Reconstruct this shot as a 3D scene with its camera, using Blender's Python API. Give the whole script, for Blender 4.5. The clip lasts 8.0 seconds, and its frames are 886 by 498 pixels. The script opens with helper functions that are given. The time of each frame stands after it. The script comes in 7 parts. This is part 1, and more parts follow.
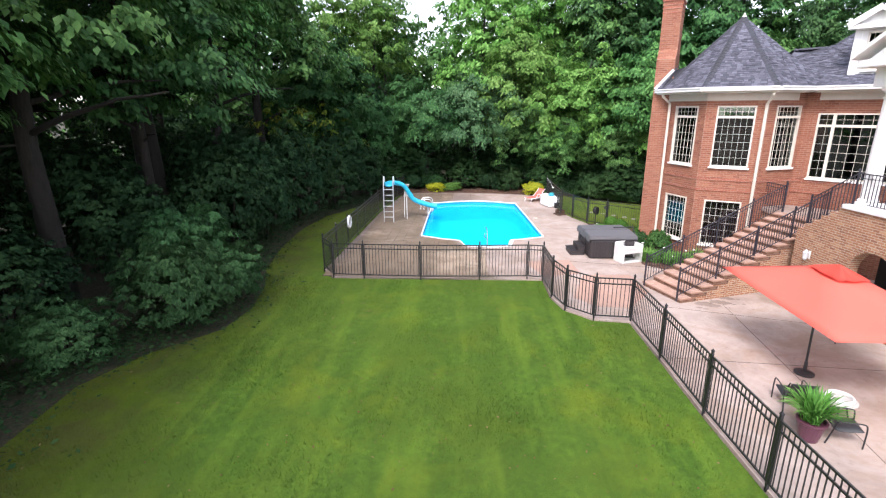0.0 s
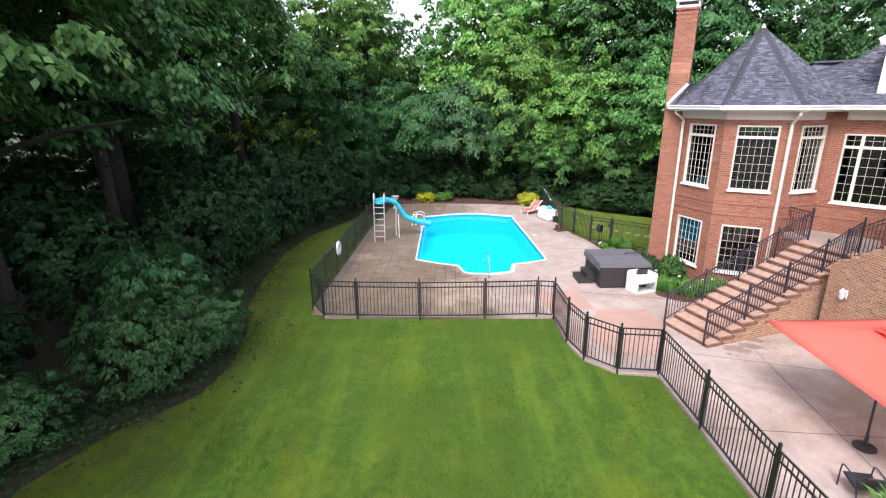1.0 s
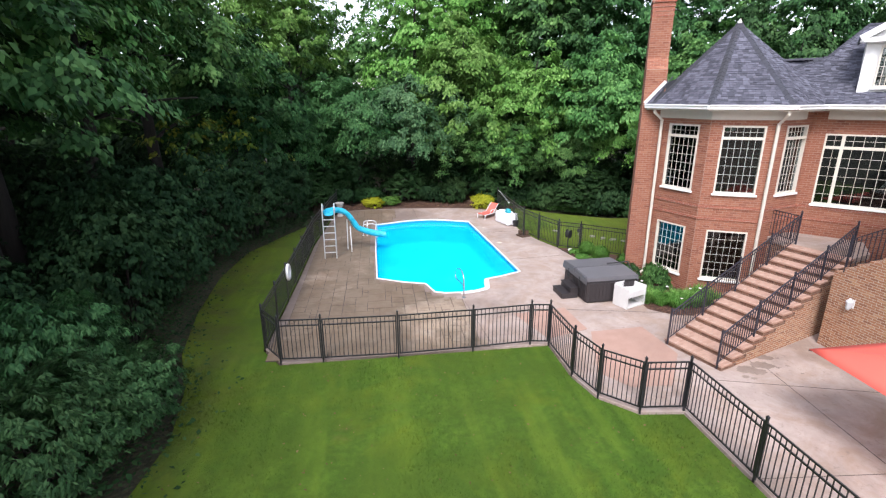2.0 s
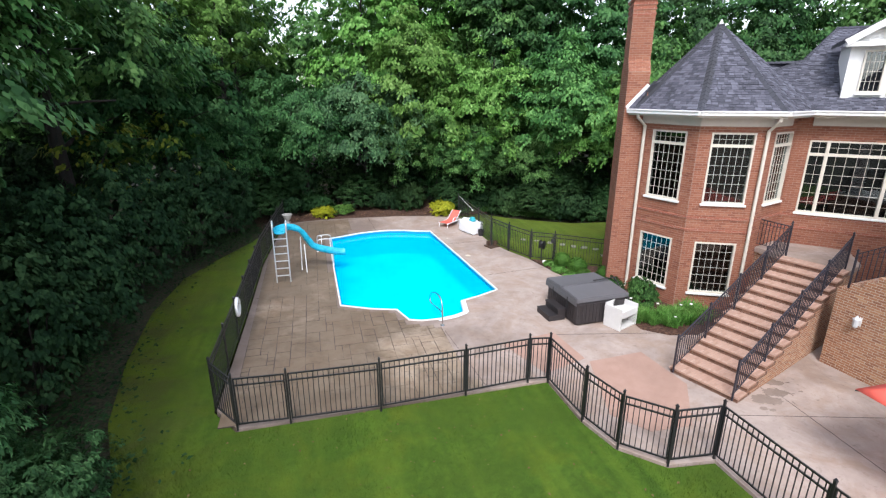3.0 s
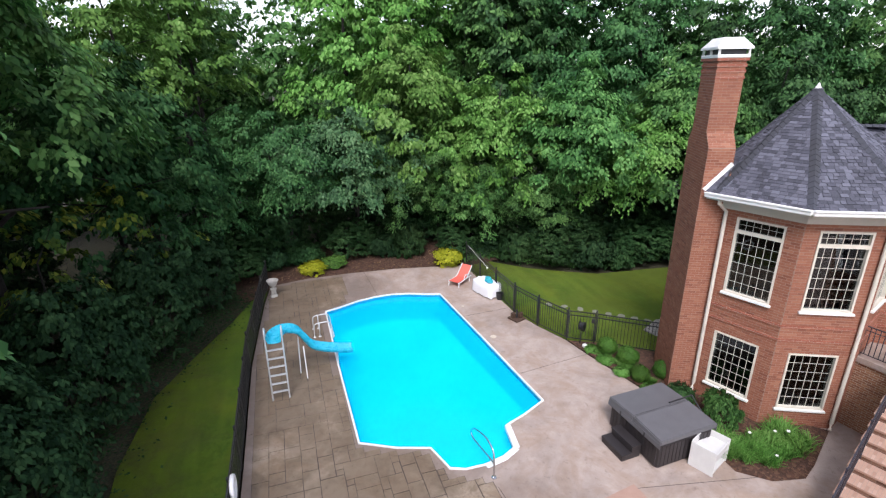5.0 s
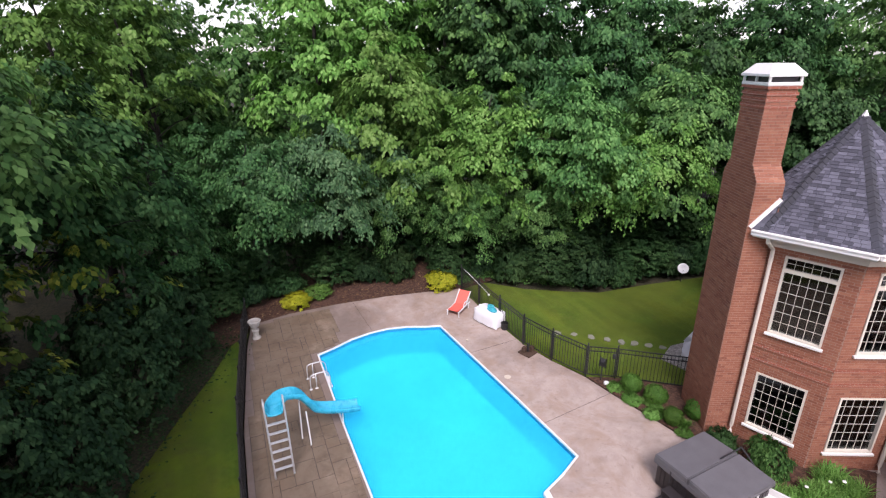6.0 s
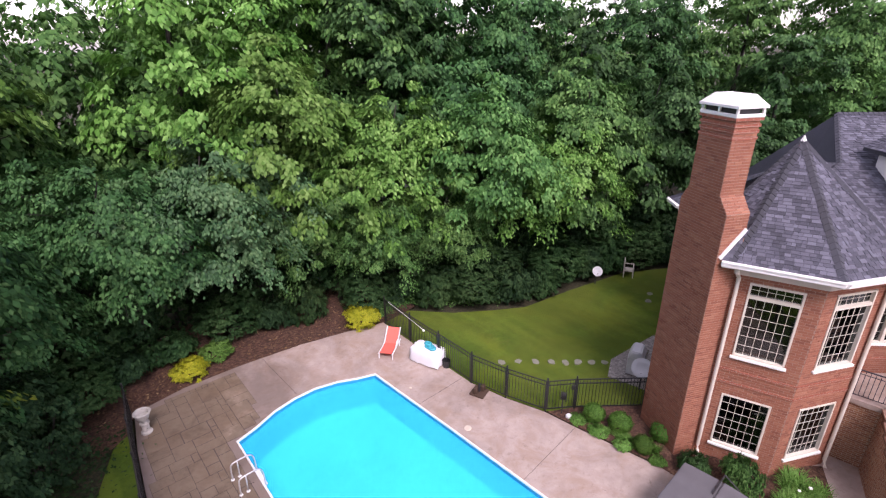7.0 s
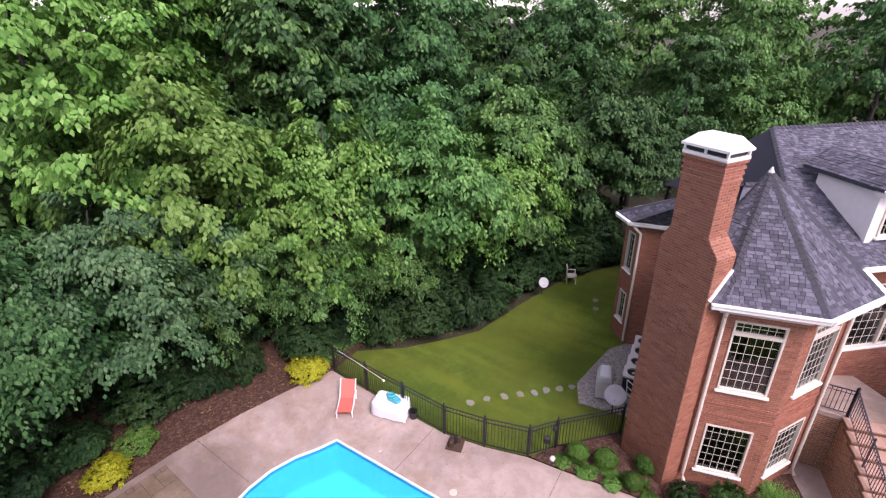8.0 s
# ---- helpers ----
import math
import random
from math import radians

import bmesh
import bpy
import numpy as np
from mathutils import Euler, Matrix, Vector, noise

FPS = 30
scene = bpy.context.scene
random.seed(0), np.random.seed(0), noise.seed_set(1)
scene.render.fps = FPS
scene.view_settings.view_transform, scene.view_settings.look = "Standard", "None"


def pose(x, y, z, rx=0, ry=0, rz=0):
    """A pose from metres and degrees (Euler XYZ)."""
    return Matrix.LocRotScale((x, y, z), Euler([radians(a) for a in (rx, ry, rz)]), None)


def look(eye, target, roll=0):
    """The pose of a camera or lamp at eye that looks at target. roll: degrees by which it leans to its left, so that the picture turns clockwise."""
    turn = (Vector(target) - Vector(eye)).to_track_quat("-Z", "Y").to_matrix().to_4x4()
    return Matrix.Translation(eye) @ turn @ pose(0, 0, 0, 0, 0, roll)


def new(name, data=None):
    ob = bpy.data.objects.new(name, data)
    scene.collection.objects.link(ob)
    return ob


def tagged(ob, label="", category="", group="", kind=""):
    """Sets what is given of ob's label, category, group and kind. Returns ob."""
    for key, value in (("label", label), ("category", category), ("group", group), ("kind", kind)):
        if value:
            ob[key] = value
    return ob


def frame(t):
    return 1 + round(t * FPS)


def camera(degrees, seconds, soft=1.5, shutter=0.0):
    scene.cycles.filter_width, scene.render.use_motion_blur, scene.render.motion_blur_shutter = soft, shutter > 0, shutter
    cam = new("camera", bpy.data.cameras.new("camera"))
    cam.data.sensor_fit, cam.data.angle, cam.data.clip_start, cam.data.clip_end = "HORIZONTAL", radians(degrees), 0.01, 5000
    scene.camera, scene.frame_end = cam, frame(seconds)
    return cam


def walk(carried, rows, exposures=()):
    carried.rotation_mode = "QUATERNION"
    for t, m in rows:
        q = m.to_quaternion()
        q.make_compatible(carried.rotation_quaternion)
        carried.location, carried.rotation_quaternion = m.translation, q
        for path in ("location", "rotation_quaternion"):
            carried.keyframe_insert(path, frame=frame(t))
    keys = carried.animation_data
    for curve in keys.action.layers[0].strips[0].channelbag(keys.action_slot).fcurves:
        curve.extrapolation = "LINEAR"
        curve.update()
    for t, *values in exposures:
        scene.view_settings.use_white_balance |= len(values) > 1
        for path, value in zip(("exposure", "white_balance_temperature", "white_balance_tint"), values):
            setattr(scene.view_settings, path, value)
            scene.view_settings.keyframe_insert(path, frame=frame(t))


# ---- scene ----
from mathutils import geometry

cam = camera(84.0, 8.0, soft=1.25)
PATH = [
    (0, (0.238, -2.548, 5.776), (0.129, -0.628, 5.228), -0.2),
    (0.5, (-0.104, -1.534, 6.46), (-0.189, 0.381, 5.888), -0.5),
    (1, (-0.424, -0.654, 6.684), (-0.466, 1.261, 6.108), -0.3),
    (1.5, (-1.208, 0.541, 6.777), (-1.12, 2.451, 6.193), -0.3),
    (2.8, (-2.383, 3.585, 6.845), (-1.938, 5.437, 6.237), -0.0),
    (3, (-2.532, 3.995, 7.038), (-2.056, 5.84, 6.428), 0.0),
    (3.5, (-2.793, 5.113, 7.756), (-2.273, 6.936, 7.121), -0.2),
    (4, (-2.936, 6.403, 8.507), (-2.378, 8.207, 7.847), -0.3),
    (4.5, (-3.01, 7.622, 9.142), (-2.434, 9.415, 8.469), -0.5),
    (6, (-4.113, 11.366, 10.608), (-3.372, 13.08, 9.893), -1.0),
    (6.5, (-4.613, 13.092, 11.116), (-3.653, 14.681, 10.372), -0.9),
    (7, (-4.812, 14.963, 11.616), (-3.627, 16.374, 10.839), -0.6),
    (7.5, (-4.74, 16.413, 12.183), (-3.418, 17.678, 11.374), -0.7),
    (8, (-4.375, 17.92, 12.952), (-2.95, 19.031, 12.095), -0.9),
]
walk(cam, [(t, look(eye, target, roll)) for t, eye, target, roll in PATH], [(0, 1.66, 6350, 18), (1.5, 1.52, 6300, 18), (3, 1.27, 6230, 13), (4.5, 1.13, 6160, 14), (6, 1.04, 6500, 27), (8, 1.29, 6550, 39)])

# ---- daylight: bright overcast sky, soft sun from behind the camera ----
SUN_EL, SUN_AZ = 50.0, 204.0
world = bpy.data.worlds.new("sky")
scene.world = world
world.use_nodes = True
wn = world.node_tree
wn.nodes.clear()
sky = wn.nodes.new("ShaderNodeTexSky")
sky.sky_type = "NISHITA"
sky.sun_disc = False
sky.sun_elevation, sky.sun_rotation = radians(SUN_EL), radians(SUN_AZ)
sky.air_density, sky.dust_density, sky.ozone_density = 1.0, 1.2, 1.0
pale = wn.nodes.new("ShaderNodeHueSaturation")
pale.inputs["Saturation"].default_value = 0.38
back = wn.nodes.new("ShaderNodeBackground")
back.inputs["Strength"].default_value = 0.15
wout = wn.nodes.new("ShaderNodeOutputWorld")
wn.links.new(sky.outputs[0], pale.inputs["Color"])
wn.links.new(pale.outputs[0], back.inputs["Color"])
wn.links.new(back.outputs[0], wout.inputs["Surface"])
lamp = bpy.data.lights.new("sun", "SUN")
lamp.energy, lamp.angle, lamp.color = 1.4, radians(18), (1.0, 0.98, 0.95)
sun = new("sun", lamp)
sun_dir = Vector((math.sin(radians(SUN_AZ)) * math.cos(radians(SUN_EL)), math.cos(radians(SUN_AZ)) * math.cos(radians(SUN_EL)), math.sin(radians(SUN_EL))))
sun.matrix_world = look(sun_dir * 60, (0, 0, 0))

# ---- materials ----
class Mat:
    """A small builder for procedural node materials."""

    def __init__(self, name):
        self.m = bpy.data.materials.new(name)
        self.m.use_nodes = True
        self.t = self.m.node_tree
        self.bsdf = self.t.nodes["Principled BSDF"]
        self.out = self.t.nodes["Material Output"]
        self._co = None

    def node(self, kind, **kw):
        n = self.t.nodes.new(kind)
        for k, v in kw.items():
            n.inputs[k.replace("_", " ")].default_value = v
        return n

    def link(self, a, b):
        self.t.links.new(a, b)

    def co(self, scale=(1, 1, 1), rot=(0, 0, 0)):
        if self._co is None:
            self._co = self.t.nodes.new("ShaderNodeNewGeometry")
        mp = self.node("ShaderNodeMapping", Scale=scale, Rotation=rot)
        self.link(self._co.outputs["Position"], mp.inputs["Vector"])
        return mp.outputs[0]

    def local(self, scale=(1, 1, 1), rot=(0, 0, 0)):
        tc = self.t.nodes.new("ShaderNodeTexCoord")
        mp = self.node("ShaderNodeMapping", Scale=scale, Rotation=rot)
        self.link(tc.outputs["Object"], mp.inputs["Vector"])
        return mp.outputs[0]

    def noise(self, scale, detail=4.0, rough=0.6, co=None, dist=0.0):
        n = self.node("ShaderNodeTexNoise", Scale=scale, Detail=detail, Roughness=rough, Distortion=dist)
        self.link(co or self.co(), n.inputs["Vector"])
        return n.outputs["Fac"]

    def ramp(self, fac, stops):
        r = self.t.nodes.new("ShaderNodeValToRGB")
        e = r.color_ramp.elements
        while len(e) < len(stops):
            e.new(0.5)
        for el, (p, c) in zip(e, stops):
            el.position, el.color = p, (*c, 1) if len(c) == 3 else c
        self.link(fac, r.inputs["Fac"])
        return r.outputs["Color"]

    def mix(self, fac, a, b, how="MIX"):
        x = self.t.nodes.new("ShaderNodeMix")
        x.data_type, x.blend_type = "RGBA", how
        x.clamp_factor = True
        for sock, v in ((x.inputs["Factor"], fac), (x.inputs["A"], a), (x.inputs["B"], b)):
            sock = [s for s in x.inputs if s.name == sock.name and s.enabled][0]
            if isinstance(v, (int, float)):
                sock.default_value = v
            elif isinstance(v, tuple):
                sock.default_value = (*v, 1)
            else:
                self.link(v, sock)
        return [o for o in x.outputs if o.enabled][0]

    def math(self, op, a, b=0.0, c=0.0):
        x = self.t.nodes.new("ShaderNodeMath")
        x.operation = op
        for sock, v in zip(x.inputs, (a, b, c)):
            if isinstance(v, (int, float)):
                sock.default_value = v
            else:
                self.link(v, sock)
        return x.outputs[0]

    def sep(self, co):
        s = self.t.nodes.new("ShaderNodeSeparateXYZ")
        self.link(co, s.inputs[0])
        return s.outputs

    def comb(self, x, y, z=0.0):
        s = self.t.nodes.new("ShaderNodeCombineXYZ")
        for sock, v in zip(s.inputs, (x, y, z)):
            if isinstance(v, (int, float)):
                sock.default_value = v
            else:
                self.link(v, sock)
        return s.outputs[0]

    def rand(self):
        return self.t.nodes.new("ShaderNodeObjectInfo").outputs["Random"]

    def island(self):
        return self.t.nodes.new("ShaderNodeNewGeometry").outputs["Random Per Island"]

    def color(self, c):
        if isinstance(c, tuple):
            self.bsdf.inputs["Base Color"].default_value = (*c, 1)
        else:
            self.link(c, self.bsdf.inputs["Base Color"])
        return self

    def set(self, rough=None, metal=None, spec=None):
        for name, v in (("Roughness", rough), ("Metallic", metal), ("Specular IOR Level", spec)):
            if v is None:
                continue
            if isinstance(v, (int, float)):
                self.bsdf.inputs[name].default_value = v
            else:
                self.link(v, self.bsdf.inputs[name])
        return self

    def bump(self, h, strength=0.3, dist=0.02):
        b = self.node("ShaderNodeBump", Strength=strength, Distance=dist)
        self.link(h, b.inputs["Height"])
        self.link(b.outputs[0], self.bsdf.inputs["Normal"])
        return self


def plain(name, base, rough=0.5, metal=0.0, vary=0.12, scale=6.0, grain=60.0, bump=0.1):
    """A plain painted, plastic or metal surface with light wear at two scales."""
    m = Mat(name)
    lo = tuple(c * (1 - vary) for c in base)
    hi = tuple(min(1, c * (1 + vary * 0.6)) for c in base)
    co = m.local()
    n1, n2 = m.noise(scale, 4, 0.6, co), m.noise(grain, 3, 0.6, co)
    m.color(m.ramp(m.mix(0.35, n1, n2), [(0.3, lo), (0.7, hi)]))
    m.set(m.math("MULTIPLY_ADD", n1, 0.25, rough - 0.12), metal)
    m.bump(n2, bump, 0.003)
    return m.m


def brick_material(name, c1, c2, c3, mortar, w=0.203, h=0.067, joint=0.010):
    """Running-bond brickwork: wraps round upright walls of any direction."""
    m = Mat(name)
    co = m.local()
    x, y, z = m.sep(co)
    g = m.t.nodes.new("ShaderNodeTexCoord")
    nx, ny, nz = m.sep(g.outputs["Normal"])
    # distance along the wall: across the normal, in plan
    along = m.math("SUBTRACT", m.math("MULTIPLY", y, nx), m.math("MULTIPLY", x, ny))
    flat = m.math("GREATER_THAN", m.math("ABSOLUTE", nz), 0.6)
    a = m.mix(flat, m.comb(along, along, along), m.comb(x, x, x))
    b = m.mix(flat, m.comb(z, z, z), m.comb(y, y, y))
    av, bv = m.sep(a)[0], m.sep(b)[0]
    br = m.node("ShaderNodeTexBrick", Scale=1.0, Mortar_Size=joint * 0.5, Brick_Width=w, Row_Height=h, Mortar_Smooth=0.15, Bias=0.0)
    br.offset, br.offset_frequency = 0.5, 2
    m.link(m.comb(av, bv, 0.0), br.inputs["Vector"])
    br.inputs["Color1"].default_value, br.inputs["Color2"].default_value, br.inputs["Mortar"].default_value = (0, 0, 0, 1), (1, 1, 1, 1), (0.5, 0.5, 0.5, 1)
    tone = m.ramp(br.outputs["Color"], [(0.0, c1), (0.45, c2), (0.8, c2), (1.0, c3)])
    big = m.noise(0.7, 3, 0.55, co)
    grit = m.noise(55, 4, 0.7, co)
    tone = m.mix(m.math("MULTIPLY", big, 0.35), tone, tuple(v * 0.72 for v in c2))
    tone = m.mix(0.22, tone, m.ramp(grit, [(0.3, tuple(v * 0.6 for v in c2)), (0.7, tuple(min(1, v * 1.35) for v in c2))]))
    m.color(m.mix(br.outputs["Fac"], tone, mortar))
    m.set(0.88)
    hgt = m.math("ADD", m.math("MULTIPLY", m.math("SUBTRACT", 1.0, br.outputs["Fac"]), 0.8), m.math("MULTIPLY", grit, 0.25))
    m.bump(hgt, 0.55, 0.008)
    return m.m


def leaf_material(name, dark, mid, light, gloss=0.45, trans=0.24, hue=0.0, spec=0.16):
    """Foliage: each leaf its own tone, lighter growth, dark patches that paint shaded gaps, light coming through."""
    m = Mat(name)
    co = m.co()
    r = m.island()
    patch = m.noise(0.6, 4, 0.6, co)
    f = m.math("ADD", m.math("MULTIPLY", r, 0.45), m.math("SUBTRACT", m.math("MULTIPLY", patch, 1.1), 0.2))
    col = m.ramp(f, [(0.2, dark), (0.55, mid), (0.95, light)])
    ob = m.rand()
    hs = m.t.nodes.new("ShaderNodeHueSaturation")
    m.link(m.math("MULTIPLY_ADD", ob, 0.018, 0.495 + hue), hs.inputs["Hue"])
    m.link(m.math("MULTIPLY_ADD", ob, 0.45, 0.78), hs.inputs["Value"])
    m.link(col, hs.inputs["Color"])
    m.color(hs.outputs[0])
    m.set(gloss + 0.12, 0.0, spec)
    tr = m.node("ShaderNodeBsdfTranslucent")
    m.link(hs.outputs[0], tr.inputs["Color"])
    mx = m.node("ShaderNodeMixShader", Fac=trans)
    m.link(m.bsdf.outputs[0], mx.inputs[1])
    m.link(tr.outputs[0], mx.inputs[2])
    m.link(mx.outputs[0], m.out.inputs["Surface"])
    return m.m


def bark_material(name, a, b):
    m = Mat(name)
    co = m.local(scale=(1, 1, 0.18))
    n, g = m.noise(9, 6, 0.7, co, 0.6), m.noise(40, 4, 0.6, co)
    m.color(m.ramp(m.mix(0.3, n, g), [(0.3, a), (0.7, b)])).set(0.95).bump(n, 0.8, 0.04)
    return m.m


def glass_material(name):
    m = Mat(name)
    gl = m.node("ShaderNodeBsdfGlossy", Roughness=0.015)
    gl.inputs["Color"].default_value = (0.92, 0.97, 1.0, 1)
    tr = m.node("ShaderNodeBsdfTransparent")
    tr.inputs["Color"].default_value = (0.45, 0.50, 0.50, 1)
    fr = m.node("ShaderNodeFresnel", IOR=1.8)
    mx = m.node("ShaderNodeMixShader")
    m.link(fr.outputs[0], mx.inputs["Fac"])
    m.link(tr.outputs[0], mx.inputs[1])
    m.link(gl.outputs[0], mx.inputs[2])
    m.link(mx.outputs[0], m.out.inputs["Surface"])
    wav = m.noise(1.4, 2, 0.5)
    bp = m.node("ShaderNodeBump", Strength=0.04, Distance=0.05)
    m.link(wav, bp.inputs["Height"])
    m.link(bp.outputs[0], gl.inputs["Normal"])
    return m.m


def water_material(name):
    """Blue pool water: clear, with the milky glow of light scattered in it, and a rippled gloss."""
    m = Mat(name)
    gl = m.node("ShaderNodeBsdfGlossy", Roughness=0.05)
    tr = m.node("ShaderNodeBsdfTransparent")
    tr.inputs["Color"].default_value = (0.40, 0.93, 1.0, 1)
    body = m.node("ShaderNodeBsdfDiffuse")
    n = m.noise(0.35, 3, 0.5)
    m.link(m.ramp(n, [(0.3, (0.0, 0.62, 0.88)), (0.7, (0.0, 0.70, 0.94))]), body.inputs["Color"])
    deep = m.node("ShaderNodeMixShader", Fac=0.54)
    m.link(tr.outputs[0], deep.inputs[1])
    m.link(body.outputs[0], deep.inputs[2])
    fr = m.node("ShaderNodeFresnel", IOR=1.15)
    mx = m.node("ShaderNodeMixShader")
    m.link(fr.outputs[0], mx.inputs["Fac"])
    m.link(deep.outputs[0], mx.inputs[1])
    m.link(gl.outputs[0], mx.inputs[2])
    m.link(mx.outputs[0], m.out.inputs["Surface"])
    wav = m.mix(0.4, m.noise(2.2, 4, 0.6), m.noise(9.0, 3, 0.5))
    bp = m.node("ShaderNodeBump", Strength=0.12, Distance=0.06)
    m.link(wav, bp.inputs["Height"])
    m.link(bp.outputs[0], gl.inputs["Normal"])
    m.link(bp.outputs[0], fr.inputs["Normal"])
    return m.m


def concrete_material(name, a, b, stain, rough=0.85, stain_at=0.55, vary=0.22, lean=0.0, blotch=0.0):
    m = Mat(name)
    co = m.co()
    n1, n2, n3 = m.noise(0.35, 5, 0.62, co, 0.4), m.noise(3.0, 5, 0.65, co), m.noise(70, 3, 0.6, co)
    base = m.ramp(m.mix(0.4, n2, n3), [(0.28, a), (0.72, b)])
    if lean:
        # grime gathers on the side under the trees
        x = m.sep(co)[0]
        n1 = m.math("ADD", n1, m.math("MULTIPLY", m.math("MINIMUM", m.math("MAXIMUM", m.math("MULTIPLY", m.math("SUBTRACT", 2.2, x), 0.28), 0.0), 1.0), lean))
    edge = m.ramp(n1, [(stain_at - 0.1, (0, 0, 0)), (stain_at + 0.16, (0.75, 0.75, 0.75))])
    ob = m.rand()
    base = m.mix(m.math("MULTIPLY", ob, vary), base, tuple(v * 0.6 for v in a))
    if blotch:
        # weathered grime in patches of a hand to a step across
        spots = m.ramp(m.noise(1.15, 7, 0.72, co, 0.5), [(0.46, (0, 0, 0)), (0.68, (blotch, blotch, blotch))])
        base = m.mix(spots, base, stain)
        # tan and rusty mottling that runs over the whole slab
        tan = m.ramp(m.noise(0.75, 7, 0.74, m.co(rot=(0, 0, 0.9)), 0.7), [(0.44, (0, 0, 0)), (0.62, (0.6, 0.6, 0.6))])
        base = m.mix(tan, base, tuple(v * w for v, w in zip(a, (0.78, 0.66, 0.52))))
        fleck = m.ramp(m.noise(5.5, 6, 0.75, co, 0.6), [(0.56, (0, 0, 0)), (0.70, (0.55, 0.55, 0.55))])
        base = m.mix(fleck, base, stain)
    m.color(m.mix(edge, base, m.mix(0.5, stain, m.ramp(n2, [(0.35, stain), (0.65, tuple(v * 0.55 for v in stain))]))))
    m.set(rough)
    m.bump(m.mix(0.5, n2, n3), 0.25, 0.006)
    return m.m


BRICK = brick_material("red_brick", (0.22, 0.065, 0.04), (0.32, 0.10, 0.06), (0.41, 0.16, 0.095), (0.40, 0.29, 0.23))


def brick_piece_material(name, c1, c2, c3, single):
    """Fired clay for bricks that are geometry: a tone for each brick, grit and weathering."""
    m = Mat(name)
    co = m.co()
    r = m.rand() if single else m.island()
    tone = m.ramp(r, [(0.0, c1), (0.3, c2), (0.75, c2), (1.0, c3)])
    big, grit = m.noise(0.6, 4, 0.6, co), m.noise(60, 4, 0.7, co)
    tone = m.mix(m.math("MULTIPLY", big, 0.4), tone, tuple(v * 0.7 for v in c2))
    m.color(m.mix(0.25, tone, m.ramp(grit, [(0.3, tuple(v * 0.55 for v in c2)), (0.7, tuple(min(1, v * 1.4) for v in c2))])))
    m.set(0.88).bump(grit, 0.4, 0.004)
    return m.m


CLAY = ((0.18, 0.062, 0.038), (0.30, 0.116, 0.068), (0.40, 0.185, 0.112))
BRICK_ONE = brick_piece_material("clay_brick", *CLAY, True)
BRICK_MANY = brick_piece_material("clay_bricks", *CLAY, False)
MORTAR = plain("mortar", (0.36, 0.235, 0.18), 0.95, 0, 0.2, 3, 50, 0.3)
BRICK_BROWN = brick_material("brown_brick", (0.20, 0.085, 0.05), (0.36, 0.17, 0.09), (0.50, 0.30, 0.17), (0.48, 0.40, 0.31), joint=0.014)
WHITE = plain("white_paint", (0.80, 0.79, 0.76), 0.5, 0, 0.06)
TRIM = plain("cream_trim_paint", (0.64, 0.59, 0.50), 0.5, 0, 0.07)
SOFFIT = plain("soffit_paint", (0.60, 0.55, 0.48), 0.6, 0, 0.08)
BLACK_METAL = plain("black_aluminium", (0.018, 0.018, 0.020), 0.38, 0.0, 0.2, 8, 90)
BRONZE_RAIL = plain("dark_iron", (0.028, 0.027, 0.038), 0.4, 0.0, 0.2, 8, 90)
SPA_SHELL = plain("spa_cabinet_plastic", (0.030, 0.025, 0.026), 0.5, 0, 0.2)
SPA_COVER = plain("spa_cover_vinyl", (0.125, 0.122, 0.130), 0.55, 0, 0.18, 3)
GREY_PLASTIC = plain("light_resin_plastic", (0.66, 0.65, 0.63), 0.45, 0, 0.08)
WHITE_PLASTIC = plain("white_plastic", (0.78, 0.78, 0.78), 0.35, 0, 0.05)
SLIDE_BLUE = plain("slide_fibreglass", (0.02, 0.42, 0.60), 0.28, 0, 0.1)
ALU = plain("ladder_aluminium", (0.66, 0.67, 0.68), 0.35, 0.6, 0.1)
CHROME = plain("stainless_tube", (0.62, 0.64, 0.66), 0.2, 1.0, 0.1)
CORAL = plain("coral_canvas", (0.74, 0.115, 0.08), 0.8, 0, 0.07, 2.5, 220, 0.2)
LOUNGE_RED = plain("coral_sling", (0.78, 0.14, 0.10), 0.7, 0, 0.08, 3, 200, 0.2)
CLOTH = plain("white_tablecloth", (0.78, 0.78, 0.80), 0.85, 0, 0.06, 3, 150, 0.2)
TEAL = plain("teal_vinyl", (0.03, 0.40, 0.48), 0.4, 0, 0.15)
DARK = plain("dark_plastic", (0.025, 0.025, 0.027), 0.5, 0, 0.2)
POT = plain("plum_glazed_pot", (0.10, 0.035, 0.055), 0.35, 0, 0.2)
STONE_GREY = plain("weathered_cast_stone", (0.46, 0.44, 0.40), 0.9, 0, 0.22, 9, 70, 0.4)
LID = plain("cream_plastic", (0.60, 0.52, 0.42), 0.5, 0, 0.1)
STEP_STONE = plain("stepping_stone", (0.22, 0.225, 0.17), 0.92, 0, 0.2, 5, 60, 0.4)
WOOD_DARK = plain("dark_timber", (0.07, 0.04, 0.025), 0.7, 0, 0.3, 5, 50, 0.3)
# near-black base: the shade of closed rooms is in the colour
ROOM = plain("room_shade", (0.03, 0.027, 0.025), 0.9, 0, 0.1)
GLASS = glass_material("window_glass")
WATER = water_material("pool_water")
DISH_GREY = plain("dish_paint", (0.58, 0.59, 0.60), 0.5, 0, 0.1)
DECK = concrete_material("stamped_concrete", (0.37, 0.288, 0.222), (0.54, 0.440, 0.328), (0.120, 0.084, 0.052), 0.75, 0.54, 0.05, 0.25, 0.8)
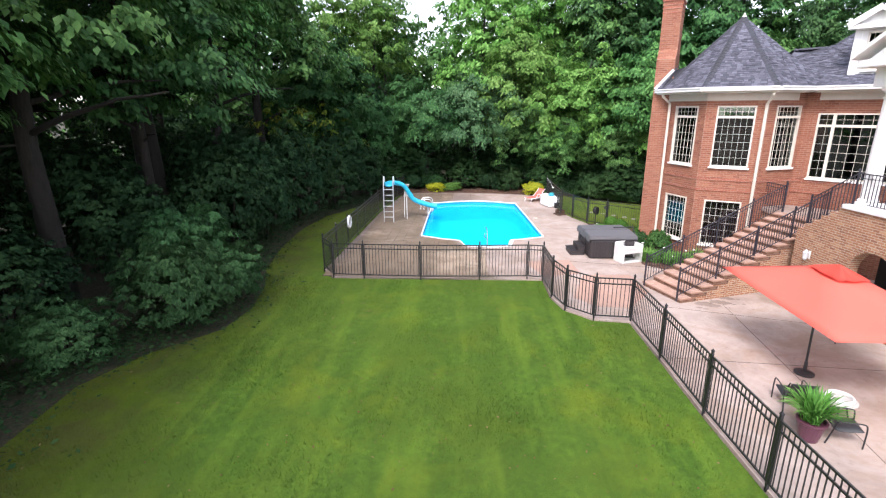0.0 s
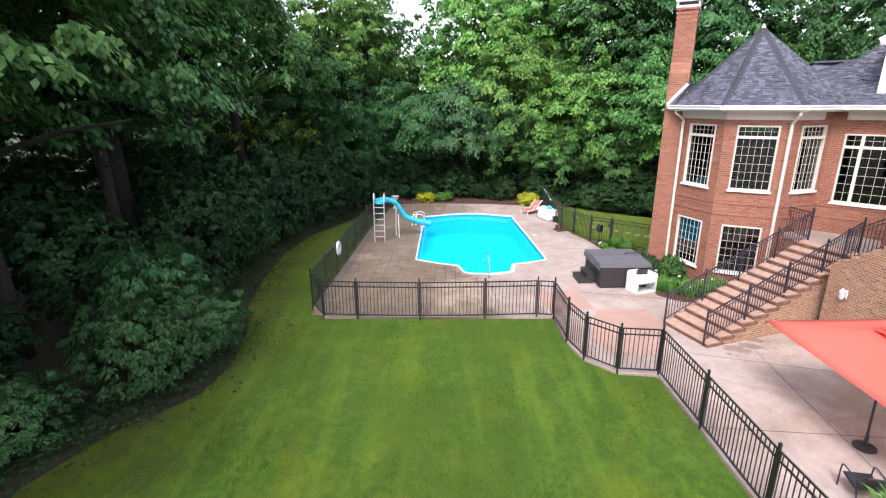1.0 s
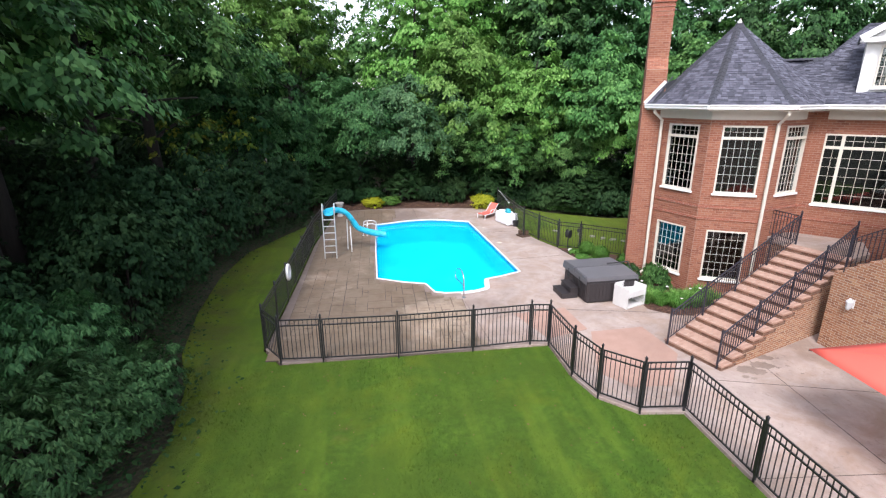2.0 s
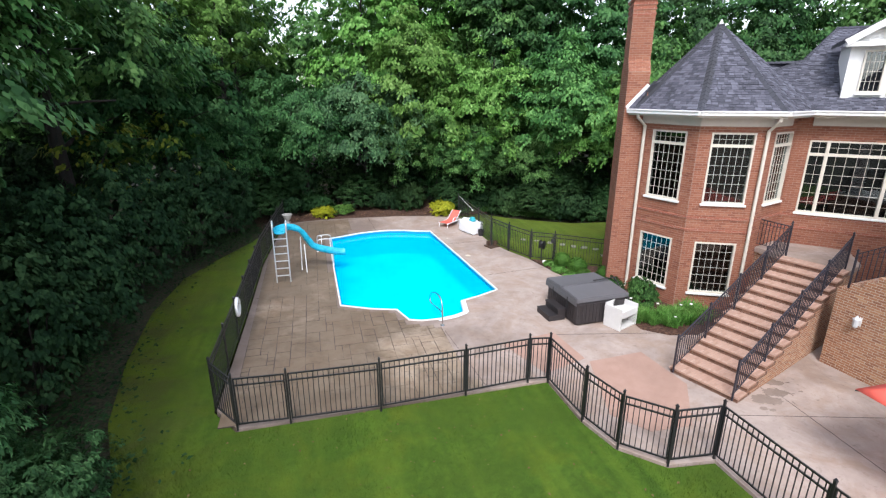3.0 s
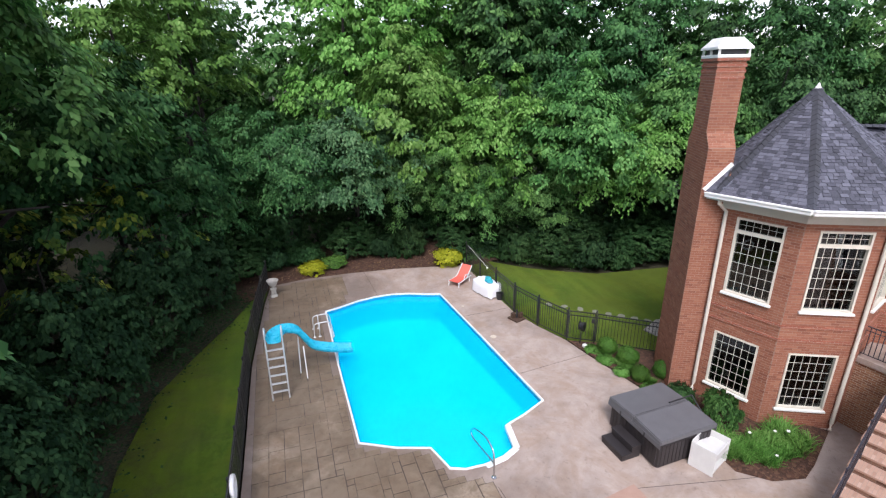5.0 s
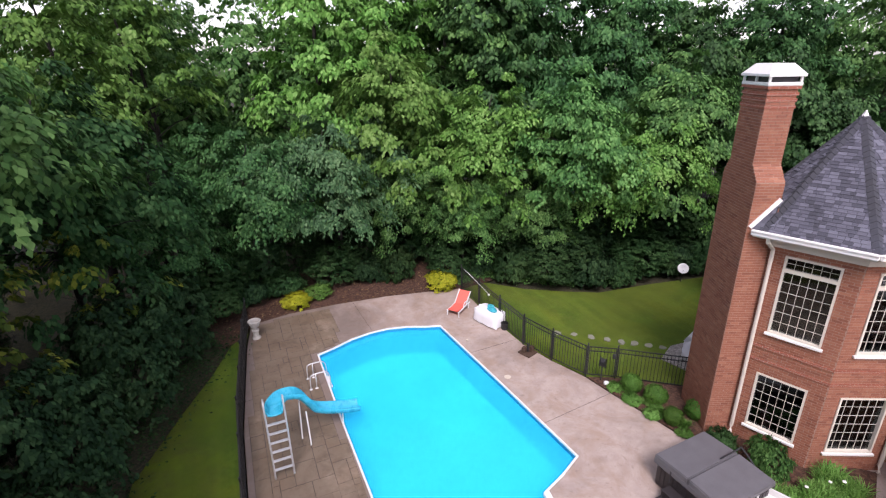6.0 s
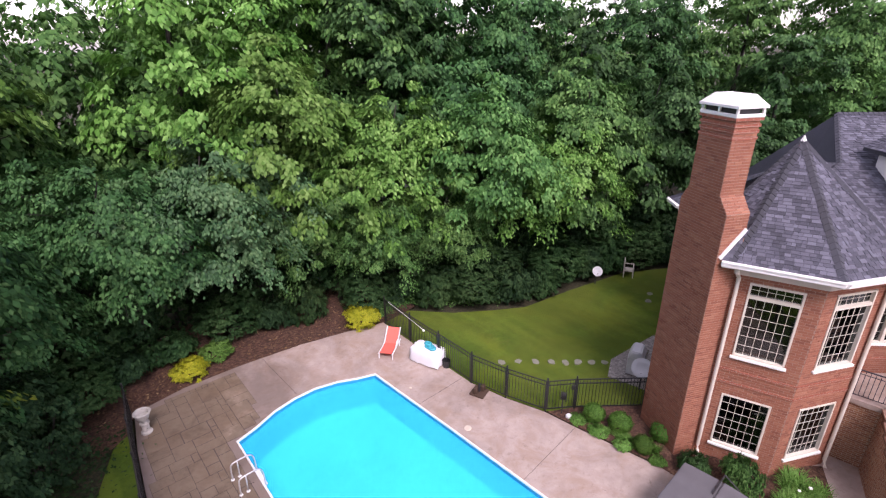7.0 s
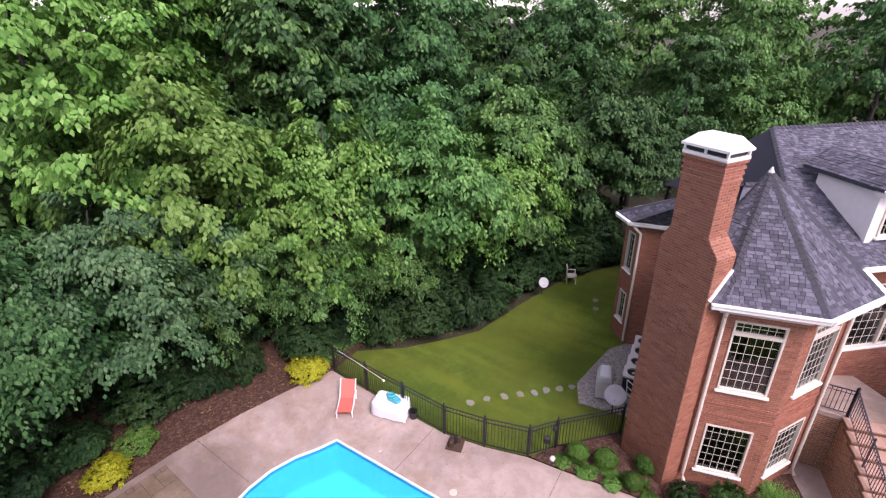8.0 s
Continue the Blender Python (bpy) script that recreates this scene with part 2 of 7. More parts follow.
DECK_JOINT = concrete_material("concrete_joint", (0.06, 0.045, 0.038), (0.12, 0.092, 0.078), (0.10, 0.08, 0.07), 0.9)
PATIO = concrete_material("patio_concrete", (0.40, 0.32, 0.28), (0.53, 0.435, 0.38), (0.17, 0.128, 0.104), 0.82, 0.58, 0.2, 0.27, 0.30)
PATIO_RED = concrete_material("reddish_concrete", (0.37, 0.225, 0.17), (0.48, 0.315, 0.25), (0.27, 0.17, 0.13), 0.85, 0.6)
PATIO_DIRT = concrete_material("patio_dirt", (0.22, 0.165, 0.13), (0.36, 0.29, 0.245), (0.13, 0.095, 0.075), 0.85, 0.5)
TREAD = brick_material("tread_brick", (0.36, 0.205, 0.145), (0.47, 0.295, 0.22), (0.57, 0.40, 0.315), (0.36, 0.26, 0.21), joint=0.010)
# dark brown riser brick, deepened for the shadow lines under the treads
RISER = brick_material("riser_brick_shaded", (0.10, 0.048, 0.032), (0.18, 0.088, 0.056), (0.28, 0.15, 0.10), (0.22, 0.16, 0.12), joint=0.012)
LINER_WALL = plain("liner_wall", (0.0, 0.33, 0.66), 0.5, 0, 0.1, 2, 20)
LINER_BAND = plain("liner_band", (0.0, 0.24, 0.46), 0.4, 0, 0.15, 3, 20)
COPING = plain("white_coping", (0.76, 0.78, 0.78), 0.5, 0, 0.06)


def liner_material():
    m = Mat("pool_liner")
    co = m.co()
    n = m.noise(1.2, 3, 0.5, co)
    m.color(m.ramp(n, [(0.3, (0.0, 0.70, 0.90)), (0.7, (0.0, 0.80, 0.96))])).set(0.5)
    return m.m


LINER = liner_material()


def lawn_material(name, dry):
    """Mown turf; dry is the share of olive, tired grass."""
    m = Mat(name)
    co = m.co()
    big = m.noise(0.22, 4, 0.6, co, 0.4)
    mid = m.noise(1.3, 5, 0.68, co, 0.3)
    fine = m.noise(42, 4, 0.78, co)
    x, y, z = m.sep(co)
    # mowing streaks along the lawn, slightly wavy
    st = m.noise(1.0, 3, 0.6, m.co(scale=(1.5, 0.16, 1)))
    grass = m.ramp(m.mix(0.5, mid, fine), [(0.30, (0.030, 0.082, 0.009)), (0.5, (0.062, 0.150, 0.013)), (0.70, (0.130, 0.255, 0.026))])
    clump = m.noise(6.0, 5, 0.7, co, 0.4)
    grass = m.mix(m.ramp(clump, [(0.42, (0.65, 0.65, 0.65)), (0.58, (0, 0, 0))]), grass, (0.030, 0.085, 0.008))
    grass = m.mix(m.ramp(st, [(0.48, (0, 0, 0)), (0.66, (0.5, 0.5, 0.5))]), grass, (0.145, 0.245, 0.022))
    grass = m.mix(m.ramp(st, [(0.34, (0.4, 0.4, 0.4)), (0.49, (0, 0, 0))]), grass, (0.036, 0.094, 0.009))
    yellow = m.ramp(m.noise(0.5, 6, 0.66, co, 0.6), [(0.50, (0, 0, 0)), (0.68, (0.45, 0.45, 0.45))])
    grass = m.mix(yellow, grass, m.mix(fine, (0.12, 0.165, 0.006), (0.26, 0.285, 0.014)))
    bare = m.ramp(m.noise(0.5, 6, 0.72, m.co(rot=(0, 0, 0.7)), 0.4), [(0.64, (0, 0, 0)), (0.76, (0.6, 0.6, 0.6))])
    grass = m.mix(bare, grass, m.mix(fine, (0.12, 0.095, 0.03), (0.24, 0.18, 0.07)))
    base = m.mix(m.ramp(big, [(0.42, (0, 0, 0)), (0.6, (0.75, 0.75, 0.75))]), grass, m.mix(fine, (0.022, 0.066, 0.006), (0.070, 0.145, 0.012)))
    tired = m.math("MULTIPLY", m.ramp(m.noise(0.28, 5, 0.6, co, 0.3), [(0.3, (0.35, 0.35, 0.35)), (0.6, (1, 1, 1))]), dry)
    base = m.mix(tired, base, m.mix(m.mix(0.5, mid, fine), (0.065, 0.085, 0.008), (0.205, 0.205, 0.035)))
    # thin mossy turf towards the woodland edge, tree shade mixed into its tone
    thin = m.math("MULTIPLY", m.math("SUBTRACT", m.math("ADD", -5.8, m.math("MULTIPLY", mid, 2.4)), x), 0.36)
    thin = m.ramp(thin, [(0.1, (0, 0, 0)), (1.0, (0.62, 0.62, 0.62))])
    shady_moss = m.mix(m.ramp(m.noise(0.9, 5, 0.65, co, 0.5), [(0.4, (0, 0, 0)), (0.62, (1, 1, 1))]), m.mix(fine, (0.060, 0.088, 0.004), (0.150, 0.180, 0.008)), m.mix(fine, (0.055, 0.044, 0.013), (0.105, 0.080, 0.024)))
    m.color(m.mix(thin, base, shady_moss))
    m.set(0.9, 0, 0.2).bump(m.mix(0.7, mid, fine), 0.9, 0.05)
    return m.m


def litter_material(name, a, b, c):
    m = Mat(name)
    co = m.co()
    v = m.t.nodes.new("ShaderNodeTexVoronoi")
    v.inputs["Scale"].default_value = 16
    m.link(co, v.inputs["Vector"])
    n, f = m.noise(0.8, 5, 0.65, co), m.noise(30, 5, 0.7, co)
    col = m.ramp(m.sep(v.outputs["Color"])[0], [(0.1, a), (0.6, b), (0.95, c)])
    m.color(m.mix(0.45, col, m.ramp(m.mix(0.5, n, f), [(0.3, a), (0.7, b)])))
    m.set(0.95).bump(m.mix(0.5, v.outputs["Distance"], f), 0.9, 0.04)
    return m.m


LAWN = lawn_material("mown_lawn", 0.22)
SIDE_LAWN = lawn_material("tired_lawn", 0.55)
FOREST_FLOOR = litter_material("forest_floor", (0.018, 0.020, 0.009), (0.045, 0.042, 0.018), (0.085, 0.065, 0.035))
GRAVEL = litter_material("grey_gravel", (0.16, 0.145, 0.13), (0.31, 0.285, 0.26), (0.46, 0.43, 0.40))
MULCH = litter_material("leaf_mulch", (0.034, 0.016, 0.010), (0.092, 0.042, 0.025), (0.175, 0.095, 0.058))


def shingle_material(name, single):
    m = Mat(name)
    co = m.co()
    r = m.rand() if single else m.island()
    f, g = m.noise(90, 3, 0.7, co), m.noise(0.8, 4, 0.6, co)
    tone = m.ramp(m.math("ADD", m.math("MULTIPLY", r, 0.7), m.math("MULTIPLY", g, 0.4)), [(0.15, (0.024, 0.025, 0.035)), (0.45, (0.059, 0.060, 0.080)), (0.9, (0.150, 0.152, 0.192))])
    m.color(m.mix(0.3, tone, m.ramp(f, [(0.3, (0.025, 0.025, 0.032)), (0.7, (0.16, 0.157, 0.19))])))
    m.set(0.92).bump(f, 0.35, 0.004)
    return m.m


SHINGLE = shingle_material("asphalt_shingle", False)
SHINGLE_ONE = shingle_material("asphalt_shingle_tab", True)
RIDGE = concrete_material("ridge_shingle", (0.040, 0.042, 0.054), (0.066, 0.068, 0.086), (0.04, 0.04, 0.045), 0.92)

BARK = bark_material("bark", (0.007, 0.006, 0.0045), (0.030, 0.024, 0.019))
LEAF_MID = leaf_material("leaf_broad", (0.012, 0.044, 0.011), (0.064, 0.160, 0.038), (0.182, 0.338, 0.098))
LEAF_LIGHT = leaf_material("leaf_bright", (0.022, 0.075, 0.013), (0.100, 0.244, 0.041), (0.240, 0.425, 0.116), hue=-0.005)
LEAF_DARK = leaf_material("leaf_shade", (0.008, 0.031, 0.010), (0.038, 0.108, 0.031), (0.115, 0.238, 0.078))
# the next two greens have woodland shade mixed into the leaf colour
LEAF_SHADE = leaf_material("leaf_shaded_evergreen", (0.005, 0.017, 0.007), (0.016, 0.043, 0.016), (0.052, 0.100, 0.038), gloss=0.6, trans=0.1, spec=0.08)
LEAF_HALF_SHADE = leaf_material("leaf_half_shade", (0.007, 0.024, 0.008), (0.022, 0.060, 0.018), (0.066, 0.125, 0.042), gloss=0.55, trans=0.14, spec=0.1)
LEAF_BLUE = leaf_material("leaf_dogwood", (0.016, 0.046, 0.018), (0.064, 0.134, 0.052), (0.158, 0.252, 0.108), gloss=0.38, hue=0.005)
LEAF_RHODO = leaf_material("leaf_leathery", (0.012, 0.040, 0.014), (0.040, 0.110, 0.036), (0.120, 0.230, 0.085), gloss=0.4, trans=0.12, spec=0.12)
LEAF_YELLOW = leaf_material("leaf_golden", (0.14, 0.17, 0.010), (0.32, 0.34, 0.018), (0.50, 0.46, 0.035), trans=0.25)
LEAF_TURNING = leaf_material("leaf_turning", (0.03, 0.06, 0.008), (0.075, 0.12, 0.014), (0.30, 0.30, 0.04), trans=0.3)
LEAF_BOX = leaf_material("leaf_boxwood", (0.030, 0.088, 0.014), (0.075, 0.180, 0.028), (0.155, 0.300, 0.052), trans=0.2)
PETAL = plain("white_petal", (0.80, 0.80, 0.76), 0.6)

# ---- building tools ----
rng = random.Random(7)


def mesh_of(bm, name, material):
    me = bpy.data.meshes.new(name)
    bm.to_mesh(me)
    bm.free()
    for mat in material if isinstance(material, (list, tuple)) else [material]:
        me.materials.append(mat)
    return me


def part(name, bm, material, parent, label="", smooth=False):
    """Links a bmesh as one mesh object under a thing or a part."""
    me = mesh_of(bm, name, material)
    if smooth:
        me.shade_smooth()
    ob = new(name, me)
    ob.parent = parent
    if label:
        ob["label"] = label
    return ob


def piece(name, me, parent, m=None):
    """A repeat of a shared mesh under its thing."""
    ob = new(name, me)
    ob.parent = parent
    if m is not None:
        ob.matrix_local = m
    return ob


def thing(name, m, label, category, group="", kind=""):
    """An Empty at a thing's base, that parents its parts."""
    ob = new(name)
    ob.empty_display_size = 0.2
    ob.matrix_world = m if isinstance(m, Matrix) else Matrix.Translation(m)
    return tagged(ob, label, category, group, kind)


def whole(name, bm, material, label, category, group="", kind="", m=None, smooth=False):
    """A thing of a single mesh."""
    me = mesh_of(bm, name, material)
    if smooth:
        me.shade_smooth()
    ob = new(name, me)
    if m is not None:
        ob.matrix_world = m
    return tagged(ob, label, category, group, kind)


def box(bm, x0, x1, y0, y1, z0, z1, m=None, bevel=0.0, mat=0):
    vs = [bm.verts.new((x, y, z)) for x in (x0, x1) for y in (y0, y1) for z in (z0, z1)]
    fs = [bm.faces.new([vs[i] for i in q]) for q in ((0, 1, 3, 2), (4, 6, 7, 5), (0, 4, 5, 1), (2, 3, 7, 6), (0, 2, 6, 4), (1, 5, 7, 3))]
    for f in fs:
        f.material_index = mat
    if bevel:
        es = list({e for f in fs for e in f.edges})
        got = bmesh.ops.bevel(bm, geom=es, offset=bevel, segments=2, affect="EDGES", profile=0.5)
        vs = list({v for f in got["faces"] for v in f.verts} | {v for v in vs if v.is_valid})
    if m is not None:
        bmesh.ops.transform(bm, matrix=m, verts=[v for v in vs if v.is_valid])
    return vs


def prism(bm, pts, z0, z1, mat=0):
    """An upright prism over a plan outline (anticlockwise)."""
    lo = [bm.verts.new((p[0], p[1], z0)) for p in pts]
    hi = [bm.verts.new((p[0], p[1], z1)) for p in pts]
    n = len(pts)
    fs = [bm.faces.new(hi), bm.faces.new(lo[::-1])]
    fs += [bm.faces.new((lo[i], lo[(i + 1) % n], hi[(i + 1) % n], hi[i])) for i in range(n)]
    for f in fs:
        f.material_index = mat
    return lo + hi


def sheet(bm, pts, z):
    return bm.faces.new([bm.verts.new((p[0], p[1], z)) for p in pts])


def rod(bm, a, b, r, n=8, r2=None, caps=True):
    """A round bar from a to b."""
    a, b = Vector(a), Vector(b)
    d = b - a
    q = d.to_track_quat("Z", "Y").to_matrix()
    r2 = r if r2 is None else r2
    lo, hi = [], []
    for i in range(n):
        c = Vector((math.cos(2 * math.pi * i / n), math.sin(2 * math.pi * i / n), 0))
        lo.append(bm.verts.new(a + q @ (c * r)))
        hi.append(bm.verts.new(b + q @ (c * r2)))
    for i in range(n):
        bm.faces.new((lo[i], lo[(i + 1) % n], hi[(i + 1) % n], hi[i]))
    if caps:
        bm.faces.new(lo[::-1])
        bm.faces.new(hi)
    return lo + hi


def tube(bm, pts, r, n=8):
    """A round tube along a line of points; r may be one radius or one a point."""
    pts = [Vector(p) for p in pts]
    rs = [r] * len(pts) if isinstance(r, (int, float)) else list(r)
    rings = []
    up = Vector((0.31, 0.17, 0.93)).normalized()
    for i, p in enumerate(pts):
        d = (pts[min(i + 1, len(pts) - 1)] - pts[max(i - 1, 0)]).normalized()
        s = d.cross(up).normalized()
        if s.length < 0.1:
            s = d.orthogonal().normalized()
        t = s.cross(d)
        rings.append([bm.verts.new(p + rs[i] * (math.cos(2 * math.pi * k / n) * s + math.sin(2 * math.pi * k / n) * t)) for k in range(n)])
    for a, b in zip(rings, rings[1:]):
        for k in range(n):
            bm.faces.new((a[k], a[(k + 1) % n], b[(k + 1) % n], b[k]))
    bm.faces.new(rings[0][::-1])
    bm.faces.new(rings[-1])


def turned(bm, profile, n=20, m=None):
    """A body turned about z, from (radius, height) pairs, bottom first."""
    rings = [[bm.verts.new((r * math.cos(2 * math.pi * i / n), r * math.sin(2 * math.pi * i / n), z)) for i in range(n)] for r, z in profile]
    for a, b in zip(rings, rings[1:]):
        for i in range(n):
            bm.faces.new((a[i], a[(i + 1) % n], b[(i + 1) % n], b[i]))
    bm.faces.new(rings[0][::-1])
    bm.faces.new(rings[-1])
    if m is not None:
        bmesh.ops.transform(bm, matrix=m, verts=[v for r in rings for v in r])


def smooth_line(pts, steps=6, closed=False):
    """A rounded line through points (Catmull-Rom)."""
    pts = [Vector(p) for p in pts]
    n, out = len(pts), []
    for i in range(n if closed else n - 1):
        p0, p1, p2, p3 = (pts[(i + k) % n] if closed else pts[min(max(i + k, 0), n - 1)] for k in (-1, 0, 1, 2))
        for s in range(steps):
            t = s / steps
            out.append(0.5 * (2 * p1 + (p2 - p0) * t + (2 * p0 - 5 * p1 + 4 * p2 - p3) * t * t + (3 * p1 - p0 - 3 * p2 + p3) * t**3))
    return out if closed else out + [pts[-1]]


def inside(p, poly):
    c, n = False, len(poly)
    for i in range(n):
        a, b = poly[i], poly[i - 1]
        if (a[1] > p[1]) != (b[1] > p[1]) and p[0] < (b[0] - a[0]) * (p[1] - a[1]) / (b[1] - a[1]) + a[0]:
            c = not c
    return c


def grown(poly, d):
    """An anticlockwise outline moved outwards by d."""
    out, n = [], len(poly)
    for i in range(n):
        a, b, c = Vector(poly[i - 1][:2]), Vector(poly[i][:2]), Vector(poly[(i + 1) % n][:2])
        u, v = (b - a).normalized(), (c - b).normalized()
        nu, nv = Vector((u.y, -u.x)), Vector((v.y, -v.x))
        s = (nu + nv)
        s = s / max(0.35, s.length_squared / 2)
        out.append((b.x + s.x * d, b.y + s.y * d))
    return out


def ring(bm, inner, outer, z0, z1):
    """A band between two outlines with the same number of points."""
    n = len(inner)
    vi, vo = [[[bm.verts.new((p[0], p[1], z)) for p in poly] for z in (z0, z1)] for poly in (inner, outer)]
    for i in range(n):
        j = (i + 1) % n
        bm.faces.new((vi[1][i], vo[1][i], vo[1][j], vi[1][j]))
        bm.faces.new((vi[0][j], vo[0][j], vo[0][i], vi[0][i]))
        bm.faces.new((vo[0][i], vo[0][j], vo[1][j], vo[1][i]))
        bm.faces.new((vi[0][j], vi[0][i], vi[1][i], vi[1][j]))

# ---- ground, lawn, pool deck, pool ----
DECK_EDGE = [(-5.18, 14.7), (-4.62, 13.88), (2.82, 13.96), (2.85, 12.25), (3.1, 11.3), (3.78, 10.6), (4.78, 10.48), (4.83, 8.35), (4.86, 6.1), (4.95, 4.1), (5.15, 0.5), (5.35, -5.0), (17.0, -5.0), (17.0, 12.0), (13.0, 15.5), (10.5, 17.5), (9.5, 19.0), (7.9, 19.3), (6.98, 19.3), (6.72, 20.6), (6.46, 21.9), (6.3, 22.9), (5.8, 24.3), (5.47, 25.7), (5.42, 27.5), (5.4, 31.35), (3.8, 31.75), (1.8, 32.15), (-0.6, 32.35), (-2.7, 32.35), (-4.35, 32.0), (-4.62, 30.0), (-5.0, 25.0), (-5.06, 20.0)]
POOL = [(-2.06, 19.95), (-1.1, 19.42), (-0.24, 19.12), (0.02, 18.26), (0.4, 18.1), (0.95, 18.08), (1.5, 18.18), (1.95, 18.4), (2.1, 19.28), (2.85, 19.56), (3.66, 19.95), (3.38, 24.2), (3.06, 28.42), (2.45, 28.62), (1.75, 28.95), (0.95, 29.14), (0.15, 29.12), (-0.65, 28.95), (-1.45, 28.6), (-2.12, 28.38), (-2.12, 24.2)]
LAWN_EDGE = [(-8.2, -7.0), (5.3, -7.0), (5.1, 0.5), (4.9, 4.1), (4.81, 6.1), (4.78, 8.35), (4.73, 10.43), (3.75, 10.55), (3.05, 11.27), (2.80, 12.25), (2.77, 13.9), (-4.65, 13.82), (-5.24, 14.68), (-5.12, 20.0), (-5.06, 25.0), (-4.68, 30.0), (-4.5, 31.4), (-5.2, 30.6), (-5.9, 28.7), (-6.8, 26.8), (-7.9, 24.2), (-8.2, 21.0), (-7.95, 17.6), (-7.45, 14.8), (-6.7, 12.8), (-6.35, 11.0), (-6.5, 9.5), (-7.7, 8.0), (-8.3, 6.5), (-8.1, 4.6), (-7.9, 1.0)]
YARD_EDGE = [(5.45, 26.0), (5.84, 24.3), (6.34, 22.95), (9.1, 20.6), (12.0, 20.2), (14.6, 22.6), (17.5, 22.6), (23.0, 23.6), (21.2, 25.4), (18.1, 27.1), (14.3, 27.75), (11.3, 28.1), (9.9, 28.9), (8.36, 29.95), (6.9, 31.5), (5.45, 31.35)]


def rough_sheet(bm, poly, step, height, z, edge_drop=0.0, scale=0.6):
    """A cut-to-outline sheet with gentle unevenness."""
    f = sheet(bm, poly, z)
    bm.normal_update()
    bmesh.ops.triangulate(bm, faces=[f])
    xs, ys = [p[0] for p in poly], [p[1] for p in poly]
    for axis, lo, hi in ((0, min(xs), max(xs)), (1, min(ys), max(ys))):
        k = lo + step
        while k < hi:
            co, no = ((k, 0, 0), (1, 0, 0)) if axis == 0 else ((0, k, 0), (0, 1, 0))
            bmesh.ops.bisect_plane(bm, geom=bm.verts[:] + bm.edges[:] + bm.faces[:], plane_co=co, plane_no=no)
            k += step
    for v in bm.verts:
        if not v.is_boundary:
            v.co.z += height * noise.noise(Vector((v.co.x * scale, v.co.y * scale, 3.0)))


bm = bmesh.new()
N = 60
grid = {}
for i in range(N + 1):
    for j in range(N + 1):
        # finer near the garden, out to the horizon
        sx, sy = (i / N * 2 - 1), (j / N * 2 - 1)
        x, y = 4 + 1200 * sx * abs(sx) ** 2.2, 16 + 1200 * sy * abs(sy) ** 2.2
        far = max(0.0, math.hypot(x - 4, y - 16) - 45)
        z = -0.16 + 0.10 * noise.noise(Vector((x * 0.12, y * 0.12, 0))) - min(6.0, far * 0.03)
        if -7.0 < x < 20 and -5 < y < 31:
            z = min(z, -0.12)
        if -4.0 < x < 4.9 and 14.5 < y < 31:
            z = -3.2
        grid[i, j] = bm.verts.new((x, y, z))
for i in range(N):
    for j in range(N):
        bm.faces.new((grid[i, j], grid[i + 1, j], grid[i + 1, j + 1], grid[i, j + 1]))
whole("ground", bm, FOREST_FLOOR, "dark forest floor of leaf litter and earth", "ground", kind="structure", smooth=True)

bm = bmesh.new()
rough_sheet(bm, LAWN_EDGE, 1.2, 0.05, -0.03)
whole("lawn", bm, LAWN, "mown green lawn with yellowish patches and faint stripes", "lawn", kind="structure", smooth=True)
bm = bmesh.new()
rough_sheet(bm, YARD_EDGE, 1.2, 0.06, -0.02)
whole("side_lawn", bm, SIDE_LAWN, "olive-green mown side lawn behind the pool fence", "lawn", kind="structure", smooth=True)

# mulch beds
BACK_BED = [(-5.6, 30.4), (-4.7, 31.0), (-4.36, 31.95), (-2.7, 32.3), (-0.6, 32.3), (1.8, 32.1), (3.8, 31.7), (5.42, 31.3), (7.4, 31.6), (7.3, 34.5), (4.0, 37.0), (-2.0, 37.0), (-6.5, 35.0)]
bm = bmesh.new()
rough_sheet(bm, BACK_BED, 0.6, 0.14, -0.012, scale=1.3)
whole("mulch_bed", bm, MULCH, "brown mulch bed strewn with leaves under the trees", "flower bed", kind="structure", smooth=True)

# the slab, with the pool cut out
bm = bmesh.new()
vo = [bm.verts.new((x, y, 0)) for x, y in DECK_EDGE]
vi = [bm.verts.new((x, y, 0)) for x, y in POOL]
es = [bm.edges.new((a[i], a[(i + 1) % len(a)])) for a in (vo, vi) for i in range(len(a))]
bmesh.ops.triangle_fill(bm, edges=es, use_beauty=True)
bmesh.ops.recalc_face_normals(bm, faces=bm.faces)
for f in bm.faces:
    if f.normal.z < 0:
        f.normal_flip()
drop = bmesh.ops.extrude_edge_only(bm, edges=[e for e in bm.edges if e.is_boundary])
for v in drop["geom"]:
    if isinstance(v, bmesh.types.BMVert):
        v.co.z = -0.15
deck = whole("pool_deck", bm, PATIO, "pale broom-finished concrete deck around the pool", "pavement", kind="structure")

# pool shell
pool = thing("swimming_pool", (0.8, 19.5, 0), "in-ground swimming pool with blue liner and white coping", "swimming pool")
off = Matrix.Translation((-0.8, -19.5, 0))


def local_poly(poly):
    return [(x - 0.8, y - 19.5) for x, y in poly]


bm = bmesh.new()
lp = local_poly(POOL)
top = [bm.verts.new((x, y, -0.02)) for x, y in lp]
flo = grown(POOL, -0.12)
depth = [-0.95 - 0.3 * min(1, max(0, (y - 22.0) / 3.5)) for x, y in flo]
low = [bm.verts.new((x - 0.8, y - 19.5, z)) for (x, y), z in zip(flo, depth)]
n = len(lp)
for i in range(n):
    bm.faces.new((low[i], low[(i + 1) % n], top[(i + 1) % n], top[i]))
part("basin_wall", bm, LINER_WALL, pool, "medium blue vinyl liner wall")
bm = bmesh.new()
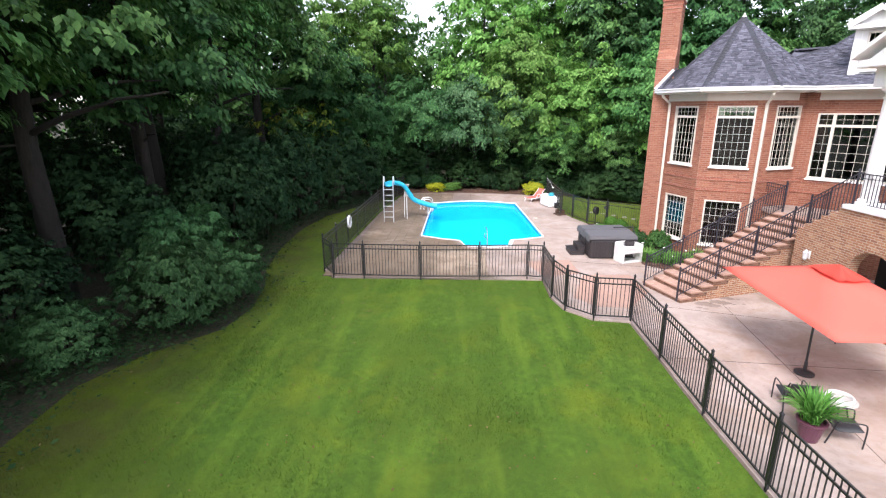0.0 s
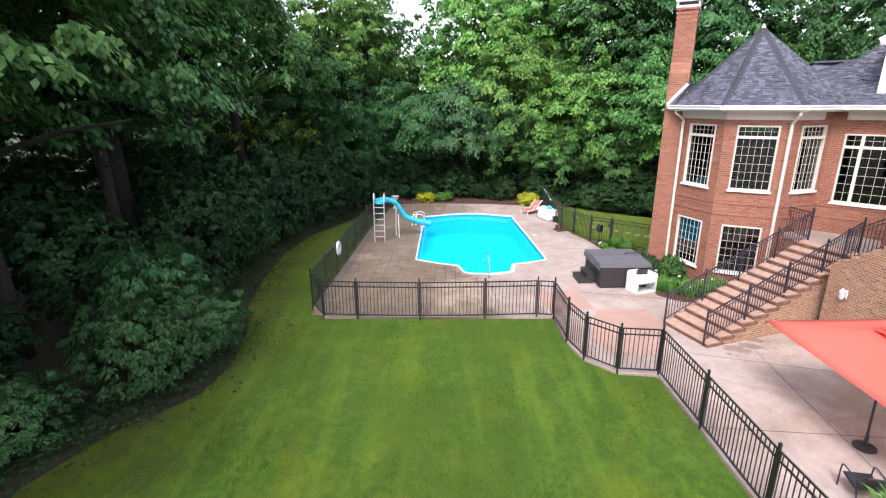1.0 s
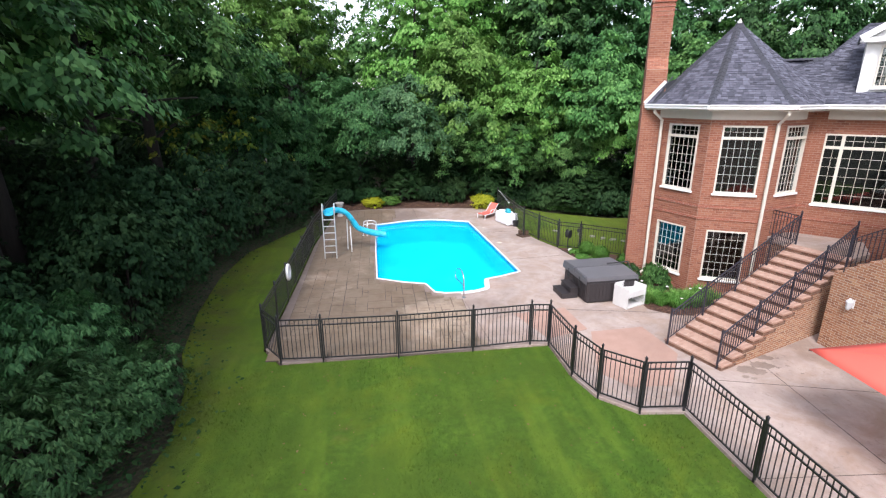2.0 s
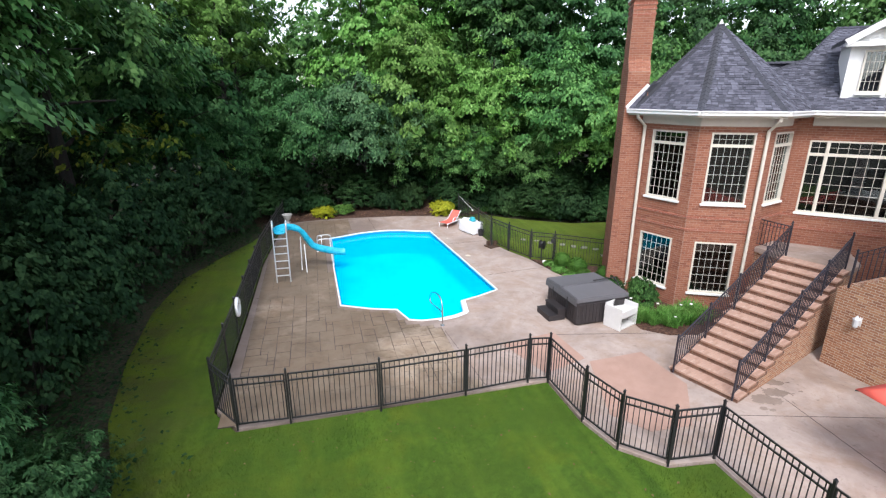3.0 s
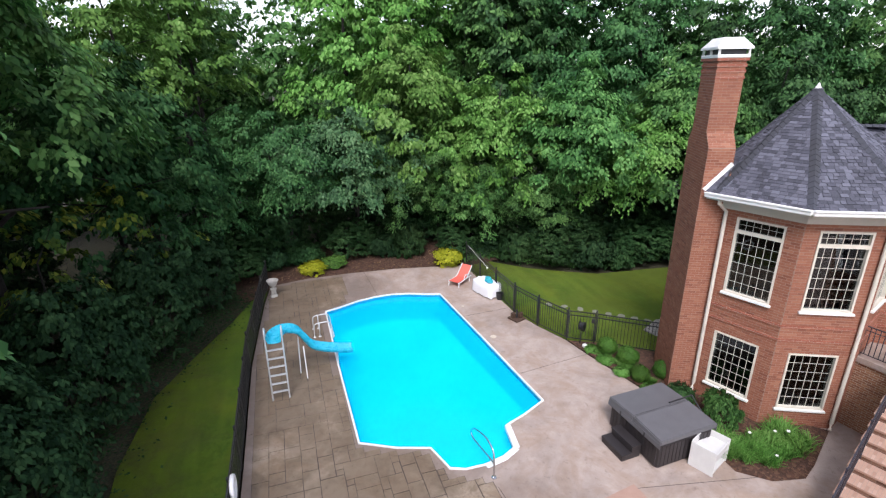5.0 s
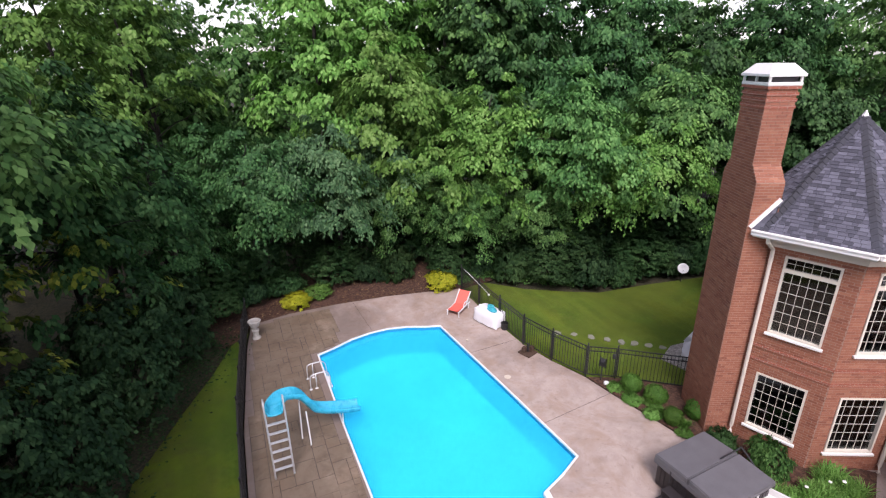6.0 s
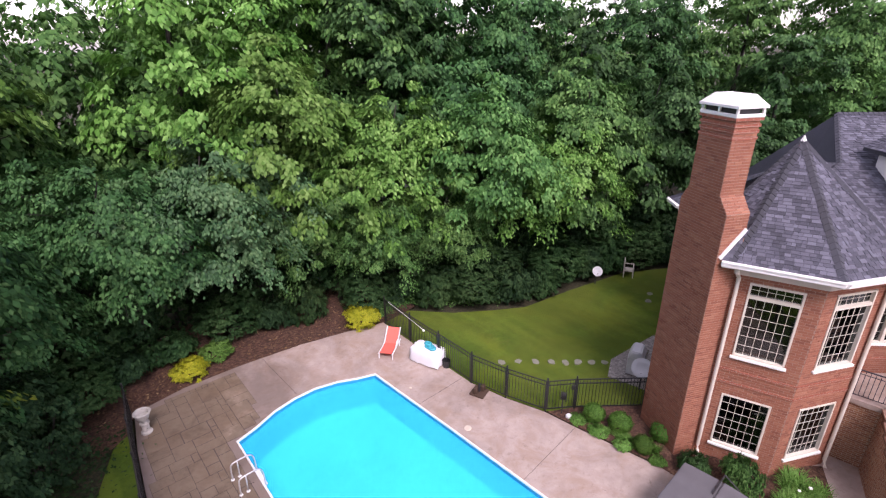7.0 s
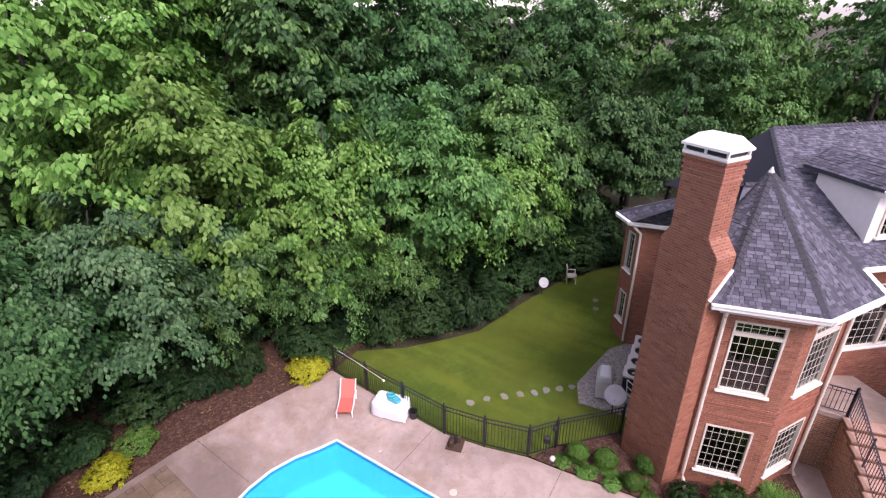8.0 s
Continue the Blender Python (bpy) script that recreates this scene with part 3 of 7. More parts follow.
f = bm.faces.new([bm.verts.new((x - 0.8, y - 19.5, z)) for (x, y), z in zip(flo, depth)])
bm.normal_update()
bmesh.ops.triangulate(bm, faces=[f])
part("basin_floor", bm, LINER, pool, "sky-blue vinyl liner floor")
bm = bmesh.new()
ring(bm, local_poly(grown(POOL, -0.025)), local_poly(grown(POOL, 0.03)), -0.05, 0.03)
bmesh.ops.recalc_face_normals(bm, faces=bm.faces)
part("coping", bm, COPING, pool, "white rounded coping")
bm = bmesh.new()
ring(bm, local_poly(grown(POOL, -0.026)), local_poly(grown(POOL, -0.012)), -0.34, -0.031)
part("liner_band", bm, LINER_BAND, pool, "darker blue waterline band")
# white moulded rim round the entry steps
bm = bmesh.new()
arc = [POOL[i] for i in range(5, 9)]
for (xa, ya), (xb, yb) in zip(arc, arc[1:]):
    d = Vector((xb - xa, yb - ya, 0))
    box(bm, -0.02, d.length + 0.02, -0.13, 0.05, -0.12, 0.022, pose(xa - 0.8, ya - 19.5, 0, 0, 0, math.degrees(math.atan2(d.y, d.x))), 0.02)
part("step_rim", bm, COPING, pool, "broad white moulded rim of the entry steps")
# moulded entry steps
bm = bmesh.new()
for k, (d, z) in enumerate(((0.0, -0.35), (0.3, -0.6), (0.6, -0.85))):
    pts = [(0.14, 18.24 + d), (1.0, 18.14 + d), (1.86, 18.48 + d), (1.98, 19.2), (1.95, 19.5), (0.0, 19.45), (0.0, 18.95)]
    prism(bm, local_poly(pts), z - 0.3 - k * 0.02, z)
part("entry_steps", bm, LINER, pool, "moulded blue entry steps")
bm = bmesh.new()
f = sheet(bm, local_poly(grown(POOL, -0.03)), -0.15)
bmesh.ops.triangulate(bm, faces=[f])
w = part("water", bm, WATER, pool, "clear still pool water")
w.visible_shadow = False

# flower beds beside the house
BED_A = [(6.36, 22.85), (6.5, 21.9), (6.76, 20.6), (7.02, 19.3), (7.9, 18.9), (8.9, 19.6), (9.3, 20.8), (7.4, 22.3)]
BED_B = [(7.0, 19.25), (6.98, 17.2), (6.85, 15.8), (7.45, 15.25), (8.3, 15.05), (8.95, 15.3), (10.6, 16.1), (9.6, 17.2), (8.6, 18.6), (7.9, 19.2)]
for poly in (BED_A, BED_B):
    bm = bmesh.new()
    rough_sheet(bm, poly, 0.3, 0.07, 0.012, scale=2.2)
    for v in bm.verts:
        if not v.is_boundary:
            v.co.z += 0.03
    whole("flower_bed", bm, MULCH, "brown mulch bed along the brick house", "flower bed", kind="structure", smooth=True)

# reddish poured panels let into the slab
for pts in ([(2.36, 16.05), (2.9, 14.25), (4.28, 14.68), (4.15, 16.3)], [(4.32, 14.5), (3.55, 12.3), (4.1, 11.55), (5.1, 11.5), (6.12, 12.9), (6.0, 14.6)]):
    bm = bmesh.new()
    prism(bm, pts, -0.02, 0.006)
    bmesh.ops.recalc_face_normals(bm, faces=bm.faces)
    whole("concrete_panel", bm, PATIO_RED, "reddish tinted concrete panel in the pool deck", "pavement", kind="structure")
# saw-cut joints
bm = bmesh.new()
for a, b in (((0.95, 17.3), (1.2, 14.0)), ((4.0, 16.2), (8.0, 15.3)), ((-5.0, 21.3), (-2.3, 21.6)), ((3.6, 21.5), (6.5, 21.8)), ((3.2, 26.0), (5.4, 26.1)), ((-5.0, 26.6), (-2.3, 26.5)), ((0.3, 29.3), (0.2, 32.2)), ((6.2, 11.6), (10.3, 10.4)), ((5.0, 8.4), (9.8, 8.0)), ((8.0, 12.2), (7.2, 4.0))):
    d = Vector((b[0] - a[0], b[1] - a[1], 0))
    box(bm, 0, d.length, -0.006, 0.006, -0.02, 0.004, pose(a[0], a[1], 0, 0, 0, math.degrees(math.atan2(d.y, d.x))))
whole("control_joint", bm, DECK_JOINT, "dark saw-cut joints across the concrete deck", "joint", kind="structure")


# stamped ashlar pattern in the slab: separate stones over a dark joint
stamped = thing("stamped_paving", (-2.0, 24.0, 0), "brown stained stamped-concrete paving in an ashlar pattern", "pavement", kind="structure")
AREAS = ([(-5.1, 14.0), (1.12, 14.02), (0.96, 17.6), (0.1, 18.0), (-0.3, 19.1), (-2.1, 19.85), (-2.15, 28.4), (-1.0, 28.9), (-0.8, 32.25), (-2.7, 32.25), (-4.25, 31.9), (-4.52, 30.0), (-4.9, 25.0), (-4.96, 20.0)],)
bm = bmesh.new()
vs = box(bm, -0.5, 0.5, -0.5, 0.5, 0, 1)
bmesh.ops.bevel(bm, geom=[e for e in bm.edges if min(v.co.z for v in e.verts) > 0.5], offset=0.012, segments=1, affect="EDGES")
STONE_MESH = mesh_of(bm, "stone", DECK)
joint = bmesh.new()
KEEP_OUT = grown(POOL, 0.07)
rest_v, rest_f, singles = [], [], 0
UNIT, NX, NY = 0.205, 33, 90
taken = set()
SIZES = ((2, 2), (3, 2), (2, 3), (4, 3), (3, 4), (2, 4), (3, 3), (4, 2), (1, 2), (2, 1), (1, 1))
for j in range(NY):
    for i in range(NX):
        if (i, j) in taken:
            continue
        for nx, ny in rng.sample(SIZES[:8], 8) + rng.sample(SIZES[8:], 3):
            cells = [(i + a, j + b) for a in range(nx) for b in range(ny)]
            x, y, wx, wy = -5.05 + i * UNIT, 14.02 + j * UNIT, nx * UNIT, ny * UNIT
            cs = [(px, py) for px in (x, x + wx / 2, x + wx) for py in (y, y + wy / 2, y + wy)]
            if taken.isdisjoint(cells) and all(inside(c, AREAS[0]) and not inside(c, KEEP_OUT) for c in cs):
                break
        else:
            continue
        taken.update(cells)
        g = rng.choice((0.006, 0.010, 0.014, 0.022, 0.030)) * (1.0 if y < 20.5 else 0.35 if rng.random() < 0.7 else 0.8)
        if y < 21.5 and singles < 300:
            piece("stone", STONE_MESH, stamped, Matrix.Translation((x + wx / 2 + 2.0, y + wy / 2 - 24.0, 0.0)) @ pose(0, 0, 0, 0, 0, rng.uniform(-0.6, 0.6)) @ Matrix.Diagonal((wx - g, wy - g, rng.uniform(0.008, 0.012), 1)))
            singles += 1
        else:
            k, h, e = len(rest_v), rng.uniform(0.008, 0.012), 0.006
            for d, z in ((g / 2, 0.0), (g / 2 + e, h)):
                rest_v += [(px + 2.0, py - 24.0, z) for px, py in ((x + d, y + d), (x + wx - d, y + d), (x + wx - d, y + wy - d), (x + d, y + wy - d))]
            rest_f += [(k + 4, k + 5, k + 6, k + 7)] + [(k + n, k + (n + 1) % 4, k + 4 + (n + 1) % 4, k + 4 + n) for n in range(4)]
        box(joint, x + 2.0 - 0.003, x + wx + 2.0 + 0.003, y - 24.0 - 0.003, y + wy - 24.0 + 0.003, -0.02, 0.005)
tagged(part("joint_bed", joint, DECK_JOINT, stamped, "dark recessed joints"), kind="stuff")
me = bpy.data.meshes.new("stones")
me.from_pydata(rest_v, [], rest_f)
me.materials.append(DECK)
far_stones = new("stones", me)
far_stones.parent = stamped
tagged(far_stones, kind="stuff")

# ---- house ----
HX, HY, HA = 10.9, 18.72, -26.0
HOUSE = pose(HX, HY, 0, 0, 0, HA)
house = thing("house", HOUSE, "red brick house with octagonal turret, grey shingle roofs and white trim", "house")
AP = 2.37
SIDE = 2 * AP * math.tan(radians(22.5))
EAVE, WEAVE = 6.45, 5.66


def face_pose(normal_deg, apothem=AP):
    """Local frame of a wall face: x along it to the right, -y outwards, z up."""
    a = radians(normal_deg)
    return pose(apothem * math.cos(a), apothem * math.sin(a), 0, 0, 0, normal_deg + 90)


def wall_with_holes(bm, w0, w1, z0, z1, holes, thick, m):
    """A wall slab from w0 to w1; holes are (x0, x1, zlow, zhigh)."""
    xs = sorted({w0, w1, *[h[0] for h in holes], *[h[1] for h in holes]})
    zs = sorted({z0, z1, *[h[2] for h in holes], *[h[3] for h in holes]})
    for xa, xb in zip(xs, xs[1:]):
        run = None
        for za, zb in list(zip(zs, zs[1:])) + [(None, None)]:
            solid = za is not None and not any(h[0] <= xa and xb <= h[1] and h[2] <= za and zb <= h[3] for h in holes)
            if solid:
                run = (run[0], zb) if run else (za, zb)
            elif run:
                box(bm, xa, xb, 0, thick, run[0], run[1], m)
                run = None


bm = bmesh.new()
box(bm, -0.5, 0.5, -0.5, 0.5, -0.5, 0.5)
BAR_MESH = mesh_of(bm, "glazing_bar", TRIM)
bm = bmesh.new()
box(bm, -0.5, 0.5, -0.5, 0.5, -0.5, 0.5)
PANE_MESH = mesh_of(bm, "pane", GLASS)
BW, BH, BJ = 0.216, 0.0745, 0.0135
bm = bmesh.new()
box(bm, BJ / 2, BW - BJ / 2, -0.007, 0.01, BJ / 2, BH - BJ / 2)
BRICK_MESH = mesh_of(bm, "brick", BRICK_ONE)


def unit(name, me, parent, m, x0, x1, y0, y1, z0, z1):
    """A unit block stretched between bounds in a wall's frame."""
    return piece(name, me, parent, m @ Matrix.Translation(((x0 + x1) / 2, (y0 + y1) / 2, (z0 + z1) / 2)) @ Matrix.Diagonal((x1 - x0, y1 - y0, z1 - z0, 1)))


def rect_ring(bm, x0, x1, z0, z1, c, y0, y1, m):
    """A connected rectangular frame in a wall face."""
    vs = []
    for y in (y0, y1):
        for d in (0, c):
            vs.append([bm.verts.new(m @ Vector(p)) for p in ((x0 + d, y, z0 + d), (x1 - d, y, z0 + d), (x1 - d, y, z1 - d), (x0 + d, y, z1 - d))])
    fo, fi, bo, bi = vs
    for i in range(4):
        j = (i + 1) % 4
        bm.faces.new((fo[i], fo[j], fi[j], fi[i]))
        bm.faces.new((bi[i], bi[j], bo[j], bo[i]))
        bm.faces.new((bo[i], bo[j], fo[j], fo[i]))
        bm.faces.new((fi[i], fi[j], bi[j], bi[i]))


def brick_skin(parent, m, x0, x1, z0, z1, holes=(), singles=(), edge=None):
    """Bricks in running bond standing proud of the mortar face; whole bricks inside 'singles' (zlow, zhigh) are pieces of their own."""
    verts, faces = [], []
    row = 0
    z = z0
    while z < z1 - 0.02:
        zt = min(z + BH, z1)
        zc = (z + zt) / 2
        cuts = sorted([(max(h[0], x0), min(h[1], x1)) for h in holes if h[2] < zc < h[3]])
        left, right = edge(zc) if edge else (x0, x1)
        spans, at = [], left
        for p, q in cuts:
            if p > at:
                spans.append((at, p))
            at = max(at, q)
        if at < right:
            spans.append((at, right))
        k0 = -BW * (0.5 if row % 2 else 0.0)
        for p, q in spans:
            i = int((p - x0 - k0) / BW) - 1
            while x0 + k0 + i * BW < q:
                xa, xb = x0 + k0 + i * BW, x0 + k0 + (i + 1) * BW
                i += 1
                ca, cb = max(xa, p), min(xb, q)
                if cb - ca < 0.03:
                    continue
                if singles and singles[0] < zc < singles[1] and cb - ca > BW - 0.001 and zt - z > BH - 0.001:
                    piece("brick", BRICK_MESH, parent, m @ Matrix.Translation((xa, 0, z)))
                    continue
                la, lb = ca + BJ / 2, cb - BJ / 2
                za, zb = z + BJ / 2, zt - BJ / 2
                out = -0.007 - rng.random() * 0.003
                k = len(verts)
                for y in (out, 0.004):
                    verts += [m @ Vector((la, y, za)), m @ Vector((lb, y, za)), m @ Vector((lb, y, zb)), m @ Vector((la, y, zb))]
                faces += [(k, k + 1, k + 2, k + 3)] + [(k + 4 + j, k + 4 + (j + 1) % 4, k + (j + 1) % 4, k + j) for j in range(4)]
        z += BH
        row += 1
    me = bpy.data.meshes.new("brickwork")
    me.from_pydata([tuple(v) for v in verts], [], faces)
    me.materials.append(BRICK_MANY)
    ob = new("brickwork", me)
    ob.parent = parent
    tagged(ob, kind="stuff")


def brick_wall(name, m, w0, w1, z0, z1, holes, label, singles=()):
    bm = bmesh.new()
    wall_with_holes(bm, w0, w1, z0, z1, holes, 0.26, m)
    ob = part(name, bm, MORTAR, house, label)
    brick_skin(ob, m, w0, w1, z0, z1, holes, singles)
    return ob


def window(m, x0, x1, z0, z1, cols, rows, transom=0.0, lights=None, label="white-framed window with small square panes", owner=None):
    """A framed window in a wall face: frame, sill, glazing bars and panes."""
    c = 0.05
    bm = bmesh.new()
    rect_ring(bm, x0, x1, z0, z1, c, -0.03, 0.13, m)
    win = part("window", bm, TRIM, owner or house, label)
    mull = []
    for f in lights or ():
        xm = x0 + (x1 - x0) * f
        unit("mullion", BAR_MESH, win, m, xm - 0.045, xm + 0.045, -0.02, 0.12, z0 + c, z1 - c)
        mull.append(xm)
    if transom:
        unit("transom", BAR_MESH, win, m, x0 + c, x1 - c, -0.024, 0.12, z1 - c - transom - 0.085, z1 - c - transom)
    bm = bmesh.new()
    box(bm, x0 - 0.05, x1 + 0.05, -0.085, 0.05, z0 - 0.07, z0 - 0.001, m, 0.012)
    part("sill", bm, WHITE, win)
    edges = [x0 + c] + mull + [x1 - c]
    for k, (xa, xb) in enumerate(zip(edges, edges[1:])):
        nc = cols if isinstance(cols, int) else cols[k]
        spans = [(z0 + c, z1 - c - transom - (0.085 if transom else 0), rows)]
        if transom:
            spans.append((z1 - c - transom, z1 - c, 2))
        for za, zb, nr in spans:
            for i in range(1, nc):
                xm = xa + (xb - xa) * i / nc
                unit("glazing_bar", BAR_MESH, win, m, xm - 0.0048, xm + 0.0048, 0.054, 0.065, za, zb)
            for i in range(1, nr):
                zm = za + (zb - za) * i / nr
                unit("glazing_bar", BAR_MESH, win, m, xa, xb, 0.055, 0.064, zm - 0.0048, zm + 0.0048)
            for i in range(nc):
                for j in range(nr):
                    g = unit("pane", PANE_MESH, win, m, xa + (xb - xa) * i / nc, xa + (xb - xa) * (i + 1) / nc, 0.066, 0.074, za + (zb - za) * j / nr, za + (zb - za) * (j + 1) / nr)
                    g.visible_shadow = False
    return win


UP = (3.64, 5.84)
LOW = (0.60, 2.36)
TURRET = {"A": (-135, -0.60, 0.60), "B": (-90, -0.62, 0.62), "C": (-45, -0.62, 0.50)}
for key, (deg, xa, xb) in TURRET.items():
    holes = [(xa, xb, *UP)]
    holes.append((xa, xb, *LOW) if key != "C" else (-0.45, 0.5, 0.06, 2.2))
    brick_wall("turret_wall", face_pose(deg), -SIDE / 2, SIDE / 2 if key != "C" else 0.76, -0.1, EAVE - 0.12, holes, "red brick face of the octagonal turret", (3.0, 3.6) if key == "B" else ())
bm = bmesh.new()
box(bm, -0.3, SIDE / 2, 0, 0.26, -0.1, EAVE - 0.12, face_pose(180))
part("turret_wall", bm, BRICK, house)
bm = bmesh.new()
box(bm, 0, 3.5, 0, 0.26, -0.1, WEAVE - 0.2, pose(0.9, 1.55, 0, 0, 0, 201))
part("turret_wall", bm, BRICK, house)
# projecting brick bands between the storeys
for deg in (-135, -90, -45):
    for z in (2.72, 3.12):
        bm = bmesh.new()
        h = SIDE / 2 + 0.012 if deg != -45 else 0.7
        box(bm, -SIDE / 2 - 0.012, h, -0.035, 0.02, z, z + 0.07, face_pose(deg))
        part("brick_band", bm, BRICK, house)
for key, (deg, xa, xb) in TURRET.items():
    m = face_pose(deg)
    window(m, xa, xb, *UP, 6, 6, 0.30, label="tall white-framed window with transom and small panes")
    if key != "C":
        window(m, xa, xb, *LOW, 6, 6, label="square white-framed basement window with small panes")
# door under the third face
bm = bmesh.new()
m = face_pose(-45)
rect_ring(bm, -0.45, 0.5, -0.04, 2.2, 0.09, -0.02, 0.16, m)
dr = part("door", bm, TRIM, house, "white-framed glazed basement door")
bm = bmesh.new()
box(bm, -0.36, 0.41, 0.06, 0.10, 0.06, 2.11, m)
part("door_leaf", bm, DARK, dr)

# main block: front wall with the wide window, left wing with a canted corner
FRONT_Y, LEFT_X = -1.15, 0.88
# the main block stands turned a little against the turret
MAIN = pose(2.05, FRONT_Y, 0, 0, 0, -18) @ pose(-2.05, -FRONT_Y, 0)
mf = MAIN @ pose(0, FRONT_Y, 0)
WIDE_WIN = [(2.6, 5.15, 3.28, 5.58), (7.0, 9.6, 3.28, 5.58)]
brick_wall("front_wall", mf, 2.05, 12.5, -0.1, EAVE - 0.12, WIDE_WIN, "red brick front wall of the main block")
# wing behind the turret: a slanted wall and a short canted one with windows
ml = pose(1.25, 4.95, 0, 0, 0, math.degrees(math.atan2(-2.05, 1.75)))
brick_wall("side_wall", ml, 0, 2.7, -0.1, WEAVE - 0.12, [(1.35, 2.0, 3.4, 5.0)], "red brick side wall of the wing")
md = pose(1.6, 6.0, 0, 0, 0, math.degrees(math.atan2(-1.05, -0.35)))
brick_wall("canted_wall", md, 0, 1.107, -0.1, WEAVE - 0.12, [(0.3, 0.85, 3.3, 5.0), (0.3, 0.85, 0.9, 2.3)], "red brick canted corner of the wing")
bm = bmesh.new()
box(bm, 1.6, 12.5, 5.74, 6.0, -0.1, WEAVE - 0.12)
part("rear_wall", bm, BRICK, house, "red brick rear wall")
bm = bmesh.new()
box(bm, 0, 2.6, 0, 0.26, -0.1, WEAVE - 0.2, pose(3.0, 2.95, 0, 0, 0, 213.5))
part("recess_wall", bm, BRICK, house, "red brick wall in the recess")
bm = bmesh.new()
box(bm, 12.24, 12.5, FRONT_Y + 0.26, 8.0, -0.1, EAVE - 0.12, MAIN)
part("end_wall", bm, BRICK, house, "red brick end wall")
for h in WIDE_WIN:
    window(mf, *h, (2, 6, 2), 6, 0.34, (0.19, 0.81), "wide three-light window with transom and small panes")
window(md, 0.3, 0.85, 3.3, 5.0, 3, 6)
window(md, 0.3, 0.85, 0.9, 2.3, 3, 4)
window(ml, 1.35, 2.0, 3.4, 5.0, 3, 6)
for z in (2.72, 3.12):
    bm = bmesh.new()
    box(bm, 2.2, 12.5, FRONT_Y - 0.035, FRONT_Y + 0.02, z, z + 0.07, MAIN)
    part("brick_band", bm, BRICK, house)

# rooms behind the glass, near black so that they read as unlit
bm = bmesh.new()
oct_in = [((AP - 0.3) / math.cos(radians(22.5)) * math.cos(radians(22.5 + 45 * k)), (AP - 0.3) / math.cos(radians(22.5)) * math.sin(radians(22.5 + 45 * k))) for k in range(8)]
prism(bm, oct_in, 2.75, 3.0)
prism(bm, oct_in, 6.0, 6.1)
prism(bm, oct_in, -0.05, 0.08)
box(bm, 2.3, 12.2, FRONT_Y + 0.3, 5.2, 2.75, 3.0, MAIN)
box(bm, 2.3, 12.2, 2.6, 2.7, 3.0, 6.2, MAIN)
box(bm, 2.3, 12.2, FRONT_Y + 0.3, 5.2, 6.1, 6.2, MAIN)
part("interior_floor", bm, ROOM, house, "near-black rooms behind the windows, shade put into the colour")


def shingled(name, corners, label="", course=0.1, tab=0.165, singles=0, owner=None):
    """One roof plane, eave first (left, right, then round to the top), with overlapping tabs laid in courses."""
    pts = [Vector(p) for p in corners]
    a, b = pts[0], pts[1]
    along = (b - a).normalized()
    nrm = along.cross(pts[-1] - a).normalized()
    up = nrm.cross(along).normalized()
    flat = [((p - a).dot(along), (p - a).dot(up)) for p in pts]
    height = max(p[1] for p in flat)

    def span(t):
        xs = []
        for (xa, ta), (xb, tb) in zip(flat, flat[1:] + flat[:1]):
            if (ta <= t < tb) or (tb <= t < ta):
                xs.append(xa + (xb - xa) * (t - ta) / (tb - ta))
        return (min(xs), max(xs)) if len(xs) > 1 else None

    bm = bmesh.new()
    bm.faces.new([bm.verts.new(p) for p in pts])
    ob = part(name, bm, RIDGE, owner or house, label)
    verts, faces, made = [], [], 0
    tilt = Matrix((along, up, nrm)).transposed().to_4x4()
    for r in range(int(height / course)):
        t0, t1 = r * course + 0.001, min((r + 1) * course + 0.03, height - 0.002)
        lo, hi = span(t0), span(t1)
        if not lo or not hi:
            continue
        x = lo[0] - (0.5 * tab if r % 2 else 0) - rng.random() * 0.1
        while x < lo[1]:
            kind = rng.choice((0, 1, 2, 2))
            w = tab * TABS[kind]
            x0, x1 = max(x, lo[0]), min(x + w - 0.012, lo[1])
            if x1 - x0 > 0.03:
                y0, y1 = min(max(x0, hi[0]), hi[1]), max(min(x1, hi[1]), hi[0])
                if made < singles and y0 == x0 and y1 == x1 and x1 - x0 > w - 0.013:
                    piece("shingle", SHINGLE_MESH[kind], ob, Matrix.Translation(a + along * x0 + up * t0) @ tilt)
                    made += 1
                else:
                    lift = rng.choice((0.010, 0.016, 0.026))
                    k = len(verts)
                    q = [a + along * x0 + up * t0, a + along * x1 + up * t0, a + along * y1 + up * t1, a + along * y0 + up * t1]
                    verts += [q[0] + nrm * lift, q[1] + nrm * lift, q[2] + nrm * 0.006, q[3] + nrm * 0.006, q[0] - nrm * 0.004, q[1] - nrm * 0.004]
                    faces += [(k, k + 1, k + 2, k + 3), (k + 4, k + 5, k + 1, k), (k + 4, k, k + 3), (k + 1, k + 5, k + 2)]
            x += w
    me = bpy.data.meshes.new("shingles")
    me.from_pydata([tuple(v) for v in verts], [], faces)
    me.materials.append(SHINGLE)
    sh = new("shingles", me)
    sh.parent = ob
    tagged(sh, kind="stuff")
    return ob


TABS = (0.6, 0.85, 1.15)
SHINGLE_MESH = []
for f in TABS:
    w = 0.165 * f - 0.012
    me = bpy.data.meshes.new("shingle")
    me.from_pydata([(0, 0, 0.02), (w, 0, 0.02), (w, 0.129, 0.006), (0, 0.129, 0.006), (0, 0, -0.004), (w, 0, -0.004)], [], [(0, 1, 2, 3), (4, 5, 1, 0), (4, 0, 3), (1, 5, 2)])
    me.materials.append(SHINGLE_ONE)
    SHINGLE_MESH.append(me)


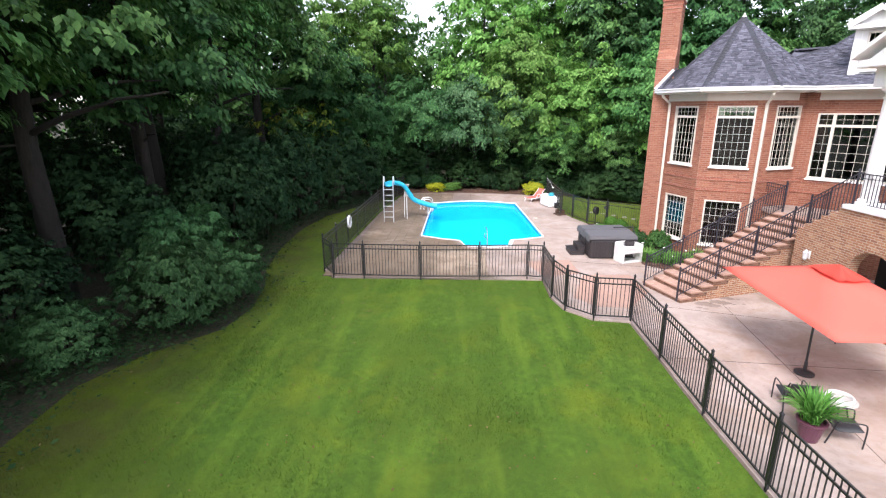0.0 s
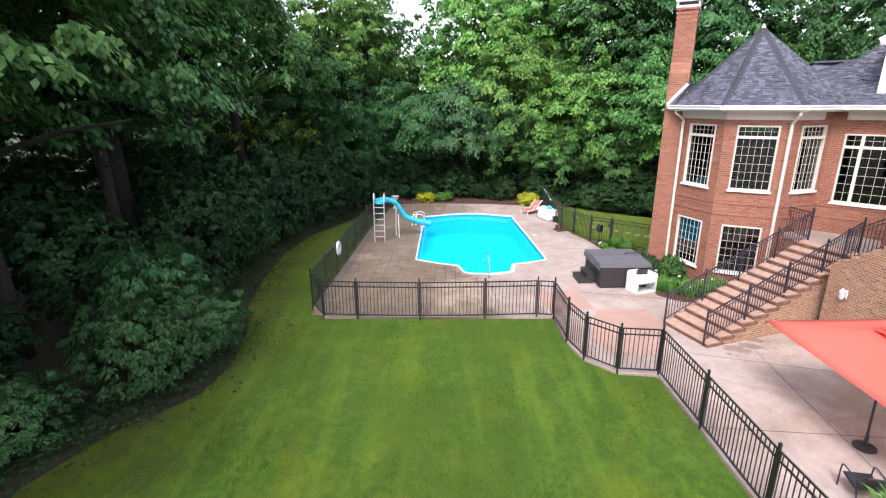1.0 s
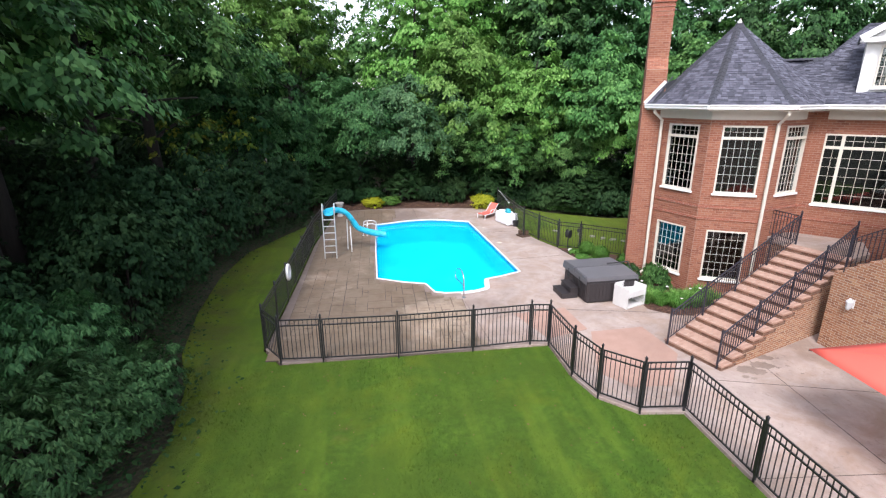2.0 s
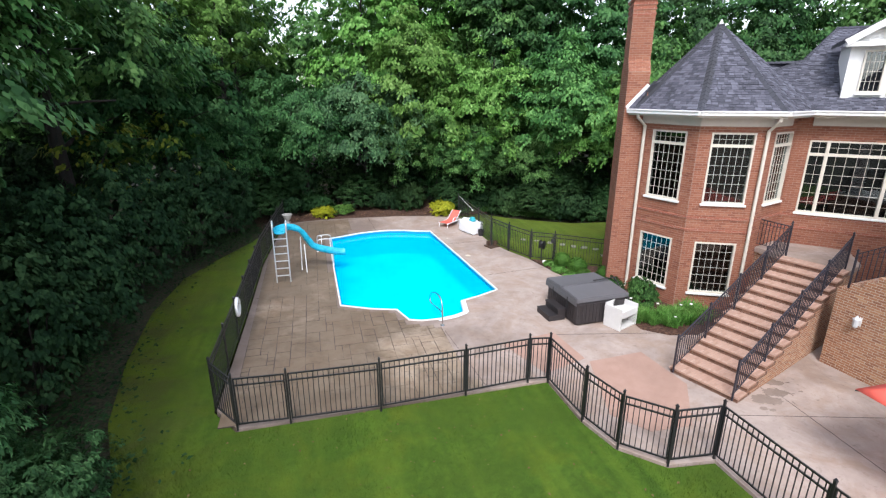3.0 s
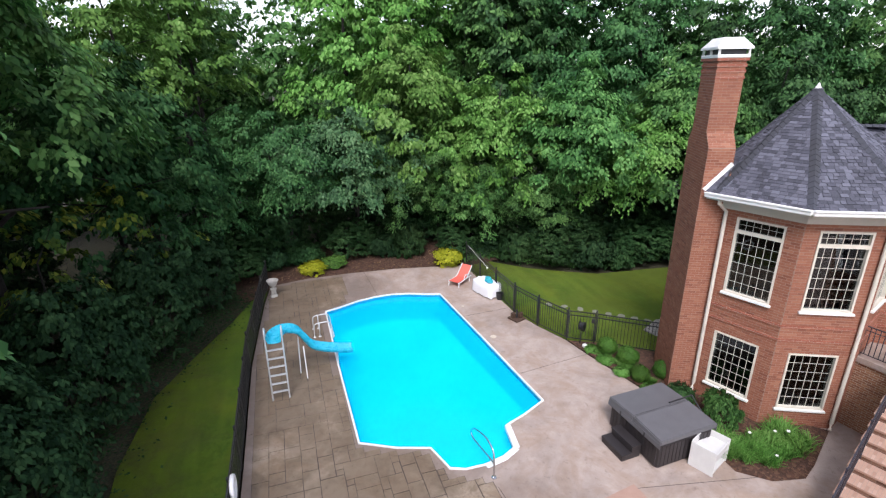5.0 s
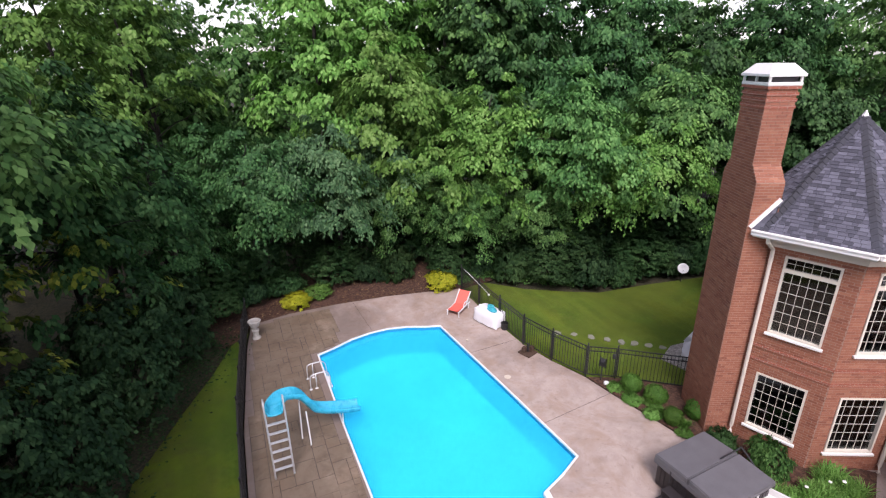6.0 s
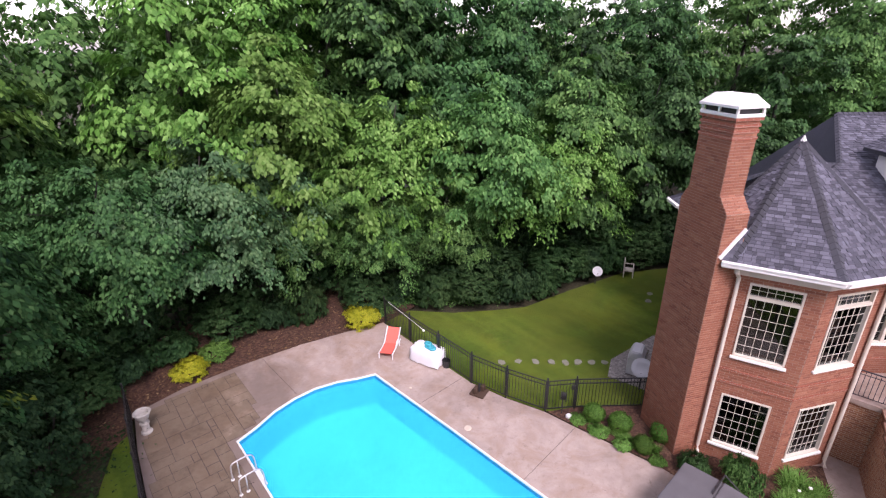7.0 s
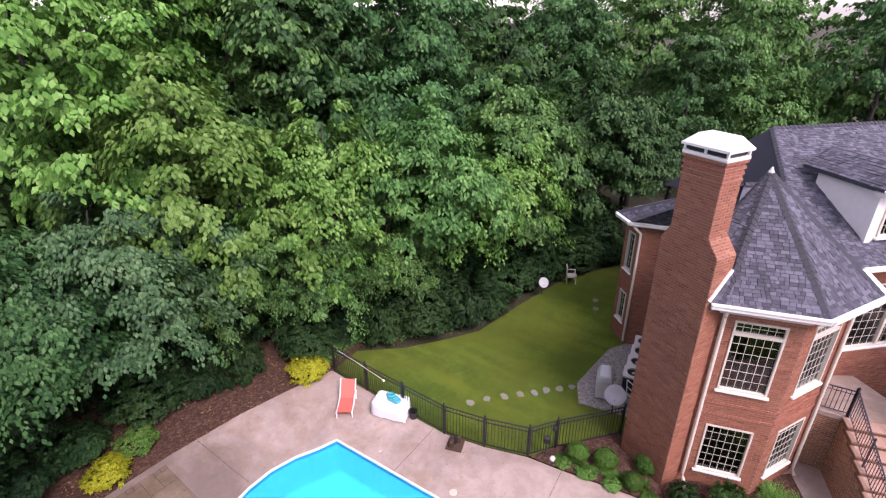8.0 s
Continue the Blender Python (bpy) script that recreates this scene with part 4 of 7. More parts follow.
def hip_cap(p, q, label="dark hip cap shingles", half=0.12):
    """Lapped cap shingles along a hip or ridge, one strip."""
    p, q = Vector(p), Vector(q)
    d = q - p
    s = d.cross(Vector((0, 0, 1))).normalized() * half
    steps = max(4, int(d.length / 0.16))
    bm = bmesh.new()
    last = None
    for i in range(steps):
        for t, lift in ((i / steps, 0.062), ((i + 1) / steps, 0.045)):
            c = p + d * t
            row = [bm.verts.new(v) for v in (c - s + Vector((0, 0, lift - 0.075)), c + Vector((0, 0, lift)), c + s + Vector((0, 0, lift - 0.075)))]
            if last:
                bm.faces.new((last[0], last[1], row[1], row[0]))
                bm.faces.new((last[1], last[2], row[2], row[1]))
            last = row
    part("hip_cap", bm, RIDGE, house, label)


# turret roof
EA = AP + 0.42
ER = EA / math.cos(radians(22.5))
APEX = Vector((-0.2, -0.05, 9.16))
ev = [Vector((ER * math.cos(radians(22.5 + 45 * k)), ER * math.sin(radians(22.5 + 45 * k)), EAVE)) for k in range(8)]
ev[3], ev[2], ev[1] = Vector((-EA, 0.3, EAVE)), Vector((-0.2, 1.5, EAVE)), Vector((1.5, 2.0, EAVE))
for k in range(8):
    if k in (3, 4, 5, 6):
        shingled("turret_roof", (ev[k], ev[(k + 1) % 8], APEX), "grey asphalt-shingle face of the turret roof", singles=300 if k == 4 else 0)
    else:
        bm = bmesh.new()
        bm.faces.new([bm.verts.new(p) for p in (ev[k], ev[(k + 1) % 8], APEX)])
        part("turret_roof", bm, SHINGLE, house)
for k in range(3, 7):
    hip_cap(ev[k], APEX)
bm = bmesh.new()
turned(bm, [(0.10, 9.05), (0.08, 9.15), (0.045, 9.21), (0.02, 9.28)], 10, pose(APEX.x, APEX.y, 0))
part("finial", bm, GREY_PLASTIC, house, "pale metal cap on the turret tip")

# main roof: front slope with a hip at its end, lower hip roof over the wing
EY = FRONT_Y - 0.45
RY, RZ, RU = 3.63, 9.24, 3.22
KS = (RZ - EAVE) / (RY - EY)


def on_front(u, y):
    return tuple(MAIN @ Vector((u, y, EAVE + (y - EY) * KS)))


shingled("main_roof", (on_front(1.3, EY), on_front(13.2, EY), on_front(13.2, RY), on_front(RU, RY), on_front(2.2, 1.4), on_front(1.0, 0.5)), "grey asphalt-shingle main roof")
bm = bmesh.new()
RIDGE_END, RIDGE_FAR, KNEE = on_front(RU, RY), on_front(13.2, RY), on_front(2.2, 1.4)
BACK_A, BACK_B = tuple(MAIN @ Vector((13.2, 8.9, WEAVE))), tuple(MAIN @ Vector((2.6, 8.4, WEAVE)))
for q in ((BACK_A, BACK_B, RIDGE_END, RIDGE_FAR), (RIDGE_END, BACK_B, tuple(MAIN @ Vector((2.5, 3.6, 6.9))), KNEE), (KNEE, tuple(MAIN @ Vector((2.5, 3.6, 6.9))), (1.6, 2.0, 6.9), on_front(1.0, 0.5))):
    bm.faces.new([bm.verts.new(p) for p in q])
part("rear_roof", bm, SHINGLE, house, "shaded rear slopes of the main roof")
hip_cap(on_front(RU, RY), on_front(13.2, RY), "ridge cap shingles")
hip_cap(KNEE, RIDGE_END, half=0.09)
hip_cap(on_front(1.0, 0.5), KNEE, half=0.09)
WTOP = (1.75, 1.75, 8.0)
WA, WB, WC = (1.12, 6.05, WEAVE), (0.85, 5.15, WEAVE), (2.75, 2.95, WEAVE)
shingled("wing_roof", (WB, WC, WTOP), "grey shingle hip roof of the wing")
shingled("wing_roof", (WA, WB, WTOP), "grey shingle hip roof of the wing")
bm = bmesh.new()
for q in (((4.0, 6.3, WEAVE), (1.12, 6.3, WEAVE), WA, WTOP, (3.2, 1.45, 8.0)), (WTOP, WC, (0.6, 1.2, WEAVE)), (WTOP, (0.6, 1.2, WEAVE), (2.6, -0.6, WEAVE), (3.2, 1.45, 7.9))):
    bm.faces.new([bm.verts.new(p) for p in q])
part("wing_roof", bm, SHINGLE, house)
hip_cap(WB, WTOP)
hip_cap(WTOP, (3.0, 1.3, 8.0), "ridge cap shingles")

# gutters, soffits and downspouts
# where the turret's eave meets the main eave
m0, m1 = MAIN @ Vector((0, EY, 0)), MAIN @ Vector((13.2, EY, 0))
meet = geometry.intersect_line_line_2d(ev[6].to_2d(), ev[6].to_2d() + Vector((3, 3)), m0.to_2d(), m1.to_2d())
line = [ev[4].to_2d() + Vector((-0.12, 0.12)), ev[5].to_2d(), ev[6].to_2d(), Vector(meet), m1.to_2d()]


def gutter(pts, name="gutter", eave=EAVE):
    bm = bmesh.new()
    for p, q in zip(pts, pts[1:]):
        d = (q - p)
        ang = math.degrees(math.atan2(d.y, d.x))
        m = pose(p.x, p.y, eave, 0, 0, ang)
        box(bm, -0.02, d.length + 0.02, -0.13, 0.0, -0.10, 0.03, m, 0.02)
        box(bm, -0.02, d.length + 0.02, -0.16, -0.11, 0.0, 0.045, m, 0.012)
    part(name, bm, WHITE, house, "white eaves gutter")
    bm = bmesh.new()
    for p, q in zip(pts, pts[1:]):
        d = (q - p)
        m = pose(p.x, p.y, eave, 0, 0, math.degrees(math.atan2(d.y, d.x)))
        box(bm, 0, d.length, -0.02, 0.50, -0.16, -0.10, m)
        box(bm, 0.15, d.length - 0.15, 0.36, 0.46, -0.42, -0.14, m)
    part("soffit", bm, SOFFIT, house, "cream painted soffit and frieze")


gutter(line)
gutter([Vector(WA[:2]) + Vector((1.5, 0.02)), Vector(WA[:2]), Vector(WB[:2]), Vector(WC[:2])], eave=WEAVE)


def downspout(pts):
    bm = bmesh.new()
    tube(bm, pts, 0.052, 8)
    part("downspout", bm, TRIM, house, "cream-painted downspout")


va = face_pose(-135) @ Vector((-SIDE / 2, 0, 0))
vo = face_pose(-135) @ Vector((-SIDE / 2 + 0.1, -0.1, 0))
ex = face_pose(-135) @ Vector((-SIDE / 2 + 0.02, -0.42, 0))
downspout([(ex.x, ex.y, 6.36), (ex.x, ex.y, 6.22), (vo.x, vo.y, 5.95), (vo.x, vo.y, 0.42), (vo.x - 0.06, vo.y - 0.1, 0.26), (vo.x - 0.5, vo.y - 0.62, 0.1)])
vb = face_pose(-90) @ Vector((SIDE / 2 - 0.08, -0.08, 0))
eb = face_pose(-90) @ Vector((SIDE / 2 + 0.05, -0.42, 0))
downspout([(eb.x, eb.y, 6.36), (eb.x, eb.y, 6.22), (vb.x, vb.y, 5.9), (vb.x, vb.y, 0.25), (vb.x - 0.1, vb.y - 0.15, 0.1)])
downspout([(0.95, 5.0, 5.58), (0.95, 5.0, 5.44), (1.17, 4.86, 5.2), (1.17, 4.86, 0.2)])

# chimney: a broad breast that narrows by sloped shoulders, front and back, to the stack
CX0, CX1, CY0, CY1 = -3.06, -2.375, -0.66, 0.42
BY0, BY1 = -0.99, 0.64
SH0, SH1, CTOP = 7.66, 8.06, 9.92
bm = bmesh.new()
prof = [(BY0, -0.1), (BY1, -0.1), (BY1, SH0), (CY1, SH1), (CY1, CTOP), (CY0, CTOP), (CY0, SH1), (BY0, SH0)]
lf = [bm.verts.new((CX0, y, z)) for y, z in prof]
rt = [bm.verts.new((CX1, y, z)) for y, z in prof]
bm.faces.new(lf)
bm.faces.new(rt[::-1])
for i in range(8):
    bm.faces.new((lf[i], rt[i], rt[(i + 1) % 8], lf[(i + 1) % 8]))
bmesh.ops.recalc_face_normals(bm, faces=bm.faces)
ch = part("chimney", bm, MORTAR, house, "tall red brick chimney with sloped shoulders below the stack")


def shoulder(z):
    """How far the breast has narrowed at a height, as a share."""
    return min(1.0, max(0.0, (z - SH0) / (SH1 - SH0)))


brick_skin(ch, pose(0, BY0, 0), CX0, CX1, -0.1, SH0)
brick_skin(ch, pose(0, CY0, 0), CX0, CX1, SH1, CTOP)
brick_skin(ch, pose(0, BY0, SH0, -math.degrees(math.atan2(CY0 - BY0, SH1 - SH0)), 0, 0), CX0, CX1, 0, math.hypot(SH1 - SH0, CY0 - BY0))
brick_skin(ch, pose(CX0, BY1, 0, 0, 0, -90), 0, BY1 - BY0, -0.1, CTOP, edge=lambda z: ((BY1 - CY1) * shoulder(z), BY1 - BY0 - (CY0 - BY0) * shoulder(z)), singles=(8.2, 9.7))
brick_skin(ch, pose(CX1, BY0, 0, 0, 0, 90), 0, BY1 - BY0, 6.6, CTOP, edge=lambda z: ((CY0 - BY0) * shoulder(z), BY1 - BY0 - (BY1 - CY1) * shoulder(z)))
for z, g in ((9.40, 0.022), (9.56, 0.022), (9.70, 0.03), (9.85, 0.05)):
    bm = bmesh.new()
    box(bm, CX0 - g, CX1 + g, CY0 - g, CY1 + g, z, z + 0.07)
    part("corbel", bm, BRICK, ch, "projecting course of bricks")
bm = bmesh.new()
box(bm, CX0 - 0.06, CX1 + 0.06, CY0 - 0.06, CY1 + 0.06, 9.922, 10.0, None, 0.015)
part("cap_base", bm, WHITE, ch, "white metal curb")
bm = bmesh.new()
box(bm, -0.025, 0.025, -0.025, 0.025, 9.99, 10.16)
leg_mesh = mesh_of(bm, "cap_leg", WHITE)
for x in (CX0 - 0.02, CX1 + 0.02):
    for y in (CY0 - 0.02, (CY0 + CY1) / 2, CY1 + 0.02):
        piece("cap_leg", leg_mesh, ch, pose(x, y, 0))
bm = bmesh.new()
box(bm, CX0 - 0.09, CX1 + 0.09, CY0 - 0.09, CY1 + 0.09, 10.13, 10.19)
vs = box(bm, CX0 - 0.08, CX1 + 0.08, CY0 - 0.08, CY1 + 0.08, 10.19, 10.42)
for v in vs:
    if v.co.z > 10.3:
        v.co.x += 0.18 if v.co.x < (CX0 + CX1) / 2 else -0.18
        v.co.y += 0.24 if v.co.y < (CY0 + CY1) / 2 else -0.24
part("chimney_cap", bm, WHITE, ch, "white metal chimney cap")
bm = bmesh.new()
box(bm, CX0 + 0.03, CX1 - 0.03, CY0 + 0.03, CY1 - 0.03, 9.95, 10.13)
part("flue_screen", bm, DARK, ch)
# the turret roof runs up against the chimney: a small saddle, with white flashing on the brick
SAD = [Vector((-2.97, BY0 - 0.02, EAVE + 0.04)), Vector((-2.80, -1.15, EAVE + 0.02)), ev[4].lerp(APEX, 0.34), Vector((CX1 + 0.02, BY0 - 0.02, 7.22))]
shingled("roof_saddle", (SAD[0], SAD[1], SAD[2], SAD[3]), "small shingled saddle against the chimney")
bm = bmesh.new()
d = SAD[3] - SAD[0]
box(bm, 0, d.length, -0.035, 0.01, 0.0, 0.10, pose(SAD[0].x, BY0 - 0.012, SAD[0].z, 0, -math.degrees(math.atan2(d.z, d.x)), 0))
part("flashing", bm, WHITE, house, "white step flashing beside the chimney")
bm = bmesh.new()
box(bm, 0, 0.55, -0.02, 0.02, -0.02, 0.09, pose(CX1 + 0.02, BY0 + 0.02, 7.24, 0, 0, 90))
part("flashing", bm, DARK, house, "dark step flashing beside the chimney")

# dormer
bm = bmesh.new()
DX0, DX1, DY = 3.2, 4.4, -1.2
wall_with_holes(bm, DX0, DX1, 6.7, 8.42, [(3.52, 4.08, 7.0, 8.2)], 0.12, pose(0, DY, 0))
box(bm, DX0, DX0 + 0.12, DY + 0.12, 0.9, 6.7, 8.42)
box(bm, DX1 - 0.12, DX1, DY + 0.12, 0.9, 6.7, 8.42)
dm = part("dormer", bm, WHITE, house, "white dormer with a pediment gable")
for x in (DX0 - 0.04, DX1 - 0.16):
    bm = bmesh.new()
    box(bm, x, x + 0.2, DY - 0.04, DY + 0.1, 6.75, 8.36)
    part("pilaster", bm, WHITE, dm)
bm = bmesh.new()
peak = 8.93
l0, r0, pk = (DX0 - 0.22, 8.40), (DX1 + 0.22, 8.40), ((DX0 + DX1) / 2, peak)
for (xa, za), (xb, zb) in ((l0, pk), (pk, r0)):
    q = [(xa, DY - 0.32, za), (xb, DY - 0.32, zb), (xb, 1.3, zb), (xa, 1.3, za)]
    lo = [bm.verts.new(p) for p in q]
    hi = [bm.verts.new((p[0], p[1], p[2] + 0.09)) for p in q]
    bm.faces.new(hi)
    bm.faces.new(lo[::-1])
    for i in range(4):
        bm.faces.new((lo[i], lo[(i + 1) % 4], hi[(i + 1) % 4], hi[i]))
part("dormer_roof", bm, RIDGE, dm, "grey shingle dormer roof")
shingled("dormer_slope", ((DX0 - 0.22, 1.3, 8.505), (DX0 - 0.22, DY - 0.32, 8.505), ((DX0 + DX1) / 2, DY - 0.32, 9.035), ((DX0 + DX1) / 2, 1.3, 9.035)), "", owner=dm)
bm = bmesh.new()
for (xa, za), (xb, zb) in ((l0, pk), (r0, pk)):
    d = Vector((xb - xa, 0, zb - za))
    m = pose(xa, DY - 0.34, za, 0, -math.degrees(math.atan2(d.z, d.x)), 0)
    box(bm, 0, d.length, -0.03, 0.08, -0.08, 0.1, m)
box(bm, DX0 - 0.22, DX1 + 0.22, DY - 0.33, DY + 0.02, 8.30, 8.43)
bm.faces.new([bm.verts.new(p) for p in ((DX0 - 0.1, DY - 0.1, 8.42), (DX1 + 0.1, DY - 0.1, 8.42), (pk[0], DY - 0.1, peak - 0.02))])
part("pediment", bm, WHITE, dm, "white pediment mouldings")
window(pose(0, DY - 0.02, 0), 3.52, 4.08, 7.0, 8.2, 4, 4, owner=dm)

# dark panel standing in for the unlit space behind the dormer glass
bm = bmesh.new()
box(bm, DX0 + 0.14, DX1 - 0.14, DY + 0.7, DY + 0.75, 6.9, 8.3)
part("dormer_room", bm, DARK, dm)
dm.matrix_local = pose(DX0, DY, 0, 0, 0, -18) @ pose(-DX0, -DY, 0)

# ---- outside stair, landing and porch ----
SX, SY, SA = 6.12, 13.52, 20.0
STAIR = pose(SX, SY, 0, 0, 0, SA)
WIDE, RUN, RISERS = 1.7, 5.5, 14
RISE, GO = 2.2 / RISERS, RUN / RISERS
stair = thing("stairs", STAIR, "outside brick stairs with pale treads rising to a landing", "stairs")
bm = bmesh.new()
vs = box(bm, 0, GO + 0.03, -WIDE - 0.03, 0.03, -0.055, 0.0, None, 0.008)
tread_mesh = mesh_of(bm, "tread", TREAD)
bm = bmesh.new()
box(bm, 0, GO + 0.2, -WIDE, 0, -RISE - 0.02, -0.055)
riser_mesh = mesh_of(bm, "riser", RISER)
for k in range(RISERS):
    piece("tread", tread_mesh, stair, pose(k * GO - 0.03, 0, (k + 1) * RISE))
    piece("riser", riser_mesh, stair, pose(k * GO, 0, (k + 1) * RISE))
for y0, y1 in ((-WIDE + 0.01, -WIDE + 0.26), (-0.26, -0.01)):
    prof = [(0.01, -0.1)]
    for k in range(RISERS):
        prof += [(k * GO + 0.01, (k + 1) * RISE - 0.06), ((k + 1) * GO + 0.01, (k + 1) * RISE - 0.06)]
    prof.append((RUN + 0.01, -0.1))
    bm = bmesh.new()
    n = len(prof)
    fa = [bm.verts.new((x, y0, z)) for x, z in prof]
    fb = [bm.verts.new((x, y1, z)) for x, z in prof]
    bm.faces.new(fa)
    bm.faces.new(fb[::-1])
    for i in range(n):
        bm.faces.new((fa[i], fb[i], fb[(i + 1) % n], fa[(i + 1) % n]))
    bmesh.ops.recalc_face_normals(bm, faces=bm.faces)
    part("side_wall", bm, BRICK_BROWN, stair, "brown brick side wall of the stair")

LAND = [(RUN + 0.005, 0.03), (RUN + 0.005, -WIDE - 0.03), (RUN + 0.9, -WIDE - 0.03), (RUN + 2.2, -1.0), (RUN + 1.6, 1.15), (RUN + 0.25, 1.15)]
land = thing("landing", STAIR, "concrete stair landing against the house wall", "landing", kind="structure")
bm = bmesh.new()
prism(bm, LAND, 2.05, 2.2)
part("landing_slab", bm, PATIO, land, "pale concrete slab")
bm = bmesh.new()
prism(bm, [(x * 1.0, y) for x, y in grown(LAND, -0.06)], -0.1, 2.05)
part("landing_base", bm, BRICK_BROWN, land, "brown brick base")

# porch: brick retaining wall with an arch, upper steps and deck
PORCH = pose(10.42, 12.95, 0, 0, 0, -85)
porch = thing("porch", PORCH, "raised porch on a brown brick wall with an arched opening", "porch")
bm = bmesh.new()
A0, A1, AZ = 2.05, 3.5, 1.45
prof = [(0, -0.1), (A0, -0.1), (A0, 3.1)] + [q for k in range(4, -1, -1) for q in ((0.25 + k * 0.28, 2.2 + (k + 1) * 0.18), (0.25 + k * 0.28, 2.2 + k * 0.18))] + [(0, 2.2)]
fa = [bm.verts.new((x, 0, z)) for x, z in prof]
fb = [bm.verts.new((x, 0.3, z)) for x, z in prof]
bm.faces.new(fa)
bm.faces.new(fb[::-1])
for i in range(len(prof)):
    bm.faces.new((fa[i], fb[i], fb[(i + 1) % len(prof)], fa[(i + 1) % len(prof)]))
bmesh.ops.recalc_face_normals(bm, faces=bm.faces)
part("porch_wall", bm, BRICK_BROWN, porch, "brown brick wall stepping up to the porch")
bm = bmesh.new()
box(bm, A1, 9.0, 0, 0.3, -0.1, 3.098)
part("porch_wall", bm, BRICK_BROWN, porch, "brown brick wall")
bm = bmesh.new()
n = 14
for i in range(n):
    t0, t1 = math.pi * (1 - i / n), math.pi * (1 - (i + 1) / n)
    c, r = (A0 + A1) / 2, (A1 - A0) / 2
    x0, x1 = c + r * math.cos(t0), c + r * math.cos(t1)
    z0, z1 = AZ + r * math.sin(t0) * 0.95, AZ + r * math.sin(t1) * 0.95
    v = [bm.verts.new(p) for p in ((x0, 0, z0), (x1, 0, z1), (x1, 0, 3.1), (x0, 0, 3.1), (x0, 0.3, z0), (x1, 0.3, z1), (x1, 0.3, 3.1), (x0, 0.3, 3.1))]
    for q in ((0, 1, 2, 3), (7, 6, 5, 4), (0, 4, 5, 1), (3, 2, 6, 7)):
        bm.faces.new([v[j] for j in q])
bmesh.ops.remove_doubles(bm, verts=bm.verts, dist=0.0005)
part("arch", bm, BRICK_BROWN, porch, "brick spandrel over the arched opening")
# arch ring of bricks on end
bm = bmesh.new()
for i in range(26):
    t = math.pi * (i + 0.5) / 26
    m = pose((A0 + A1) / 2 + (r + 0.1) * math.cos(t), 0, AZ + (r + 0.1) * math.sin(t) * 0.95, 0, -math.degrees(t), 0)
    box(bm, -0.1, 0.1, -0.02, 0.2, -0.036, 0.036, m)
part("arch_ring", bm, BRICK_BROWN, porch, "ring of bricks on end")
bm = bmesh.new()
box(bm, 1.5, 9.0, -0.06, 4.5, 3.1, 3.22, None, 0.01)
part("porch_floor", bm, WHITE, porch, "white-edged porch floor slab")
bm = bmesh.new()
for k in range(5):
    box(bm, 0.25 + k * 0.28, 1.7, 0.3, 1.9, 2.15, 2.2 + (k + 1) * 0.18)
part("porch_steps", bm, TREAD, porch, "short upper flight of brick steps")
# back wall in the same near black, for the shade under the porch
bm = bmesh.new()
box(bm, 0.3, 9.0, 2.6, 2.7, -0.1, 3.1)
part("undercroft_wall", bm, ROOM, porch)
bm = bmesh.new()
turned(bm, [(0.27, 0.0), (0.27, 0.09), (0.22, 0.11), (0.24, 0.16), (0.19, 0.2), (0.185, 1.2), (0.155, 2.75), (0.19, 2.79), (0.15, 2.83), (0.15, 2.9), (0.24, 2.98), (0.24, 3.05)], 24, pose(1.85, 0.32, 3.22))
part("column", bm, WHITE, porch, "round white column", smooth=False)
bm = bmesh.new()
turned(bm, [(0.27, 0.0), (0.27, 0.09), (0.22, 0.11), (0.24, 0.16), (0.19, 0.2), (0.185, 1.2), (0.155, 2.75), (0.19, 2.79), (0.15, 2.83), (0.15, 2.9), (0.24, 2.98), (0.24, 3.05)], 24, pose(5.6, 0.32, 3.22))
part("column", bm, WHITE, porch, "round white column")
bm = bmesh.new()
box(bm, 1.5, 9.0, 0.05, 4.4, 6.27, 6.75, None, 0.01)
box(bm, 1.2, 9.2, -0.25, 4.4, 6.75, 6.95, None, 0.03)
pk = bm.verts.new((4.4, -0.2, 8.7)), bm.verts.new((4.4, 4.4, 8.7))
a0 = [bm.verts.new(p) for p in ((1.5, -0.2, 6.95), (7.3, -0.2, 6.95), (7.3, 4.4, 6.95), (1.5, 4.4, 6.95))]
bm.faces.new((a0[0], a0[1], pk[0]))
part("entablature", bm, WHITE, porch, "white entablature and gable of the porch roof")
bm = bmesh.new()
for q in (((1.1, -0.35, 6.96), (4.4, -0.35, 8.8), (4.4, 4.5, 8.8), (1.1, 4.5, 6.96)), ((4.4, -0.35, 8.8), (7.4, -0.35, 6.95), (7.4, 4.5, 6.95), (4.4, 4.5, 8.8))):
    lo = [bm.verts.new(p) for p in q]
    hi = [bm.verts.new((p[0], p[1], p[2] + 0.12)) for p in q]
    bm.faces.new(hi)
    bm.faces.new(lo[::-1]).material_index = 1
    for i in range(4):
        bm.faces.new((lo[i], lo[(i + 1) % 4], hi[(i + 1) % 4], hi[i])).material_index = 1
part("porch_roof", bm, [SHINGLE, WHITE], porch, "grey shingle porch roof with white edges")


# wall lantern on the porch wall
bm = bmesh.new()
box(bm, 0.58, 0.72, -0.03, 0.0, 1.38, 1.62, None, 0.01)
lant = whole("wall_lantern", bm, GREY_PLASTIC, "small grey wall lantern on the brown brick porch wall", "lamp", m=PORCH)
bm = bmesh.new()
turned(bm, [(0.03, -0.16), (0.06, -0.12), (0.075, 0.06), (0.09, 0.07), (0.03, 0.14), (0.012, 0.17)], 8, pose(0.65, -0.11, 1.5))
part("lantern_body", bm, DISH_GREY, lant)
bm = bmesh.new()
